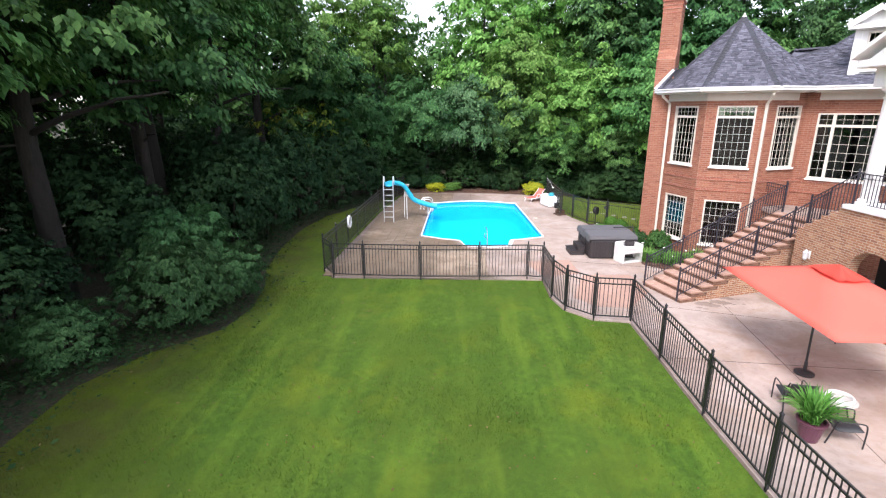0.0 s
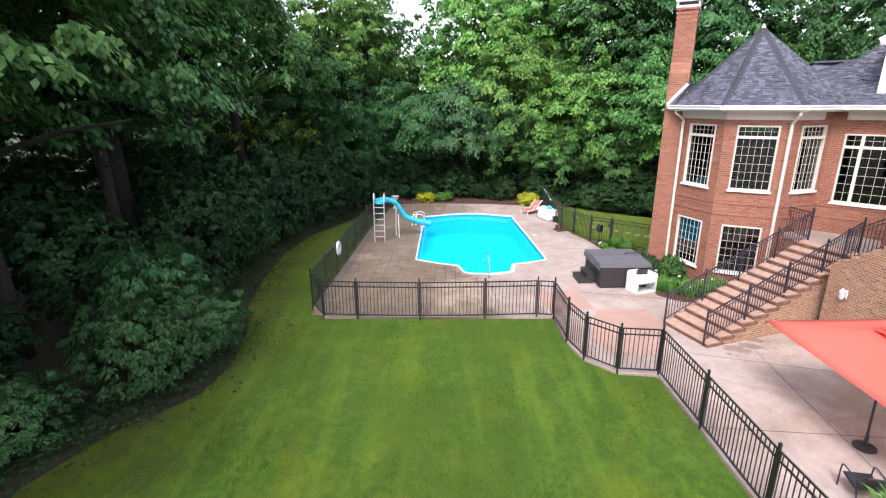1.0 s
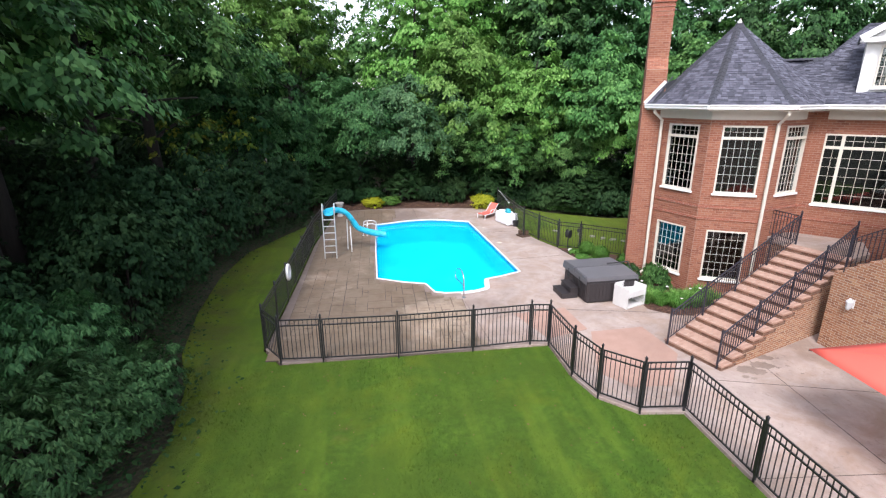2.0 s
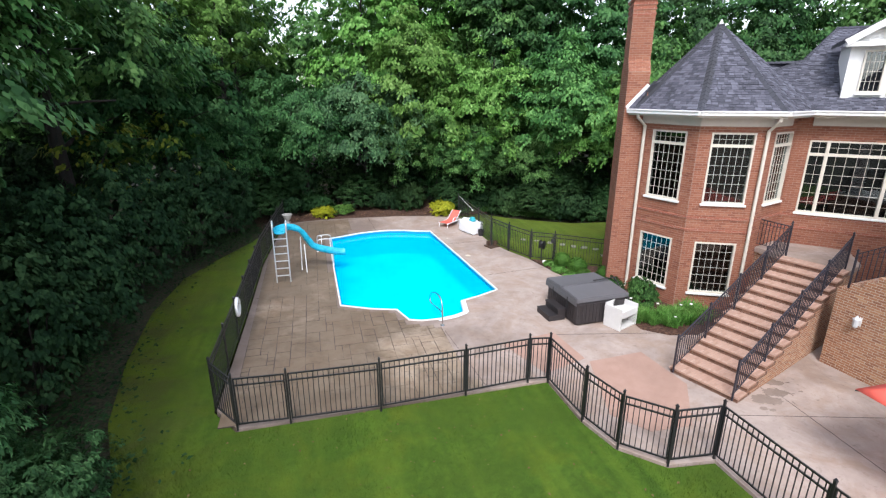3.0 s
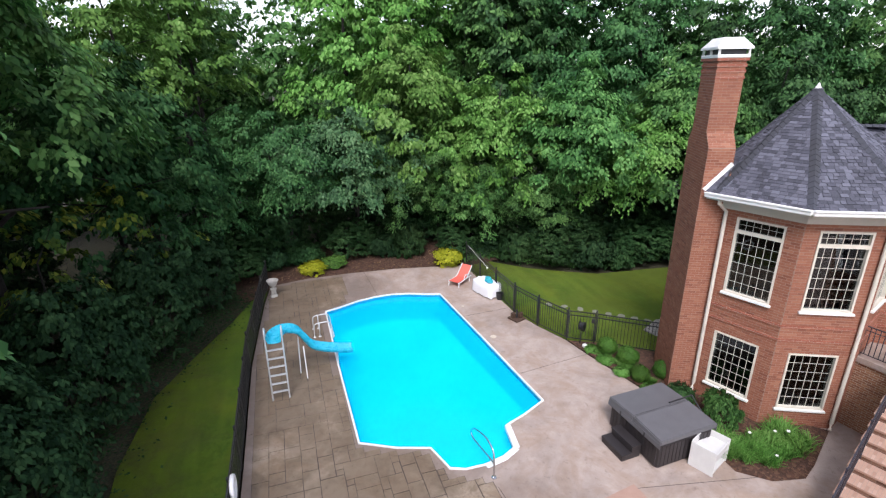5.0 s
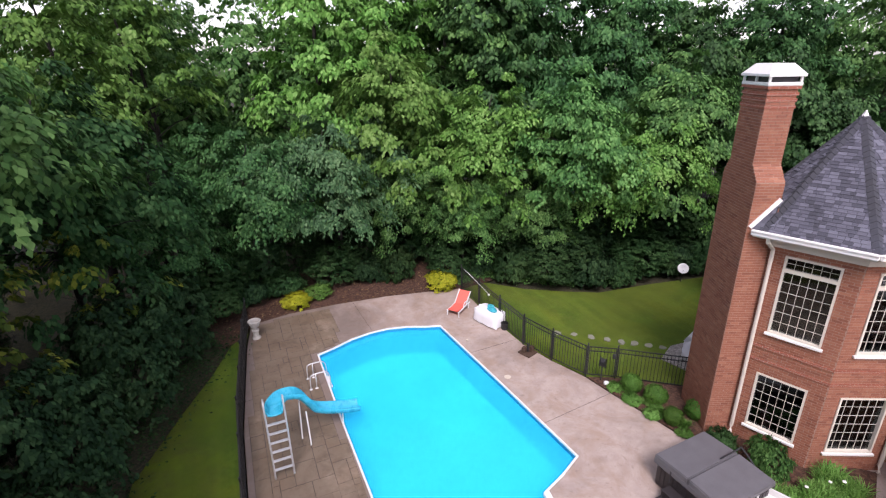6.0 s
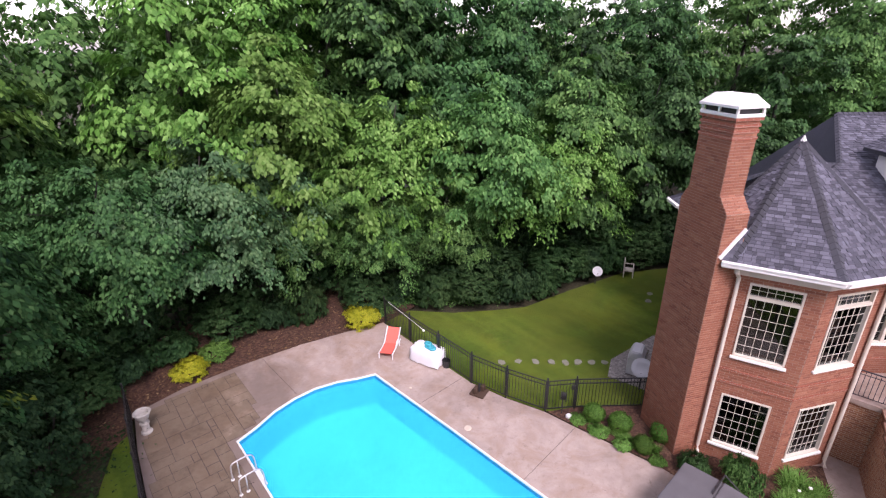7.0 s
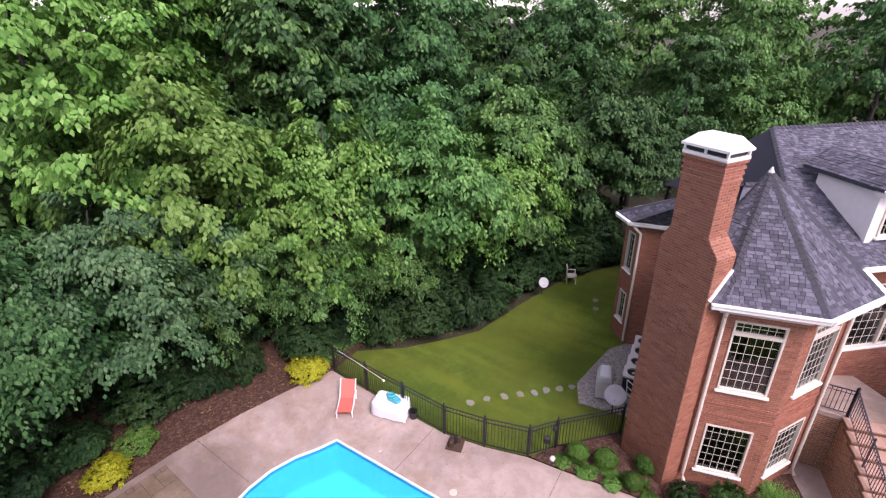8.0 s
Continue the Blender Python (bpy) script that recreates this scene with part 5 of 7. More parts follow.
box(bm, 0.64, 0.66, -0.1, -0.02, 1.6, 1.62)
part("bracket", bm, BLACK_METAL, lant)
# damp dirt marks left on the patio slab
rd = random.Random(3)
for k, (x, y, w) in enumerate(((7.45, 11.92, 0.27), (7.62, 11.78, 0.2), (7.92, 12.08, 0.25), (8.05, 12.0, 0.2), (8.28, 12.42, 0.2), (8.42, 12.36, 0.14), (7.15, 11.6, 0.1), (7.3, 11.5, 0.08))):
    bm = bmesh.new()
    sheet(bm, [(x + w * 1.15 * rd.uniform(0.72, 1.1) * math.cos(a), y + 0.75 * w * rd.uniform(0.72, 1.1) * math.sin(a)) for a in np.linspace(0, 6.283, 27)[:-1]], 0.0032 + 0.0005 * k)
    bm.normal_update()
    whole("dirt_mark", bm, PATIO_DIRT, "brown damp dirt mark on the patio concrete", "stain", kind="structure")
for k in range(22):
    x, y, n = rd.gauss(7.85, 0.5), rd.gauss(12.0, 0.32), rd.uniform(0.06, 0.2)
    bm = bmesh.new()
    box(bm, -n / 2, n / 2, -0.011, 0.011, -0.01, 0.0075 + 0.0004 * (k % 4), pose(x, y, 0, 0, 0, rd.choice((84, -8)) + rd.uniform(-6, 6)))
    whole("stamp_mark", bm, PATIO_DIRT, "short dark stamped joint in the patio concrete", "joint", kind="structure")


# ---- railings and fences ----
def picket_mesh(h, t, name="picket"):
    bm = bmesh.new()
    box(bm, -t / 2, t / 2, -t / 2, t / 2, 0, h)
    return mesh_of(bm, name, BLACK_METAL)


def post_mesh(h, t, mat, name="post"):
    bm = bmesh.new()
    box(bm, -t / 2, t / 2, -t / 2, t / 2, -0.05, h, None, 0.004)
    box(bm, -t * 0.62, t * 0.62, -t * 0.62, t * 0.62, h, h + 0.025, None, 0.004)
    top = [bm.verts.new((sx * t * 0.5, sy * t * 0.5, h + 0.025)) for sx, sy in ((-1, -1), (1, -1), (1, 1), (-1, 1))]
    tip = bm.verts.new((0, 0, h + 0.065))
    for i in range(4):
        bm.faces.new((top[i], top[(i + 1) % 4], tip))
    return mesh_of(bm, name, mat)


RAIL_POST = post_mesh(1.0, 0.042, BRONZE_RAIL)
bm = bmesh.new()
box(bm, -0.008, 0.008, -0.008, 0.008, 0, 0.80)
RAIL_PICKET = mesh_of(bm, "baluster", BRONZE_RAIL)


def railing(pts, label, per=0.105, ends=(True, True), mid=3):
    """An iron railing over a line of foot points; posts at the points and between."""
    o = Vector(pts[0])
    rail = thing("railing", o, label, "railing", "iron stair railings")
    for a, b in zip(pts, pts[1:]):
        a, b = Vector(a) - o, Vector(b) - o
        d = b - a
        for z, t in ((0.92, 0.017), (0.80, 0.010), (0.12, 0.010)):
            bm = bmesh.new()
            side = Vector((-d.y, d.x, 0)).normalized() * t
            up = Vector((0, 0, t * 0.8))
            vs = [bm.verts.new(p + Vector((0, 0, z)) + s * side + u * up) for p in (a, b) for s in (-1, 1) for u in (-1, 1)]
            for q in ((0, 1, 3, 2), (4, 6, 7, 5), (0, 4, 5, 1), (2, 3, 7, 6), (0, 2, 6, 4), (1, 5, 7, 3)):
                bm.faces.new([vs[i] for i in q])
            part("handrail" if z > 0.9 else "rail", bm, BRONZE_RAIL, rail)
        run = math.hypot(d.x, d.y)
        n = max(1, int(run / per))
        for i in range(1, n):
            piece("baluster", RAIL_PICKET, rail, Matrix.Translation(a + d * (i / n) + Vector((0, 0, 0.12))))
        k = max(1, round(run / 1.5))
        for i in range(k + 1):
            if i or a.length < 1e-6:
                piece("post", RAIL_POST, rail, pose(*(a + d * (i / k)), 0, 0, math.degrees(math.atan2(d.y, d.x))))
    return rail


def st(x, y, z):
    return tuple(STAIR @ Vector((x, y, z)))


railing([st(-0.05, -0.1, 0.10), st(RUN, -0.1, 2.26)], "dark iron railing along the brick stair")
railing([st(-0.05, -WIDE + 0.1, 0.10), st(RUN + 0.05, -WIDE + 0.1, 2.26)], "dark iron railing along the brick stair with a turned end post")
railing([st(RUN + 0.05, -0.08, 2.2), st(RUN + 0.3, 1.1, 2.2), st(RUN + 1.5, 1.12, 2.2)], "dark iron railing round the landing")


def po(x, y, z):
    return tuple(PORCH @ Vector((x, y, z)))


railing([po(0.15, 0.14, 2.2), po(1.6, 0.14, 3.15), po(8.0, 0.1, 3.22)], "dark iron railing on the porch wall")

# pool fence
FENCE_PICKET = picket_mesh(1.14, 0.015)
FENCE_POST = post_mesh(1.34, 0.044, BLACK_METAL)


pool_fence = thing("pool_fence", (-4.45, 31.9, 0), "black aluminium picket fence round the pool deck", "fence")
FO = Vector((-4.45, 31.9, 0))


def fence_panel(a, b, z=0.0, gate=False, lone=False):
    """One panel from post to post, with the post at its start."""
    a, b = Vector((*a, z)), Vector((*b, z))
    d = b - a
    L = d.length
    bm = bmesh.new()
    rect_ring(bm, 0.03, L - 0.03, 0.104, 1.256, 0.032, -0.014, 0.014, Matrix.Identity(4))
    p = part("gate" if gate else "fence_panel", bm, BLACK_METAL, pool_fence, "black gate with a latch" if gate else "")
    p.matrix_local = pose(*(a - FO), 0, 0, math.degrees(math.atan2(d.y, d.x)))
    bm = bmesh.new()
    box(bm, 0.062, L - 0.062, -0.014, 0.014, 1.064, 1.096)
    part("rail", bm, BLACK_METAL, p)
    n = max(2, round(L / 0.112))
    for i in range(1, n):
        piece("picket", FENCE_PICKET, p, pose(L * i / n, 0, 0.11))
    piece("post", FENCE_POST, p, pose(0, 0, 0))
    if lone:
        piece("post", FENCE_POST, p, pose(L, 0, 0))
    if gate:
        bm = bmesh.new()
        box(bm, L - 0.16, L - 0.04, -0.05, 0.03, 0.85, 1.02, None, 0.01)
        part("latch", bm, DARK, p)
    return p


def fence_run(pts, z=0.0, span=1.98, close=True):
    for k, (a, b) in enumerate(zip(pts, pts[1:])):
        a, b = Vector(a), Vector(b)
        n = max(1, round((b - a).length / span))
        for i in range(n):
            fence_panel(a + (b - a) * (i / n), a + (b - a) * ((i + 1) / n), z, lone=close and k == len(pts) - 2 and i == n - 1)


fence_run([(-4.45, 31.9), (-4.66, 30.0), (-5.04, 25.0), (-5.1, 20.0), (-5.2, 14.75), (-4.62, 13.9), (-3.5, 13.83), (-1.49, 13.78), (0.58, 13.86), (2.26, 13.98), (2.78, 13.9), (2.85, 12.3), (3.1, 11.3), (3.78, 10.62), (4.78, 10.52), (4.83, 8.4), (4.86, 6.15), (4.95, 4.15)])
fence_run([(4.95, 4.15), (5.15, 0.2), (5.35, -3.8)])
fence_run([(5.42, 31.2), (5.44, 27.5), (5.47, 25.66), (5.82, 24.26), (6.32, 22.91)], close=False)
fence_panel((6.32, 22.91), (7.15, 22.35), gate=True)
fence_run([(7.15, 22.35), (9.0, 20.85)])

# ---- pool side ----
def trough(bm, line, width, wall, floor_t=0.03):
    """An open slide chute along a line: floor with two upright, rounded lips."""
    prof = [(-0.5, 1.0), (-0.46, 1.06), (-0.40, 0.98), (-0.34, 0.25), (-0.22, 0.03), (0, 0), (0.22, 0.03), (0.34, 0.25), (0.40, 0.98), (0.46, 1.06), (0.5, 1.0), (0.42, 0.1), (0.26, -0.16), (0, -0.2), (-0.26, -0.16), (-0.42, 0.1)]
    rings = []
    for i, p in enumerate(line):
        d = (line[min(i + 1, len(line) - 1)] - line[max(i - 1, 0)])
        flat = Vector((d.x, d.y, 0)).normalized()
        side = Vector((-flat.y, flat.x, 0))
        d.normalize()
        up = d.cross(-side).normalized() if d.cross(-side).z > 0 else d.cross(side).normalized()
        rings.append([bm.verts.new(p + side * (a * width) + up * (b * wall)) for a, b in prof])
    n = len(prof)
    for a, b in zip(rings, rings[1:]):
        for k in range(n):
            bm.faces.new((a[k], a[(k + 1) % n], b[(k + 1) % n], b[k]))
    bm.faces.new(rings[0])
    bm.faces.new(rings[-1][::-1])
    bmesh.ops.recalc_face_normals(bm, faces=bm.faces)


SLX, SLY = -4.05, 22.7
slide = thing("pool_slide", (SLX, SLY, 0), "turquoise curved pool slide with an aluminium ladder", "pool slide")
bm = bmesh.new()
trough(bm, smooth_line([(0, 0.22, 1.9), (0.04, 0.6, 1.9), (0.28, 0.9, 1.88), (0.64, 1.02, 1.74), (0.88, 1.1, 1.36), (1.08, 1.18, 1.02), (1.5, 1.26, 0.78), (2.2, 1.3, 0.58), (2.45, 1.3, 0.56)], 6), 0.48, 0.17)
part("chute", bm, SLIDE_BLUE, slide, "turquoise fibreglass chute", smooth=True)
for sx in (-0.25, 0.25):
    bm = bmesh.new()
    tube(bm, smooth_line([(sx, 0, -0.02), (sx, 0.05, 1.0), (sx, 0.1, 1.9), (sx, 0.12, 2.22), (sx, 0.22, 2.38), (sx, 0.38, 2.36), (sx, 0.46, 2.18), (sx, 0.46, 1.98)], 5), 0.026, 8)
    part("ladder_rail", bm, ALU, slide, "aluminium tubular ladder rail")
for k in range(6):
    bm = bmesh.new()
    z = 0.28 + k * 0.29
    box(bm, -0.25, 0.25, 0.02 + z * 0.05 - 0.045, 0.02 + z * 0.05 + 0.04, z - 0.014, z + 0.012, None, 0.006)
    part("step", bm, ALU, slide)
for lx, ly, lz, tx, ty in ((0.66, 1.28, 1.45, 0.70, 1.20), (0.86, 0.9, 1.2, 0.84, 0.95), (1.95, 1.5, 0.55, 1.95, 1.42)):
    bm = bmesh.new()
    rod(bm, (lx, ly, -0.02), (tx, ty, lz), 0.022)
    part("leg", bm, WHITE_PLASTIC, slide, "white support leg")

# grab rail by the entry steps
rail = thing("pool_handrail", (0.93, 17.62, 0), "bent stainless handrail at the pool steps", "handrail")
bm = bmesh.new()
tube(bm, smooth_line([(0.04, 0.0, -0.05), (0.04, 0.02, 0.45), (0.03, 0.10, 0.78), (0.0, 0.45, 0.88), (-0.05, 0.95, 0.74), (-0.06, 1.22, 0.58), (-0.06, 1.34, 0.38), (-0.05, 1.2, 0.28), (-0.02, 0.75, 0.34), (0.02, 0.22, 0.42), (0.04, 0.04, 0.42)], 5), 0.022, 8)
part("tube", bm, CHROME, rail, smooth=True)
bm = bmesh.new()
turned(bm, [(0.07, 0.0), (0.065, 0.02), (0.03, 0.03)], 14, pose(0.04, 0, 0))
part("flange", bm, CHROME, rail)

# pool ladder
lad = thing("pool_ladder", (-2.22, 26.63, 0), "low chrome pool ladder with white deck flanges over the coping", "ladder")
for sy in (-0.34, 0.34):
    bm = bmesh.new()
    tube(bm, smooth_line([(-0.52, sy, -0.03), (-0.51, sy, 0.44), (-0.44, sy, 0.57), (-0.20, sy, 0.60), (0.04, sy, 0.58), (0.15, sy, 0.40), (0.17, sy, -0.2), (0.18, sy, -0.9)], 5), 0.021, 10)
    tube(bm, [(-0.32, sy, -0.03), (-0.31, sy, 0.59)], 0.018, 8)
    part("side_tube", bm, ALU, lad, smooth=True)
    for fx in (-0.52, -0.32):
        bm = bmesh.new()
        turned(bm, [(0.055, 0.0), (0.052, 0.018), (0.026, 0.03)], 14, pose(fx, sy, 0.004))
        part("flange", bm, WHITE_PLASTIC, lad, "white round flange")
for z in (-0.1, -0.36, -0.62):
    bm = bmesh.new()
    box(bm, 0.11, 0.23, -0.34, 0.34, z - 0.02, z + 0.02, None, 0.008)
    part("tread", bm, WHITE_PLASTIC, lad)

# hot tub
spa = thing("hot_tub", pose(4.97, 16.47, 0, 0, 0, 2.5), "square hot tub with dark cabinet and folded grey vinyl cover", "hot tub")
bm = bmesh.new()
box(bm, 0.02, 1.80, 0.02, 1.90, 0, 0.80, None, 0.09)
part("cabinet", bm, SPA_SHELL, spa, "dark brown slatted cabinet")
for k in range(13):
    for x, y, w, d in ((0.1 + k * 0.125, 0.005, 0.10, 0.02), ):
        bm = bmesh.new()
        box(bm, x, x + w, y, y + d, 0.08, 0.72, None, 0.004)
        part("slat", bm, SPA_SHELL, spa)
for k in range(14):
    bm = bmesh.new()
    y = 0.1 + k * 0.125
    box(bm, 0.005, 0.025, y, y + 0.10, 0.08, 0.72, None, 0.004)
    part("slat", bm, SPA_SHELL, spa)
for y0, y1 in ((-0.03, 0.95), (0.965, 1.95)):
    bm = bmesh.new()
    vs = box(bm, -0.03, 1.85, y0, y1, 0.80, 0.95)
    for v in vs:
        if v.co.z > 0.9 and 0.9 < v.co.y < 1.0:
            v.co.z += 0.05
    bmesh.ops.bevel(bm, geom=bm.edges[:], offset=0.025, segments=2, affect="EDGES")
    part("cover", bm, SPA_COVER, spa, "dark grey padded vinyl cover half")
for x0, x1 in ((-0.035, -0.03), (1.85, 1.855)):
    bm = bmesh.new()
    box(bm, x0 - 0.004, x1 + 0.004, -0.02, 1.94, 0.70, 0.84, None, 0.003)
    part("cover_skirt", bm, SPA_COVER, spa)
bm = bmesh.new()
tube(bm, smooth_line([(1.9, 0.2, 0.35), (1.94, 0.5, 0.8), (1.98, 0.95, 1.08), (1.98, 1.0, 1.08)], 4), 0.02, 8)
tube(bm, [(1.98, 1.0, 1.08), (1.2, 1.0, 1.06)], 0.02, 8)
part("cover_lifter", bm, DARK, spa, "black cover lifter bar")
for y in (0.5, 1.4):
    bm = bmesh.new()
    box(bm, -0.05, -0.02, y, y + 0.04, 0.45, 0.82, None, 0.004)
    part("strap", bm, DARK, spa)
steps = thing("spa_steps", pose(4.32, 17.0, 0, 0, 0, 2.5), "dark two-tread steps beside the hot tub", "steps")
for k, (x0, x1, z) in enumerate(((0.0, 0.32, 0.2), (0.3, 0.6, 0.4))):
    bm = bmesh.new()
    box(bm, x0, x1, 0, 0.85, z - 0.045, z, None, 0.012)
    part("tread", bm, SPA_SHELL, steps)
    bm = bmesh.new()
    box(bm, x0 + 0.02, 0.6, 0.02, 0.83, 0.0 if k == 0 else 0.16, z - 0.046)
    part("riser", bm, SPA_SHELL, steps)

# pale resin box beside the tub: open top with a sunken tray and open front shelf
chest = thing("storage_cart", pose(6.14, 15.84, 0, 0, 0, 22), "pale resin cart with an open tray top", "storage cart")
for name, a in (("side_panel", (0, 0.03, 0, 0.62, 0, 0.72)), ("side_panel", (0.82, 0.85, 0, 0.62, 0, 0.72)), ("back_panel", (0.03, 0.82, 0.59, 0.62, 0, 0.76)), ("front_panel", (0.03, 0.82, 0.02, 0.05, 0.38, 0.6)), ("base", (0.03, 0.82, 0.03, 0.59, 0.0, 0.05)), ("tray", (0.03, 0.82, 0.05, 0.59, 0.50, 0.54))):
    bm = bmesh.new()
    box(bm, *a, None, 0.008)
    part(name, bm, GREY_PLASTIC, chest)

# sun lounger
lo = thing("sun_lounger", pose(3.92, 28.97, 0, 0, 0, -52) @ Matrix.Diagonal((0.9, 0.66, 0.86, 1)), "white-framed sun lounger with a coral sling, back raised", "sun lounger")
bm = bmesh.new()
prof = [(0.0, 0.33), (0.5, 0.31), (1.1, 0.33), (1.5, 0.60), (1.85, 0.86)]
for (ya, za), (yb, zb) in zip(prof, prof[1:]):
    v = [bm.verts.new(p) for p in ((-0.27, ya, za), (0.27, ya, za), (0.27, yb, zb), (-0.27, yb, zb), (-0.27, ya, za - 0.025), (0.27, ya, za - 0.025), (0.27, yb, zb - 0.025), (-0.27, yb, zb - 0.025))]
    for q in ((0, 1, 2, 3), (7, 6, 5, 4), (0, 4, 5, 1), (1, 5, 6, 2), (2, 6, 7, 3), (3, 7, 4, 0)):
        bm.faces.new([v[i] for i in q])
part("sling", bm, LOUNGE_RED, lo, "coral sling seat and back")
for sx in (-0.31, 0.31):
    bm = bmesh.new()
    tube(bm, smooth_line([(sx, -0.04, 0.28), (sx, 0.6, 0.27), (sx, 1.15, 0.30), (sx, 1.75, 0.28)], 4), 0.028, 8)
    tube(bm, [(sx, 1.12, 0.3), (sx, 1.5, 0.6), (sx, 1.87, 0.87)], 0.024, 8)
    part("side_rail", bm, WHITE_PLASTIC, lo, "white plastic side rail")
    for y in (0.08, 1.55):
        bm = bmesh.new()
        tube(bm, smooth_line([(sx, y, 0.28), (sx, y - 0.05, 0.12), (sx, y - 0.06, 0.0)], 3), 0.026, 8)
        part("leg", bm, WHITE_PLASTIC, lo)
bm = bmesh.new()
tube(bm, smooth_line([(0.31, 0.75, 0.3), (0.33, 0.85, 0.52), (0.33, 1.2, 0.52), (0.31, 1.3, 0.42)], 4), 0.024, 8)
part("armrest", bm, WHITE_PLASTIC, lo)

# cloth-covered table and the pool floats on it
ct = thing("cloth_table", pose(5.12, 27.78, 0, 0, 0, -72), "low table under a white cloth by the pool fence", "table")
bm = bmesh.new()
N = 36
r2 = random.Random(3)
rows = []
for lvl, (sc, z) in enumerate(((0.94, 0.62), (1.0, 0.60), (1.03, 0.34), (1.06, 0.06))):
    rw = []
    for i in range(N):
        a = 2 * math.pi * i / N
        cx, cy = math.cos(a), math.sin(a)
        k = 1 / max(abs(cx), abs(cy))
        wob = 1 + (0.035 * math.sin(i * 2.6) * lvl / 3)
        rw.append(bm.verts.new((cx * k * 0.62 * sc * wob, cy * k * 0.36 * sc * wob, z + (0.02 * math.sin(i * 1.7) if lvl == 3 else 0))))
    rows.append(rw)
for a, b in zip(rows, rows[1:]):
    for i in range(N):
        bm.faces.new((b[i], b[(i + 1) % N], a[(i + 1) % N], a[i]))
bm.faces.new(rows[0])
part("cloth", bm, CLOTH, ct, "draped white cloth", smooth=True)
for x, y in ((-0.5, -0.26), (0.5, -0.26), (0.5, 0.26), (-0.5, 0.26)):
    bm = bmesh.new()
    rod(bm, (x, y, 0), (x, y, 0.58), 0.02)
    part("leg", bm, WHITE_PLASTIC, ct)
bm = bmesh.new()
for k, (x, y, rr) in enumerate(((0.0, 0.02, 0.17), (0.16, -0.06, 0.13), (-0.12, 0.1, 0.12))):
    pts = [(x + rr * math.cos(t), y + rr * math.sin(t) * 0.7, 0.68 + 0.03 * k) for t in np.linspace(0, 2 * math.pi, 15)]
    tube(bm, pts, 0.05, 8)
whole("pool_float", bm, TEAL, "teal inflatable pool float on the cloth-covered table", "pool float", m=pose(5.16, 27.72, -0.02, 0, 0, -72), smooth=True)
bm = bmesh.new()
box(bm, -0.22, 0.16, -0.12, 0.12, 0.0, 0.05, pose(0, 0, 0.63, 0, 4, 20), 0.02)
whole("folded_towel", bm, CLOTH, "folded white towel on the cloth-covered table", "towel", m=pose(5.0, 28.1, 0.0, 0, 0, -60))
bin_ = thing("black_basket", pose(5.42, 27.02, 0), "small black basket beside the cloth-covered table", "basket")
bm = bmesh.new()
turned(bm, [(0.13, 0.0), (0.16, 0.28), (0.17, 0.3), (0.15, 0.3), (0.12, 0.05)], 14)
part("body", bm, DARK, bin_)

# umbrella stand base: flat square weight with a stub socket
ub = thing("umbrella_base", pose(5.3, 25.07, 0, 0, 0, 20), "dark square umbrella base with loose weights", "umbrella base")
bm = bmesh.new()
box(bm, -0.27, 0.27, -0.27, 0.27, 0, 0.07, None, 0.015)
part("plate", bm, WOOD_DARK, ub)
bm = bmesh.new()
rod(bm, (0, 0, 0.07), (0, 0, 0.42), 0.04, 12)
part("socket", bm, DARK, ub)
for x, y in ((-0.14, 0.08), (0.12, -0.1)):
    bm = bmesh.new()
    box(bm, x - 0.09, x + 0.09, y - 0.06, y + 0.06, 0.07, 0.30, None, 0.02)
    part("weight", bm, WOOD_DARK, ub)

# garden urn at the back corner
urn = thing("garden_urn", (-4.2, 30.75, 0), "pale weathered stone urn on a pedestal", "urn")
bm = bmesh.new()
turned(bm, [(0.17, 0.0), (0.17, 0.06), (0.12, 0.09), (0.11, 0.32), (0.15, 0.36), (0.15, 0.40)], 18)
part("pedestal", bm, STONE_GREY, urn)
bm = bmesh.new()
turned(bm, [(0.07, 0.40), (0.06, 0.46), (0.16, 0.56), (0.22, 0.70), (0.24, 0.78), (0.27, 0.80), (0.25, 0.82), (0.20, 0.80), (0.17, 0.66)], 18)
part("bowl", bm, STONE_GREY, urn)

# life ring on the side fence
bm = bmesh.new()
pts = [(0, 0.24 * math.cos(t), 0.24 * math.sin(t)) for t in np.linspace(0, 2 * math.pi, 25)]
tube(bm, pts, 0.055, 10)
whole("life_ring", bm, WHITE_PLASTIC, "white life ring hanging on the side fence", "life ring", m=pose(-5.06, 18.3, 1.02), smooth=True)

# skimmer lids and bits on the deck
for x, y, s in ((3.8, 24.05, 0.12), (3.6, 26.9, 0.05)):
    bm = bmesh.new()
    turned(bm, [(s, 0.0), (s, 0.012), (s * 0.85, 0.018)], 18)
    whole("skimmer_lid", bm, LID, "round cream skimmer lid set in the deck", "lid", m=pose(x, y, 0.002))

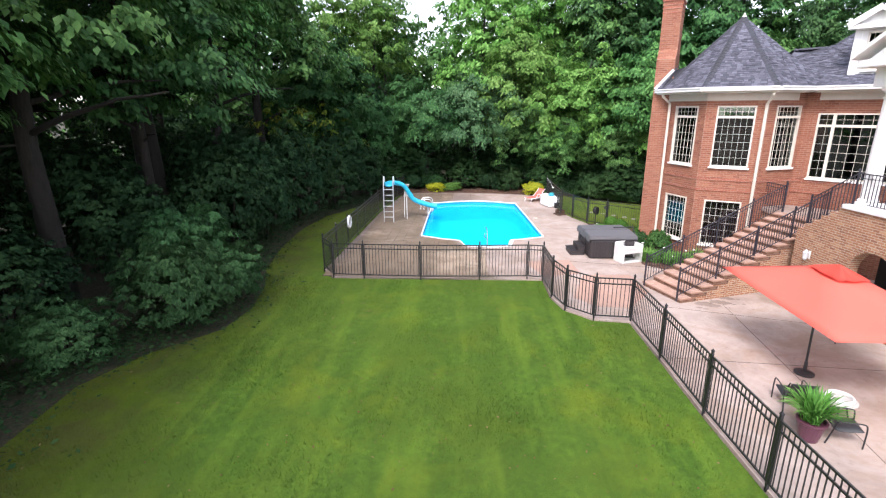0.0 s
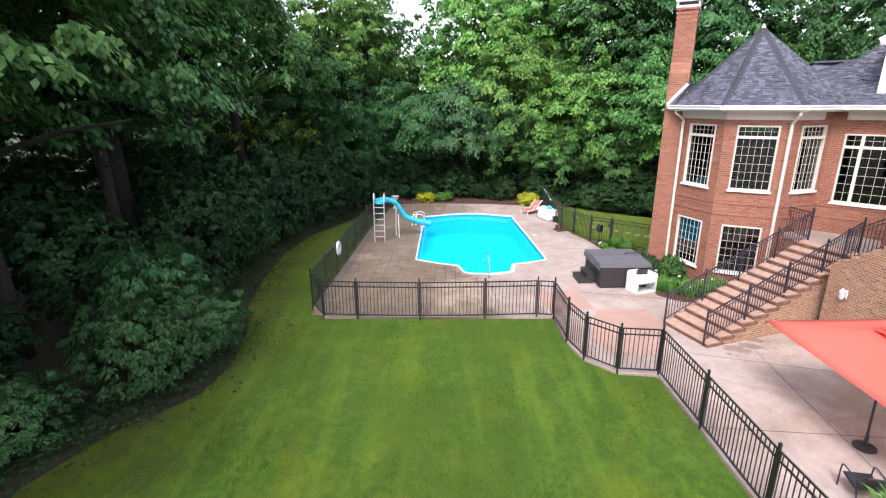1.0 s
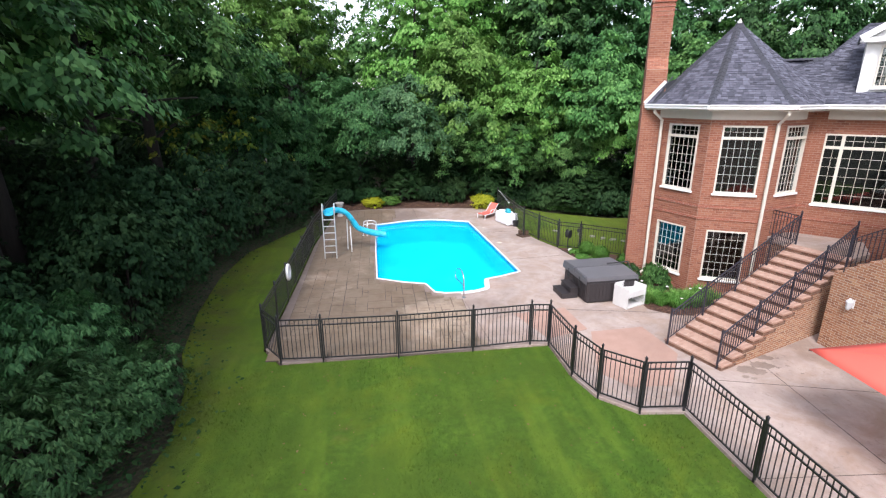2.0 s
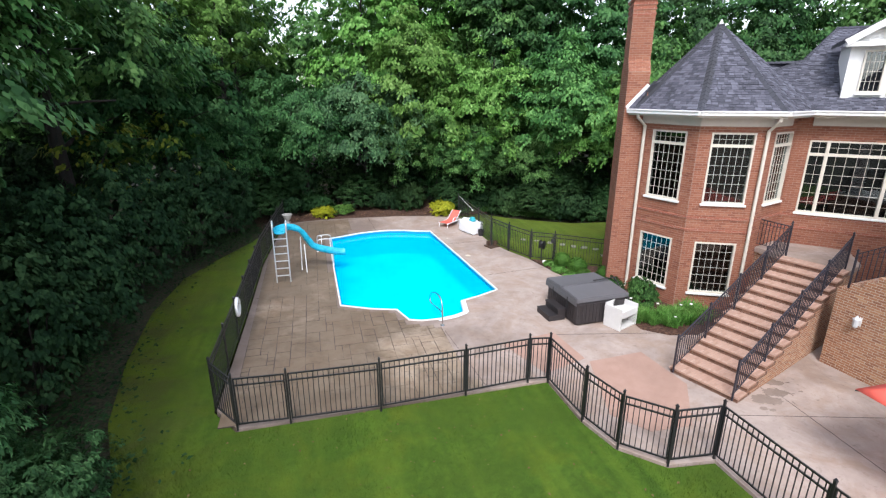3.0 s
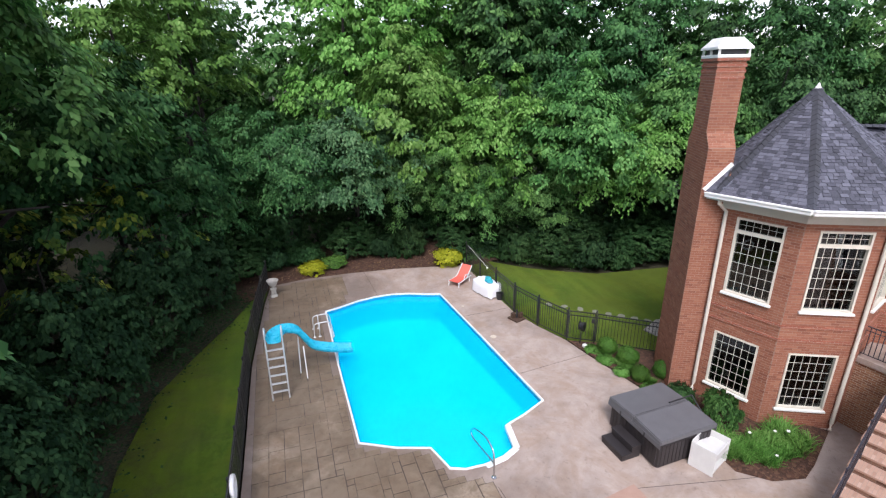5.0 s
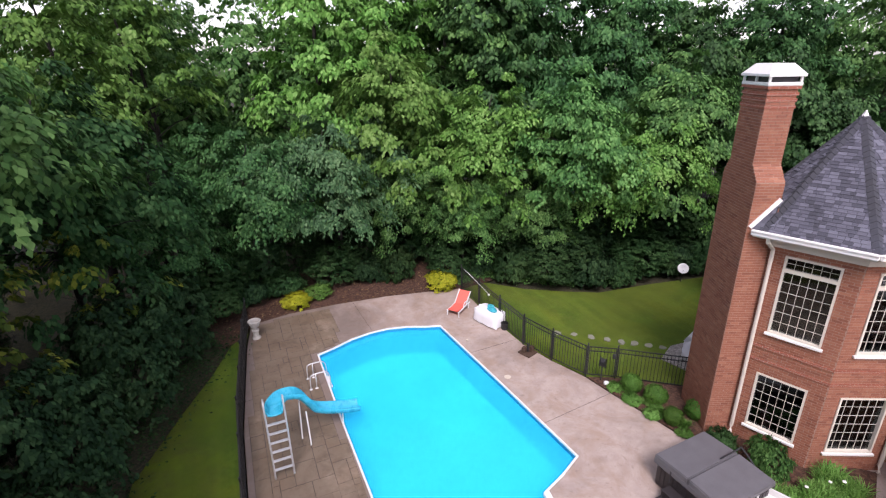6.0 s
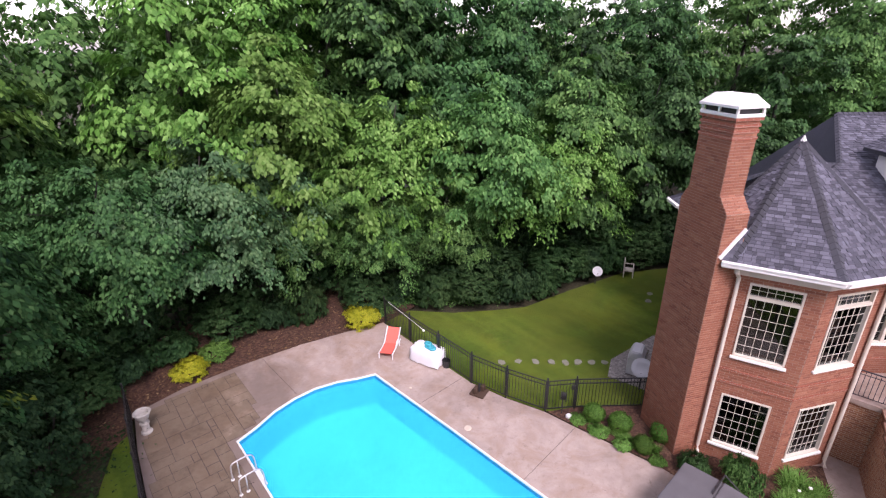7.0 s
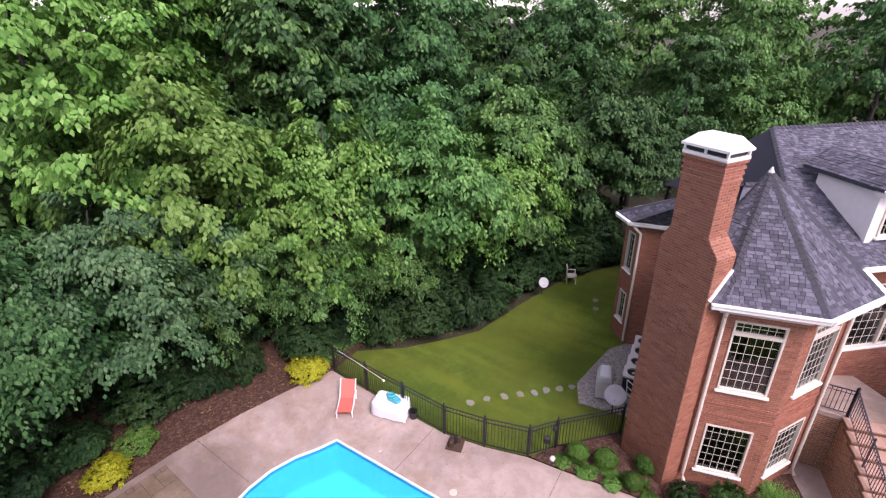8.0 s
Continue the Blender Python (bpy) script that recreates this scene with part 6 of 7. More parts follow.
# ---- patio under the porch ----
um = thing("patio_umbrella", (7.8, 7.8, 0), "square coral patio umbrella, tilted on a dark pole", "umbrella")
C = Vector((0.17, -0.1, 2.55))
L, Nn = Vector((-1.25, 1.75, 1.95)), Vector((-0.82, -1.72, 1.62))
R, F = Vector((2 * C.x - L.x, 2 * C.y - L.y, 1.75)), Vector((1.35, 1.55, 2.1))
bm = bmesh.new()
corners = [L, Nn, R, F]
for a, b in zip(corners, corners[1:] + corners[:1]):
    n = 7
    grid = {}
    for i in range(n + 1):
        for j in range(n + 1 - i):
            u, v = i / n, j / n
            p = C * (1 - u - v) + a * u + b * v
            sag = 0.10 * math.sin(math.pi * min(1, (u + v))) * (u * v * 4 / max((u + v) ** 2, 1e-4))
            grid[i, j] = bm.verts.new(p - Vector((0, 0, sag)))
    for i in range(n):
        for j in range(n - i):
            bm.faces.new((grid[i, j], grid[i + 1, j], grid[i, j + 1]))
            if i + j < n - 1:
                bm.faces.new((grid[i + 1, j], grid[i + 1, j + 1], grid[i, j + 1]))
bmesh.ops.remove_doubles(bm, verts=bm.verts, dist=0.002)
bmesh.ops.solidify(bm, geom=bm.faces[:], thickness=0.006)
part("canopy", bm, CORAL, um, "coral canvas canopy", smooth=True)
bm = bmesh.new()
ring_v = []
for k in range(16):
    a, b, f = corners[k // 4], corners[(k // 4 + 1) % 4], (k % 4) / 4
    edge = a + (b - a) * f
    ring_v.append(bm.verts.new(C + (edge - C) * 0.24 + Vector((0, 0, 0.045 + (0.02 if k % 2 else 0.0)))))
tip = bm.verts.new(C + Vector((0, 0, 0.07)))
for k in range(16):
    bm.faces.new((ring_v[k], ring_v[(k + 1) % 16], tip))
bmesh.ops.solidify(bm, geom=bm.faces[:], thickness=0.006)
part("vent", bm, CORAL, um, "coral vent flap at the crown")
for p in corners:
    bm = bmesh.new()
    rod(bm, C - Vector((0, 0, 0.04)), p - Vector((0, 0, 0.03)), 0.012, 6)
    part("rib", bm, DARK, um)
bm = bmesh.new()
tube(bm, [(0, 0, 0), (0.05, 0.1, 1.6), tuple(C)], 0.024, 10)
part("pole", bm, DARK, um, "dark metal pole")
bm = bmesh.new()
turned(bm, [(0.2, 0.0), (0.2, 0.04), (0.14, 0.07), (0.04, 0.09), (0.035, 0.3)], 20)
part("base", bm, DARK, um, "round dark base")


def patio_chair(x, y, turn):
    c = thing("patio_chair", pose(x, y, 0, 0, 0, turn) @ Matrix.Diagonal((0.85, 0.85, 0.8, 1)), "low dark sling patio chair with curved arms", "chair", "patio chairs")
    bm = bmesh.new()
    pr = smooth_line([(0, -0.28, 0.40), (0, -0.05, 0.36), (0, 0.2, 0.36), (0, 0.32, 0.55), (0, 0.42, 0.85)], 4)
    for a, b in zip(pr, pr[1:]):
        v = [bm.verts.new(p) for p in ((-0.26, a.y, a.z), (0.26, a.y, a.z), (0.26, b.y, b.z), (-0.26, b.y, b.z))]
        bm.faces.new(v)
    bmesh.ops.remove_doubles(bm, verts=bm.verts, dist=0.001)
    bmesh.ops.solidify(bm, geom=bm.faces[:], thickness=0.02)
    part("seat", bm, DARK, c, "black sling seat and back", smooth=True)
    for sx in (-0.29, 0.29):
        bm = bmesh.new()
        tube(bm, smooth_line([(sx, -0.3, 0), (sx, -0.3, 0.5), (sx, -0.2, 0.6), (sx, 0.25, 0.6), (sx, 0.42, 0.86)], 4), 0.016, 8)
        tube(bm, [(sx, 0.2, 0.6), (sx, 0.36, 0.0)], 0.016, 8)
        part("arm_frame", bm, BLACK_METAL, c)


patio_chair(6.98, 5.5, 75)
patio_chair(6.72, 6.5, 170)
tb = thing("patio_table", (7.35, 6.15, 0), "small round patio table with a pale top", "table")
bm = bmesh.new()
turned(bm, [(0.28, 0.36), (0.3, 0.37), (0.3, 0.39), (0.28, 0.40)], 24)
part("tabletop", bm, STONE_GREY, tb)
for k in range(3):
    bm = bmesh.new()
    a = 2 * math.pi * k / 3
    rod(bm, (0.24 * math.cos(a), 0.24 * math.sin(a), 0), (0.12 * math.cos(a), 0.12 * math.sin(a), 0.37), 0.014)
    part("leg", bm, BLACK_METAL, tb)
bm = bmesh.new()
for k in range(2):
    pts = [(0.22 * math.cos(t), 0.22 * math.sin(t), 0.42 + 0.035 * k) for t in np.linspace(0, 2 * math.pi, 21)]
    tube(bm, pts, 0.018, 6)
whole("coiled_hose", bm, GREY_PLASTIC, "coiled grey hose on the patio table", "hose", m=pose(7.35, 6.15, 0))
pot = thing("potted_fern", (6.4, 5.45, 0), "bright green fern in a plum-coloured pot", "potted plant")
bm = bmesh.new()
turned(bm, [(0.15, 0.0), (0.22, 0.34), (0.25, 0.36), (0.25, 0.40), (0.21, 0.40), (0.2, 0.34)], 20)
part("pot", bm, POT, pot, "plum glazed pot")

# ---- side yard ----
for k, (x, y) in enumerate(((7.23, 25.81), (7.78, 25.42), (8.27, 24.96), (8.74, 24.57), (9.14, 24.19), (9.51, 23.86), (9.89, 23.5), (10.26, 23.16), (16.2, 24.6), (16.9, 24.9))):
    rk = random.Random(k)
    pts = [(0.165 * (1 + rk.uniform(-0.3, 0.3)) * math.cos(a), 0.14 * (1 + rk.uniform(-0.2, 0.25)) * math.sin(a)) for a in np.linspace(0, 2 * math.pi, 9)[:-1]]
    bm = bmesh.new()
    prism(bm, pts, -0.05, 0.022)
    bmesh.ops.bevel(bm, geom=[e for e in bm.edges if e.calc_length() > 0.02], offset=0.01, segments=1, affect="EDGES")
    whole("stepping_stone", bm, STEP_STONE, "pale stepping stone set in the side lawn", "stepping stone", "stepping stones", m=pose(x, y, -0.01, 0, 0, rk.uniform(0, 90)))
bm = bmesh.new()
prism(bm, [(9.6, 22.6), (10.0, 20.9), (11.6, 20.3), (13.4, 20.9), (14.5, 22.3), (13.4, 22.9), (10.6, 23.1)], -0.05, 0.012)
bmesh.ops.recalc_face_normals(bm, faces=bm.faces)
whole("gravel_pad", bm, GRAVEL, "grey gravel pad by the house corner", "gravel", kind="structure")


def ac_unit(x, y, turn):
    c = thing("air_conditioner", pose(x, y, 0, 0, 0, turn), "outdoor air-conditioning unit with a pale top and dark grille", "air conditioner", "air-conditioning units")
    bm = bmesh.new()
    box(bm, -0.33, 0.33, -0.33, 0.33, 0.03, 0.72, None, 0.02)
    part("body", bm, DARK, c, "dark louvred body")
    bm = bmesh.new()
    n = 20
    ring(bm, [(0.24 * math.cos(2 * math.pi * i / n), 0.24 * math.sin(2 * math.pi * i / n)) for i in range(n)], [(0.36 * min(1, max(-1, 1.5 * math.cos(2 * math.pi * i / n))), 0.36 * min(1, max(-1, 1.5 * math.sin(2 * math.pi * i / n)))) for i in range(n)], 0.72, 0.79)
    part("top_frame", bm, GREY_PLASTIC, c, "pale top frame")
    for k in range(4):
        bm = bmesh.new()
        rr = 0.06 + 0.05 * k
        tube(bm, [(rr * math.cos(t), rr * math.sin(t), 0.76) for t in np.linspace(0, 2 * math.pi, 17)], 0.006, 5)
        part("guard_ring", bm, BLACK_METAL, c)
    bm = bmesh.new()
    turned(bm, [(0.07, 0.70), (0.07, 0.75), (0.03, 0.76)], 12)
    part("fan_hub", bm, GREY_PLASTIC, c)


for k in range(4):
    ac_unit(11.5 + 0.72 * k, 21.33 + 0.1 * k, 12)
gr = thing("gas_grill", pose(10.6, 22.1, 0, 0, 0, 20), "pale grey gas grill with hood closed on a cabinet", "grill")
bm = bmesh.new()
box(bm, -0.36, 0.36, -0.27, 0.27, 0.06, 0.78, None, 0.02)
part("cabinet", bm, DISH_GREY, gr)
bm = bmesh.new()
vs = box(bm, -0.38, 0.38, -0.30, 0.30, 0.78, 1.08)
for v in vs:
    if v.co.z > 1:
        v.co.y *= 0.55
bmesh.ops.bevel(bm, geom=bm.edges[:], offset=0.04, segments=2, affect="EDGES")
part("hood", bm, DISH_GREY, gr, "closed grey hood")
bm = bmesh.new()
box(bm, -0.32, 0.32, -0.32, -0.27, 0.5, 0.66, None, 0.01)
part("control_panel", bm, DARK, gr)
bm = bmesh.new()
rod(bm, (-0.28, -0.34, 0.9), (0.28, -0.34, 0.9), 0.015)
part("handle", bm, CHROME, gr)


def dish(x, y, turn, size, h):
    d = thing("satellite_dish", pose(x, y, 0, 0, 0, turn), "grey satellite dish on a short mast", "satellite dish", "satellite dishes")
    bm = bmesh.new()
    turned(bm, [(0.02, 0.0), (size * 0.5, 0.03), (size * 0.85, 0.09), (size, 0.14), (size * 0.98, 0.15), (size * 0.5, 0.05)], 24, pose(0, 0, h, 58, 0, 0))
    part("reflector", bm, DISH_GREY, d, smooth=True)
    bm = bmesh.new()
    rod(bm, (0, 0.05, -0.05), (0, 0.05, h), 0.025)
    part("mast", bm, DARK, d)
    bm = bmesh.new()
    rod(bm, (0, 0, h - size * 0.6), (0, -size * 0.9, h), 0.012, 6)
    part("arm", bm, DARK, d)


dish(9.72, 21.42, -70, 0.36, 0.95)
dish(15.8, 27.3, -40, 0.26, 0.70)
ch2 = thing("garden_chair", pose(17.9, 26.7, 0, 0, 0, 30), "weathered pale garden chair at the edge of the woods", "chair")
for name, a in (("seat", (-0.25, 0.25, -0.25, 0.25, 0.36, 0.40)), ("backrest", (-0.25, 0.25, 0.22, 0.27, 0.40, 0.95)), ("armrest", (-0.33, -0.25, -0.25, 0.25, 0.58, 0.61)), ("armrest", (0.25, 0.33, -0.25, 0.25, 0.58, 0.61))):
    bm = bmesh.new()
    box(bm, *a, None, 0.008)
    part(name, bm, STONE_GREY, ch2)
for x, y in ((-0.23, -0.23), (0.23, -0.23), (0.23, 0.23), (-0.23, 0.23)):
    bm = bmesh.new()
    box(bm, x - 0.025, x + 0.025, y - 0.025, y + 0.025, 0, 0.58)
    part("leg", bm, STONE_GREY, ch2)


# hose reel on a post by the fence corner
hr = thing("hose_reel", pose(6.62, 22.46, 0, 0, 0, 30) @ Matrix.Diagonal((0.62, 0.62, 1.0, 1)), "black garden hose reel on a dark post by the fence", "hose reel")
bm = bmesh.new()
box(bm, -0.03, 0.03, -0.03, 0.03, -0.03, 0.85, None, 0.004)
part("post", bm, DARK, hr)
bm = bmesh.new()
for k in range(5):
    tube(bm, [((0.12 + 0.012 * (k % 2)) * math.cos(t), -0.12 + 0.05 * k, 0.78 + (0.12 + 0.012 * (k % 2)) * math.sin(t)) for t in np.linspace(0, 2 * math.pi, 15)], 0.03, 6)
part("hose", bm, DARK, hr, "coiled black hose", smooth=True)
for y in (-0.17, 0.13):
    bm = bmesh.new()
    turned(bm, [(0.04, -0.01), (0.2, -0.01), (0.2, 0.01), (0.04, 0.01)], 18, pose(0, y, 0.78, 90, 0, 0))
    part("flange", bm, BLACK_METAL, hr)
bm = bmesh.new()
turned(bm, [(0.05, 0.0), (0.11, 0.04), (0.1, 0.1), (0.05, 0.13)], 10)
whole("white_jug", bm, WHITE_PLASTIC, "small white plastic jug at the bed edge", "jug", m=pose(6.66, 22.2, 0.02), smooth=True)
# rope slung along the top of the back fence
bm = bmesh.new()
tube(bm, smooth_line([(5.36, 30.8, 1.29), (5.35, 30.0, 1.24), (5.36, 29.2, 1.15), (5.36, 28.35, 1.05)], 5), 0.008, 6)
rope = whole("rope", bm, CLOTH, "pale rope slung along the pool fence", "rope", smooth=True)
bm = bmesh.new()
bmesh.ops.create_icosphere(bm, subdivisions=2, radius=0.05, matrix=Matrix.Translation((5.36, 28.33, 1.03)))
part("float", bm, WHITE_PLASTIC, rope, "white float at the rope's end", smooth=True)
# folded white stand leaning by the units
fs = thing("folding_stand", pose(10.72, 21.1, 0, 0, 0, 60), "folded white metal stand beside the air-conditioning units", "stand")
for sx in (-0.2, 0.2):
    bm = bmesh.new()
    tube(bm, [(sx, 0.0, 0.0), (sx, 0.12, 0.95), (sx * 0.6, 0.13, 1.0)], 0.018, 6)
    part("leg", bm, WHITE_PLASTIC, fs)
for z in (0.3, 0.65, 0.96):
    bm = bmesh.new()
    rod(bm, (-0.2, 0.125 * z, z), (0.2, 0.125 * z, z), 0.015, 6)
    part("rung", bm, WHITE_PLASTIC, fs)

# ---- plants ----
LEAF_WIDTH = {"oval": 0.30, "long": 0.15}


def leaf_cloud(spots, size, shape="oval", seed=1, droop=0.35, fold=0.10):
    """One mesh of many kite-shaped leaves, folded at the midrib. spots: list of (point, outward normal, scale[, way the leaf points])."""
    r = np.random.RandomState(seed)
    n = len(spots)
    P = np.array([s[0] for s in spots], float)
    Nn = np.array([s[1] for s in spots], float)
    Sc = np.array([s[2] for s in spots], float) * size * r.uniform(0.7, 1.25, n)
    Nn += r.normal(0, 0.26, (n, 3))
    Nn /= np.linalg.norm(Nn, axis=1)[:, None]
    T = r.normal(0, 1, (n, 3))
    if len(spots[0]) > 3:
        T = 0.6 * T + np.array([s[3] for s in spots], float) * 1.2
    T[:, 2] -= droop
    T -= (T * Nn).sum(1)[:, None] * Nn
    T /= np.linalg.norm(T, axis=1)[:, None] + 1e-9
    B = np.cross(Nn, T)
    w = LEAF_WIDTH[shape]
    tpl = np.array([(0, -0.5), (w, -0.05), (0, 0.5), (-w, -0.05)])
    V = P[:, None] + Sc[:, None, None] * (tpl[None, :, 1, None] * T[:, None] + tpl[None, :, 0, None] * B[:, None])
    V += (np.array([0, 1, 0, 1]) * fold)[None, :, None] * Sc[:, None, None] * Nn[:, None]
    V = V.reshape(-1, 3)
    F = np.arange(n * 4).reshape(n, 4)
    me = bpy.data.meshes.new("leaves")
    me.vertices.add(len(V))
    me.vertices.foreach_set("co", V.ravel())
    me.loops.add(F.size)
    me.loops.foreach_set("vertex_index", F.ravel().astype(np.int32))
    me.polygons.add(len(F))
    me.polygons.foreach_set("loop_start", np.arange(0, F.size, 4, dtype=np.int32))
    me.update(calc_edges=True)
    return me


def sprays(r, centre, radii, count, spread, per, low=-0.45, hollow=0.72, droop=0.8):
    """Leaf spots on layered boughs: each bough fans into twigs whose leaves hang outwards and down, with gaps between the layers."""
    c, R = np.array(centre), np.array(radii)
    spots = []
    for _ in range(count):
        v = r.normal(0, 1, 3)
        v /= np.linalg.norm(v)
        while v[2] < low:
            v = r.normal(0, 1, 3)
            v /= np.linalg.norm(v)
        bump = 0.84 + 0.34 * noise.noise(Vector(v * 1.9 + c * 0.37))
        p = c + v * R * bump * r.uniform(hollow, 1.0)
        yaw = math.atan2(v[1], v[0]) + r.normal(0, 0.35)
        s = spread * r.uniform(0.6, 1.35)
        rise = 0.30 * v[2] + r.normal(0.05, 0.10)
        for _ in range(5):
            ang = yaw + r.uniform(-1.15, 1.15)
            way = np.array([math.cos(ang), math.sin(ang), 0.0])
            side = np.array([-way[1], way[0], 0.0])
            reach = s * r.uniform(0.55, 1.1) * (1 - 0.25 * abs(ang - yaw))
            k = max(3, int(per / 5 * r.uniform(0.7, 1.3)))
            t = r.uniform(0.12, 1.0, k) ** 0.8
            lat = r.normal(0, 0.15, k) * s * (1.1 - 0.5 * t)
            q = p + (t * reach)[:, None] * way + lat[:, None] * side
            q[:, 2] += reach * (rise * t - droop * 0.5 * t * t) - np.abs(lat) * 0.45 + r.normal(0, 0.10 * s, k)
            tip = way[None] * 1.0 + side[None] * (2.2 * lat / s)[:, None]
            tip[:, 2] = -droop * (0.35 + t)
            nr = np.stack([way[0] * (0.45 + 0.6 * t), way[1] * (0.45 + 0.6 * t), np.full(k, 0.75)], 1) + 0.3 * v + r.normal(0, 0.2, (k, 3))
            spots += [(q[i], nr[i], 1.0, tip[i]) for i in range(k)]
    return spots


def limb(bm, a, b, r0, r1, r, wob=0.12, n=7, steps=6):
    a, b = Vector(a), Vector(b)
    pts, rs = [], []
    for i in range(steps + 1):
        t = i / steps
        w = Vector((r.normal(0, wob), r.normal(0, wob), 0)) * math.sin(math.pi * t)
        pts.append(a + (b - a) * t + w + Vector((0, 0, 0.10 * (b - a).length * math.sin(math.pi * t) * 0.5)))
        rs.append(r0 + (r1 - r0) * t)
    tube(bm, pts, rs, n)


def tree_kind(seed, height, crown_r, base, boughs_n, per, leaf, spread=1.1, trunk=0.16, shape="oval", lean=0.3, crown_h=None):
    """Meshes of one kind of tree: trunk with limbs, crown of leaves."""
    r = np.random.RandomState(seed)
    bm = bmesh.new()
    topz = height * 0.86
    ch = (height - base) / 2
    pts = [(r.normal(0, lean) * t, r.normal(0, lean) * t, topz * t - (0.3 if t == 0 else 0)) for t in (0, 0.15, 0.35, 0.55, 0.8, 1.0)]
    pts[0] = (0, 0, -0.4)
    tube(bm, pts, [trunk * f for f in (1.35, 1.0, 0.85, 0.68, 0.4, 0.15)], 9)
    for i in range(9):
        t = r.uniform(0.3, 0.85)
        z = topz * t
        a = r.uniform(0, 2 * math.pi)
        reach = crown_r * r.uniform(0.55, 0.9) * (1 - 0.4 * abs(t - 0.5))
        limb(bm, (pts[2][0] * t, pts[2][1] * t, z), (reach * math.cos(a), reach * math.sin(a), z + r.uniform(0.2, 1.6)), trunk * 0.45 * (1.1 - t), trunk * 0.08, r)
    wood = mesh_of(bm, "trunk", BARK)
    wood.shade_smooth()
    sp = []
    lobes = 7
    cz = base + ch
    for i in range(lobes):
        a = 2 * math.pi * i / lobes + r.uniform(-0.4, 0.4)
        k = r.uniform(0.25, 0.5)
        zz = cz + r.uniform(-0.45, 0.5) * ch
        shrink = 1 - 0.35 * max(0, (zz - cz) / ch)
        sp += sprays(r, (crown_r * k * math.cos(a) * shrink, crown_r * k * math.sin(a) * shrink, zz), (crown_r * 0.62 * shrink, crown_r * 0.62 * shrink, ch * 0.52), boughs_n // lobes, spread, per)
    sp += sprays(r, (0, 0, cz + 0.42 * ch), (crown_r * 0.5, crown_r * 0.5, ch * 0.58), boughs_n // 6, spread, per)
    return wood, leaf_cloud(sp, leaf, shape, seed)


def plant_tree(kind, x, y, turn, scale, leaf_mat, label, z=-0.1, name="tree", group="woodland trees", squash=1.0):
    wood, crown = kind
    t = thing(name, Matrix.Translation((x, y, z)) @ pose(0, 0, 0, 0, 0, turn) @ Matrix.Diagonal((scale, scale, scale * squash, 1)), label, "tree", group)
    piece("trunk", wood, t)
    c = new("crown", crown)
    c.parent = t
    c.material_slots[0].link = "OBJECT"
    c.material_slots[0].material = leaf_mat
    return t


def ready(kind, mat):
    kind[1].materials.append(mat)
    return kind


K_MAPLE = ready(tree_kind(11, 12.0, 4.6, 0.9, 235, 100, 0.23, 1.2), LEAF_MID)
K_DOG = ready(tree_kind(12, 9.0, 4.6, 0.5, 225, 130, 0.175, 1.1, trunk=0.13), LEAF_BLUE)
K_TALL = ready(tree_kind(13, 17.0, 5.0, 2.5, 260, 88, 0.25, 1.25, trunk=0.26), LEAF_MID)
K_OPEN = ready(tree_kind(18, 17.0, 4.6, 5.0, 150, 50, 0.27, 1.15, trunk=0.2), LEAF_LIGHT)
K_SLIM = ready(tree_kind(14, 15.0, 3.8, 3.4, 170, 84, 0.26, 1.1, trunk=0.2), LEAF_DARK)
K_BIG = ready(tree_kind(15, 18.0, 6.8, 6.0, 260, 90, 0.27, 1.4, trunk=0.6), LEAF_DARK)
K_OAK = ready(tree_kind(16, 16.0, 5.6, 5.2, 210, 92, 0.26, 1.4, trunk=0.32), LEAF_DARK)

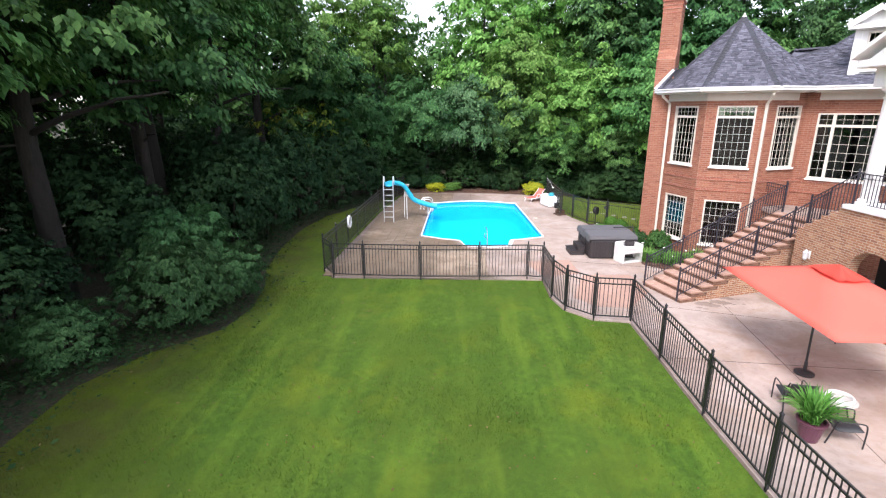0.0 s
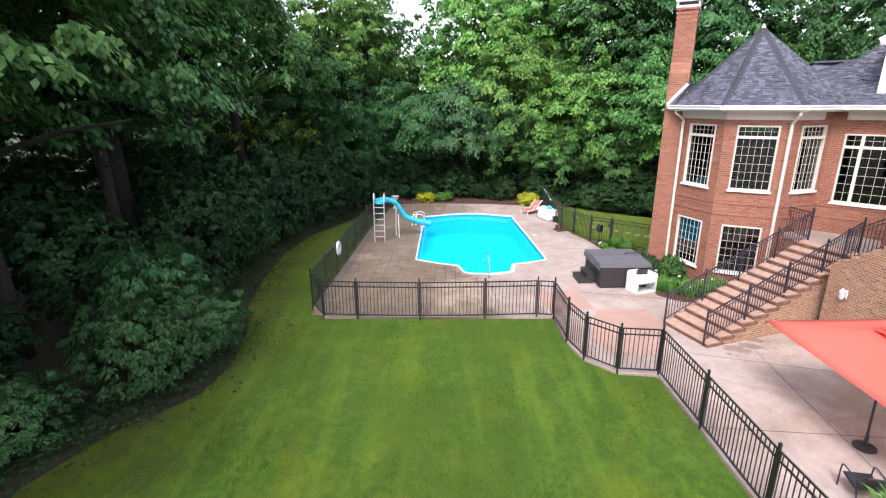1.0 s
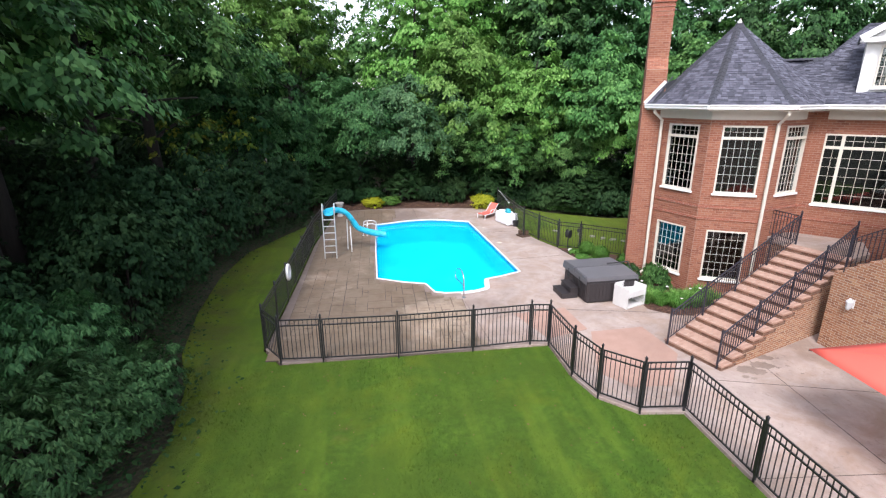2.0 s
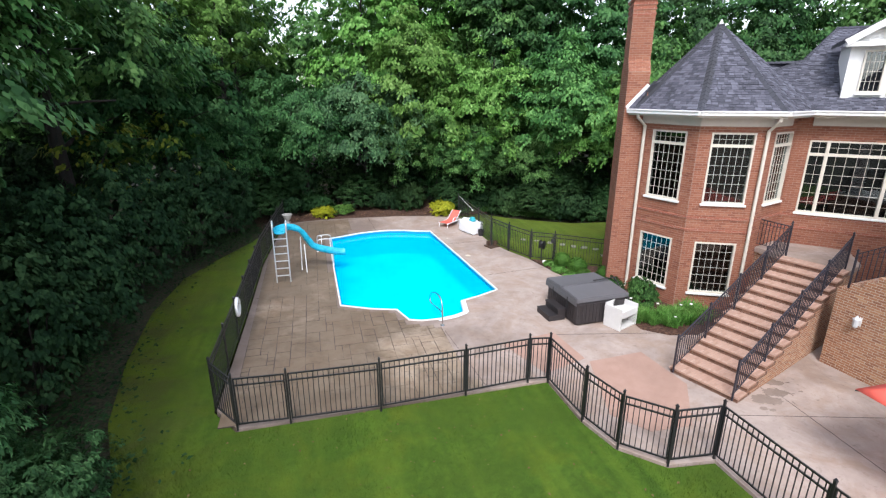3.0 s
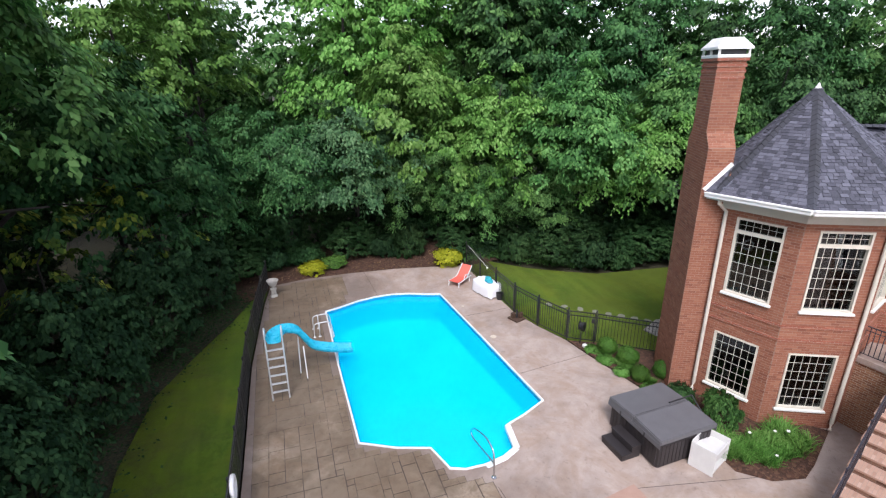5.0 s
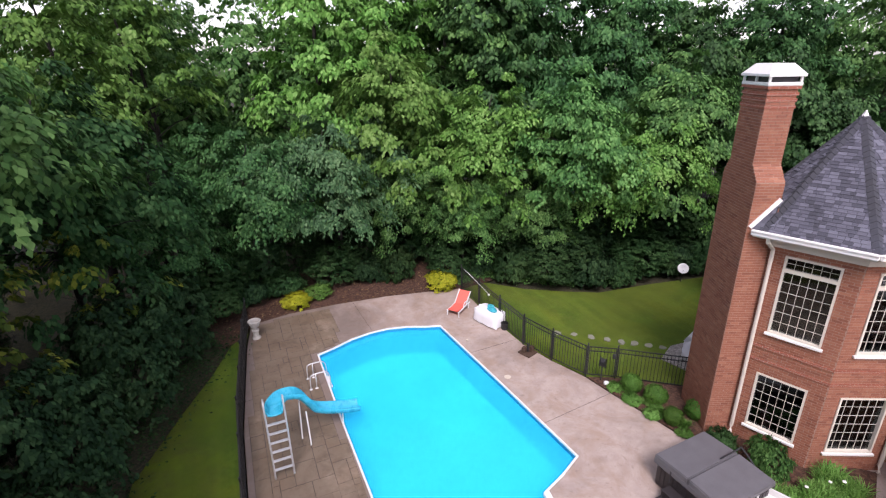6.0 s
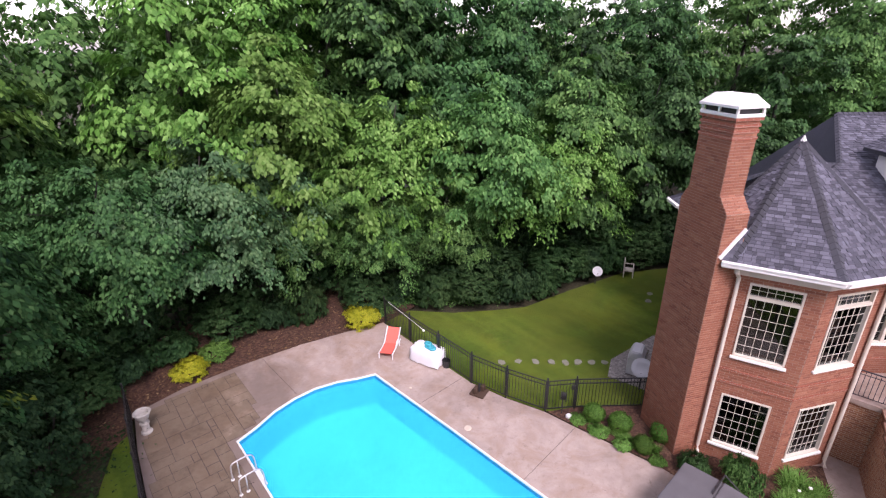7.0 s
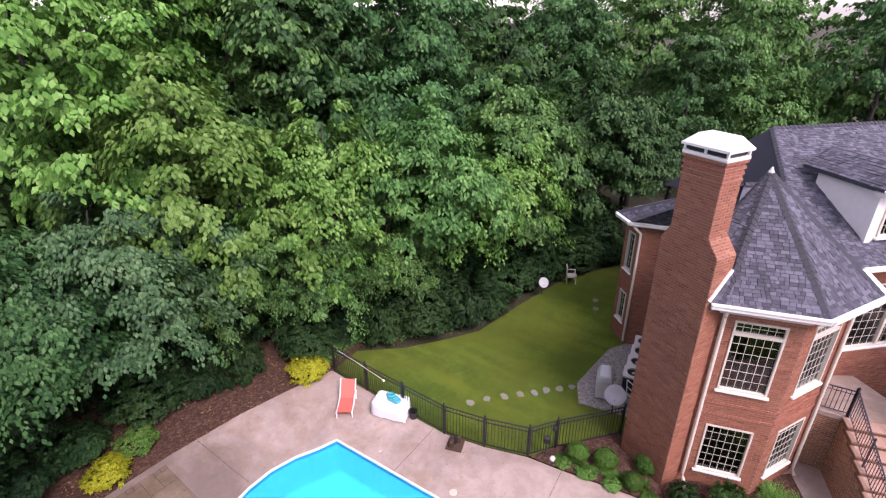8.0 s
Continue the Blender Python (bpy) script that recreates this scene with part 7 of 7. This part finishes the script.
# the wall of trees behind the pool, front row first
BRIGHT = "broadleaf tree with bright green layered boughs"
BLUISH = "dogwood tree with bluish-green drooping sprays"
SHADY = "dark green woodland tree in deep shade"
TALLT = "tall woodland tree with an open leafy crown"
# darker leaf tones put shade into the colour of trees deep in the wood
for row in (
    (K_DOG, 0.4, 35.4, 20, 1.0, LEAF_BLUE, BLUISH),
    (K_MAPLE, 4.0, 37.0, 75, 1.05, LEAF_LIGHT, BRIGHT),
    (K_MAPLE, 8.2, 34.0, 150, 0.88, LEAF_LIGHT, BRIGHT),
    (K_DOG, 5.0, 34.4, 200, 0.72, LEAF_MID, BRIGHT),
    (K_DOG, 6.6, 33.4, 260, 0.62, LEAF_MID, BRIGHT),
    (K_DOG, 10.0, 32.0, 40, 0.62, LEAF_MID, BRIGHT),
    (K_MAPLE, 11.8, 31.6, 230, 0.9, LEAF_MID, BRIGHT),
    (K_DOG, 14.6, 30.4, 300, 0.95, LEAF_LIGHT, BRIGHT),
    (K_MAPLE, 18.0, 30.4, 10, 0.95, LEAF_MID, BRIGHT),
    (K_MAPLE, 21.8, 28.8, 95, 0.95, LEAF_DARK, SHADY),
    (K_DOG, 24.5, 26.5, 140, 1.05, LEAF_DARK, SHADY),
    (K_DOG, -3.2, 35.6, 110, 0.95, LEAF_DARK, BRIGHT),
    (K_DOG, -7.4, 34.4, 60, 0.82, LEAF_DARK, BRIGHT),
    (K_MAPLE, -9.6, 30.6, 190, 0.95, LEAF_HALF_SHADE, SHADY),
    (K_OAK, -12.0, 26.4, 30, 0.95, LEAF_MID, SHADY),
    (K_OAK, -12.8, 22.6, 250, 1.0, LEAF_MID, SHADY),
    (K_BIG, -14.0, 18.8, 0, 0.95, LEAF_MID, "huge dark tree trunk with a spreading crown"),
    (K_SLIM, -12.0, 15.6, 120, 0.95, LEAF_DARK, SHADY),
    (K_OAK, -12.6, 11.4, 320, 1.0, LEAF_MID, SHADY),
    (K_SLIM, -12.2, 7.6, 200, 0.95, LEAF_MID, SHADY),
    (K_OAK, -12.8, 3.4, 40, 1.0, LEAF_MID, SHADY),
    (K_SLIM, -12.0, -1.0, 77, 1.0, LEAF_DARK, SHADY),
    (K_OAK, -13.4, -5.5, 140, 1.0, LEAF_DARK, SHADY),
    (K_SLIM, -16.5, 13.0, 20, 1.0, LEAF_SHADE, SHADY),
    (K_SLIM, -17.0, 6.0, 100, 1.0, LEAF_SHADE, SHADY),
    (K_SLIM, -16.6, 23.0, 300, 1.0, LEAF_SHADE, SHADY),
    (K_TALL, 5.6, 42.8, 0, 1.0, LEAF_LIGHT, TALLT),
    (K_SLIM, 1.4, 40.5, 30, 1.12, LEAF_LIGHT, TALLT),
    (K_TALL, 8.6, 40.5, 60, 1.06, LEAF_MID, TALLT),
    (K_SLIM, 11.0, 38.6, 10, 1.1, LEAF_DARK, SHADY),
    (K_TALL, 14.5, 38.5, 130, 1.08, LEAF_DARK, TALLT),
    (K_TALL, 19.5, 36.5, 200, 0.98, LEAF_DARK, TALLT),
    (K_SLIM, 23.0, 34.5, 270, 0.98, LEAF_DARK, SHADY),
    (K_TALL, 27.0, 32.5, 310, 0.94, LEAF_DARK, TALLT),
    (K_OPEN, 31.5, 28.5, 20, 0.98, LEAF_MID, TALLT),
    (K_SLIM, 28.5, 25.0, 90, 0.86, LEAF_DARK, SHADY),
    (K_TALL, 35.5, 23.0, 170, 0.96, LEAF_MID, TALLT),
    (K_OPEN, 37.5, 16.0, 220, 0.95, LEAF_DARK, TALLT),
    (K_TALL, 38.5, 9.0, 260, 0.74, LEAF_MID, TALLT),
    (K_OPEN, -7.8, 39.8, 120, 0.95, LEAF_LIGHT, TALLT),
    (K_OPEN, -9.8, 36.6, 190, 0.9, LEAF_LIGHT, TALLT),
    (K_OPEN, -7.6, 43.5, 20, 0.92, LEAF_MID, TALLT),
    (K_OPEN, -14.5, 33.0, 240, 1.0, LEAF_MID, TALLT),
    (K_OPEN, -18.5, 27.0, 300, 1.0, LEAF_LIGHT, TALLT),
    (K_TALL, -20.0, 18.0, 15, 1.0, LEAF_MID, TALLT),
    (K_TALL, -19.5, 10.0, 80, 1.0, LEAF_MID, TALLT),
    (K_TALL, -18.5, 2.5, 140, 1.0, LEAF_DARK, TALLT),
    # two oaks out of view, added to shade the left woods
    (K_OAK, -14.5, -10.5, 60, 1.0, LEAF_DARK, SHADY),
    (K_OAK, -18.0, -5.0, 200, 1.0, LEAF_DARK, SHADY),
):
    plant_tree(*row)

K_SAPLING = ready(tree_kind(17, 7.0, 2.0, 2.0, 26, 26, 0.24, 0.7, trunk=0.06), LEAF_TURNING)
for x, y, a, k in ((-10.4, 25.4, 10, 0.95), (-8.6, 28.8, 70, 0.95)):
    plant_tree(K_SAPLING, x, y, a, k, LEAF_TURNING, "slender sapling with sparse yellowing leaves", name="sapling", group="saplings")

# far woods all round: one mass of foliage beyond the trees
r = np.random.RandomState(77)
ring_pts = [(-30, -25), (-32, 5), (-30, 30), (-20, 44), (-9, 50), (0, 52), (10, 50), (22, 46), (34, 40), (43, 30), (47, 16), (48, 0), (46, -20)]
tops = [17, 18, 17, 15.0, 13.6, 16.4, 17.5, 17.5, 16.2, 15.4, 15.2, 15.2, 15]
wood_spots = []
line_pts = smooth_line([(x, y, z) for (x, y), z in zip(ring_pts, tops)], 8)
for i, p in enumerate(line_pts):
    seen = 20 <= i <= 84
    for _ in range(8 if seen else 5):
        hgt = p.z * r.uniform(0.55, 1.12)
        c = (p.x + r.normal(0, 2.2), p.y + r.normal(0, 2.2), hgt * 0.52)
        wood_spots += sprays(r, c, (2.8, 2.8, hgt * 0.5), 26 if seen else 10, 1.3, 26 if seen else 12, low=-0.9, hollow=0.85)
far = leaf_cloud(wood_spots, 0.42, "oval", 9)
far.materials.append(LEAF_MID)
tagged(new("far_woods", far), "dense far woodland closing the view", "woods", kind="stuff")


def shrub_kind(seed, w, h, clumps, per, leaf, shape="long", spread=0.35):
    r = np.random.RandomState(seed)
    sp = sprays(r, (0, 0, h * 0.45), (w / 2, w / 2, h * 0.5), clumps, spread, per, low=-0.75, hollow=0.78, droop=0.35)
    for i in range(4):
        a = r.uniform(0, 6.28)
        sp += sprays(r, (w * 0.28 * math.cos(a), w * 0.28 * math.sin(a), h * r.uniform(0.4, 0.7)), (w * 0.28, w * 0.28, h * 0.3), clumps // 6, spread, per, low=-0.4, hollow=0.8, droop=0.35)
    me = leaf_cloud(sp, leaf, shape, seed, droop=0.1)
    bm = bmesh.new()
    for i in range(7):
        a = r.uniform(0, 6.28)
        limb(bm, (0.1 * math.cos(a), 0.1 * math.sin(a), -0.2), (w * 0.3 * math.cos(a), w * 0.3 * math.sin(a), h * 0.6), 0.03, 0.01, r, 0.05, 5)
    return mesh_of(bm, "woody_base", BARK), me


def plant_shrub(kind, x, y, turn, sc, mat, label, name="shrub", group="", z=-0.06):
    sx, sz = sc if isinstance(sc, tuple) else (sc, sc)
    t = thing(name, Matrix.Translation((x, y, z)) @ pose(0, 0, 0, 0, 0, turn) @ Matrix.Diagonal((sx, sx, sz, 1)), label, "shrub", group)
    piece("woody_base", kind[0], t)
    c = new("foliage", kind[1])
    c.parent = t
    c.material_slots[0].link = "OBJECT"
    c.material_slots[0].material = mat
    return t


S_RHODO = ready(shrub_kind(31, 3.0, 2.6, 300, 40, 0.135, "long", 0.34), LEAF_RHODO)
S_HOLLY = ready(shrub_kind(32, 3.4, 3.9, 330, 30, 0.13, "oval", 0.38), LEAF_DARK)


def ball_kind(seed, d, leaves, leaf):
    """A clipped ball: leaves all over a slightly lumpy round, with shorter ones inside."""
    r = np.random.RandomState(seed)
    spots = []
    for _ in range(leaves):
        v = r.normal(0, 1, 3)
        v /= np.linalg.norm(v)
        k = d / 2 * (0.96 + 0.22 * noise.noise(Vector(v * 2.6))) * r.uniform(0.80, 1.02)
        p = v * k
        p[2] = max(p[2] * 0.92 + d * 0.43, 0.03)
        spots.append((p, v, 1.0))
    bm = bmesh.new()
    for i in range(6):
        a = r.uniform(0, 6.28)
        limb(bm, (0.03 * math.cos(a), 0.03 * math.sin(a), -0.1), (d * 0.25 * math.cos(a), d * 0.25 * math.sin(a), d * 0.6), 0.015, 0.006, r, 0.02, 5)
    return mesh_of(bm, "woody_base", BARK), leaf_cloud(spots, leaf, "oval", seed, droop=0.0)


S_BOX = ready(ball_kind(33, 0.86, 5200, 0.05), LEAF_BOX)
S_LOW = ready(shrub_kind(34, 2.4, 1.2, 200, 22, 0.14, "oval", 0.33), LEAF_DARK)
RH = "leathery-leaved rhododendron shrub at the lawn edge"
HO = "large rounded evergreen shrub with woodland shade in its leaf colour"
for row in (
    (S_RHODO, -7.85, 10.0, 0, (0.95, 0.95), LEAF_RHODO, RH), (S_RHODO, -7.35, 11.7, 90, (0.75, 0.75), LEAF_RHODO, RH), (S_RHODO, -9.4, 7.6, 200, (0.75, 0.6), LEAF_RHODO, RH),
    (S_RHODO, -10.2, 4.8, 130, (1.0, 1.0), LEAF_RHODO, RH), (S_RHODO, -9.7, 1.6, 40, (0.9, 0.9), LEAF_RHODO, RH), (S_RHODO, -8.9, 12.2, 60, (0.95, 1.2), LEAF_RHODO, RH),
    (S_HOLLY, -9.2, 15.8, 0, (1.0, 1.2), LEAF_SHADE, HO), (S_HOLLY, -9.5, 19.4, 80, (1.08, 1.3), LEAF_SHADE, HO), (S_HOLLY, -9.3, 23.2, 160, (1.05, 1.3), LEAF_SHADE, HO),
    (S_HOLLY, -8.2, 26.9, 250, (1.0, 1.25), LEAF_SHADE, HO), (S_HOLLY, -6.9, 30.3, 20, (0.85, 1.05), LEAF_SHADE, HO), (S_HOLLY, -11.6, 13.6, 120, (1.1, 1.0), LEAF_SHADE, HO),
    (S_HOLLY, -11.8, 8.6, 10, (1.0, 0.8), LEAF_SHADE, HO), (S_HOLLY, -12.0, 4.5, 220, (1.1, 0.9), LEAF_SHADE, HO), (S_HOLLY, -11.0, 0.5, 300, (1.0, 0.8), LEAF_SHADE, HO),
    # from here on, added shade-coloured masses that darken gaps in the wood
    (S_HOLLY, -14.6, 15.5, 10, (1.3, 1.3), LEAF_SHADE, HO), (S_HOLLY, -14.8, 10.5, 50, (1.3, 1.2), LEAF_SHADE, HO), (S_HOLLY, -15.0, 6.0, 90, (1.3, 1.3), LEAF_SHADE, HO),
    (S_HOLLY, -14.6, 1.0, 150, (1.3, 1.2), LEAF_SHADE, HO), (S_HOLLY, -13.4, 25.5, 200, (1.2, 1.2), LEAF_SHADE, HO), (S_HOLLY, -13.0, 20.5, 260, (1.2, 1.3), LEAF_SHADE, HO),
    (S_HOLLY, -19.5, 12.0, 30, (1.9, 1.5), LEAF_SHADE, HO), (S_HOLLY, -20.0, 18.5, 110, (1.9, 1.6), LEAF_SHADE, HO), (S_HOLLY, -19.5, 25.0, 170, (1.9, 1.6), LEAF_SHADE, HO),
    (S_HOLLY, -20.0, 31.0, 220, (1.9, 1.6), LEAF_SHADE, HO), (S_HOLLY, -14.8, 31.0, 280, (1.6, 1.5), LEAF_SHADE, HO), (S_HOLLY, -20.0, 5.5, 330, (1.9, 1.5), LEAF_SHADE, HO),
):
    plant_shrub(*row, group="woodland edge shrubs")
r = np.random.RandomState(5)
EDGE_SHRUBS = [(-5.9, 33.2), (-4.4, 34.3), (-2.4, 35.0), (-0.3, 34.9), (1.6, 34.4), (3.2, 34.1), (5.4, 33.2), (6.9, 32.9), (8.3, 31.2), (9.8, 30.0), (11.3, 29.2), (12.9, 28.9), (14.5, 28.8), (16.3, 28.5), (18.1, 28.1), (19.8, 27.3), (21.2, 26.3), (22.4, 25.2)]
# edge shrubs take shade-toned leaves for the overhang of the boughs
for i, (x, y) in enumerate(EDGE_SHRUBS):
    x, y = x + r.uniform(-0.3, 0.3), y + r.uniform(-0.2, 0.4)
    plant_shrub(S_LOW if i % 3 else S_HOLLY, x, y, r.uniform(0, 360), (r.uniform(0.75, 1.05), r.uniform(0.9, 1.5) if i % 3 else 0.62), (LEAF_HALF_SHADE, LEAF_SHADE, LEAF_HALF_SHADE)[i % 3], "understorey shrub with tree shade put into its leaf colour", group="understorey shrubs")
# a taller row behind them, shade-coloured, darkens and closes the wood at its foot
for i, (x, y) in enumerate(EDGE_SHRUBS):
    plant_shrub(S_HOLLY, x + 0.9 + r.uniform(-0.3, 0.3), y + 2.3 + r.uniform(-0.3, 0.4), r.uniform(0, 360), (r.uniform(0.95, 1.2), r.uniform(0.8, 1.05)), LEAF_SHADE if i % 2 else LEAF_HALF_SHADE, "tall evergreen shrub with tree shade put into its dark leaf colour", group="tall understorey shrubs")

# garden plants near the house and the pool
for x, y, s in ((7.18, 21.6, 0.85), (7.42, 20.78, 0.9), (7.16, 19.83, 0.75), (8.02, 19.7, 0.85)):
    plant_shrub(S_BOX, x, y, s * 400, s, LEAF_BOX, "clipped round boxwood ball in the mulch bed", "boxwood", "boxwood balls", z=0.0)
S_MAT = ready(shrub_kind(35, 0.9, 0.34, 150, 22, 0.06, "oval", 0.14), LEAF_BOX)
for x, y, a, k in ((6.75, 21.9, 0, 0.6), (6.82, 21.15, 50, 0.65), (6.92, 20.35, 110, 0.65), (7.1, 19.35, 200, 0.55)):
    plant_shrub(S_MAT, x, y, a, k, LEAF_LIGHT, "low mat of bright green groundcover in the mulch bed", "groundcover_plant", "groundcover plants", z=0.0)
GOLD = ready(shrub_kind(41, 1.5, 0.85, 220, 20, 0.085, "oval", 0.2), LEAF_YELLOW)
plant_shrub(GOLD, 4.6, 31.8, 10, (0.95, 1.15), LEAF_YELLOW, "rounded golden-green shrub at the back of the pool", "golden_shrub", z=0.0)
plant_shrub(GOLD, -2.3, 32.9, 120, (0.85, 0.8), LEAF_YELLOW, "spreading golden-leaved shrub in the mulch bed", "golden_shrub", z=0.0)
plant_shrub(S_LOW, -1.2, 33.6, 20, (0.55, 0.5), LEAF_LIGHT, "low green shrub in the mulch bed", "low_shrub", z=0.0)
plant_shrub(S_LOW, 7.95, 17.35, 70, (0.42, 0.85), LEAF_MID, "loose green rose bush beside the hot tub", "rose_bush", z=0.0)
plant_shrub(S_LOW, 7.55, 18.5, 200, (0.36, 0.6), LEAF_DARK, "low green bush beside the hot tub", "bush", z=0.0)


def strap_clump(seed, n, length, width):
    """Arching strap leaves from one crown."""
    r = np.random.RandomState(seed)
    verts, faces = [], []
    for _ in range(n):
        a, lean, L = r.uniform(0, 6.28), r.uniform(0.25, 1.0), length * r.uniform(0.6, 1.15)
        ox, oy = r.normal(0, 0.05), r.normal(0, 0.05)
        k = len(verts)
        for i in range(5):
            t = i / 4
            d = L * (t * lean * 0.75)
            z = L * (t - 0.62 * lean * t * t)
            w = width * (1 - t) ** 0.6 * (0.7 if i == 0 else 1)
            cx, cy = ox + d * math.cos(a), oy + d * math.sin(a)
            verts += [(cx - w * math.sin(a), cy + w * math.cos(a), z), (cx + w * math.sin(a), cy - w * math.cos(a), z)]
        for i in range(4):
            faces.append((k + 2 * i, k + 2 * i + 1, k + 2 * i + 3, k + 2 * i + 2))
    me = bpy.data.meshes.new("blades")
    me.from_pydata(verts, [], faces)
    return me


LILY = strap_clump(1, 60, 0.62, 0.016)
LILY.materials.append(LEAF_LIGHT)
r = np.random.RandomState(8)
bm = bmesh.new()
bmesh.ops.create_icosphere(bm, subdivisions=1, radius=0.055)
for v in bm.verts:
    v.co.z = v.co.z * 0.5
BLOOM = mesh_of(bm, "bloom", PETAL)


def lily(x, y, s, bloom):
    t = thing("daylily", Matrix.Translation((x, y, 0.02)) @ pose(0, 0, 0, 0, 0, r.uniform(0, 360)) @ Matrix.Diagonal((s, s, s, 1)), "clump of bright green strap-leaved lilies" + (" with white flowers" if bloom else ""), "plant", "lily clumps")
    piece("foliage", LILY, t)
    for k in range(bloom):
        bx, by, bz = r.uniform(-0.3, 0.3), r.uniform(-0.3, 0.3), r.uniform(0.5, 0.62)
        piece("flower", BLOOM, t, pose(bx, by, bz))


for i in range(84):
    u = i / 83
    x = 6.98 + 2.35 * u + r.normal(0, 0.08)
    y = 15.95 - 1.35 * min(1, u * 2.2) * 0.5 + (0.35 * u) + r.uniform(0.1, 1.0)
    lily(x, y, r.uniform(0.7, 1.05), 1 if i % 17 == 2 else 0)
for i in range(36):
    u = i / 35
    lily(6.55 + 0.75 * u + r.normal(0, 0.06) + 0.15, 22.2 - 2.8 * u + r.normal(0, 0.1), r.uniform(0.32, 0.5), 0)

# fern in the pot
FERN = strap_clump(5, 260, 0.82, 0.026)
FERN.materials.append(LEAF_LIGHT)
f = piece("fern", FERN, pot, pose(0, 0, 0.36))
f["label"] = "arching bright green fronds"

# ground cover along the woodland edge
r = np.random.RandomState(21)
edge = [(-9.5, 0.0), (-8.6, 3.5), (-9.0, 6.4), (-8.3, 8.2), (-7.2, 9.9), (-7.2, 12.4), (-8.0, 15.2), (-8.6, 18.0), (-8.9, 21.0), (-8.7, 24.0), (-7.6, 26.8), (-6.6, 28.8), (-5.4, 31.2)]
sp = []
line_pts = smooth_line([(x, y, 0) for x, y in edge], 12)
for p in line_pts:
    for _ in range(75):
        q = (p.x + r.normal(-0.5, 0.75), p.y + r.normal(0, 0.5), r.uniform(-0.02, 0.22) ** 1.0)
        sp.append((q, (0, 0, 1), r.uniform(0.6, 1.3)))
ivy = leaf_cloud(sp, 0.12, "oval", 4)
ivy.materials.append(LEAF_HALF_SHADE)
tagged(new("ground_cover", ivy), "low leafy ground cover along the woodland edge", "ground cover", kind="stuff")

# ivy and low growth at the edge of the side lawn
sp = []
line_pts = smooth_line([(5.9, 31.7, 0), (7.2, 32.0, 0), (8.7, 30.6, 0), (10.4, 29.4, 0), (12.0, 28.7, 0), (15.0, 28.4, 0), (18.5, 27.9, 0), (21.5, 26.2, 0)], 14)
for p in line_pts:
    for _ in range(70):
        sp.append(((p.x + r.normal(0.1, 0.35), p.y + r.normal(0.5, 0.25), abs(r.normal(0, 0.14))), (0, -0.3, 1), r.uniform(0.6, 1.3)))
ivy = leaf_cloud(sp, 0.15, "oval", 6)
ivy.materials.append(LEAF_MID)
tagged(new("ground_cover", ivy), "leafy growth along the edge of the side lawn", "ground cover", kind="stuff")

# fallen leaves on the mulch and a few on the lawn
sp = []
for _ in range(900):
    x, y = r.uniform(-5.5, 7), r.uniform(31.5, 36)
    if inside((x, y), BACK_BED):
        sp.append(((x, y, 0.05), (0, 0, 1), r.uniform(0.6, 1.2)))
lit = leaf_cloud(sp, 0.11, "oval", 12)
DRY = leaf_material("dry_leaf", (0.10, 0.055, 0.03), (0.20, 0.12, 0.06), (0.34, 0.24, 0.13), trans=0.1)
lit.materials.append(DRY)
tagged(new("fallen_leaves", lit), "dry fallen leaves on the mulch bed", "leaves", kind="stuff")
sp = []
for _ in range(700):
    x, y = r.uniform(-8, 5), r.uniform(-2, 14)
    if inside((x, y), LAWN_EDGE):
        sp.append(((x, y, 0.0), (0, 0, 1), r.uniform(0.5, 1.2)))
lit = leaf_cloud(sp, 0.06, "oval", 13)
lit.materials.append(DRY)
tagged(new("fallen_leaves", lit), "scattered pale leaves on the lawn", "leaves", kind="stuff")

# blades of the mown lawn, joined
rb = np.random.RandomState(3)
nb = 90000
P = np.stack([rb.uniform(-8.3, 5.0, nb), rb.uniform(-1.0, 14.0, nb)], 1)
lean_b = rb.normal(0, 0.018, (nb, 2))
hgt = rb.uniform(0.03, 0.065, nb) * (0.7 + 0.6 * (np.sin(P[:, 0] * 2.3 + np.sin(P[:, 1] * 1.7)) > 0))
keep = np.array([inside((x, y), LAWN_EDGE) for x, y in P])
P, lean_b, hgt = P[keep], lean_b[keep], hgt[keep]
ang = rb.uniform(0, 6.283, len(P))
w = 0.007
z0 = np.full(len(P), -0.045)
va = np.stack([P[:, 0] - w * np.cos(ang), P[:, 1] - w * np.sin(ang), z0], 1)
vb2 = np.stack([P[:, 0] + w * np.cos(ang), P[:, 1] + w * np.sin(ang), z0], 1)
vc = np.stack([P[:, 0] + lean_b[:, 0], P[:, 1] + lean_b[:, 1], z0 + 0.04 + hgt * 0.6], 1)
V = np.stack([va, vb2, vc], 1).reshape(-1, 3)
me = bpy.data.meshes.new("grass")
me.vertices.add(len(V))
me.vertices.foreach_set("co", V.ravel())
me.loops.add(len(V))
me.loops.foreach_set("vertex_index", np.arange(len(V), dtype=np.int32))
me.polygons.add(len(V) // 3)
me.polygons.foreach_set("loop_start", np.arange(0, len(V), 3, dtype=np.int32))
me.update(calc_edges=True)
me.materials.append(LAWN)
tagged(new("grass", me), "short mown grass blades of the lawn", "grass", kind="stuff")
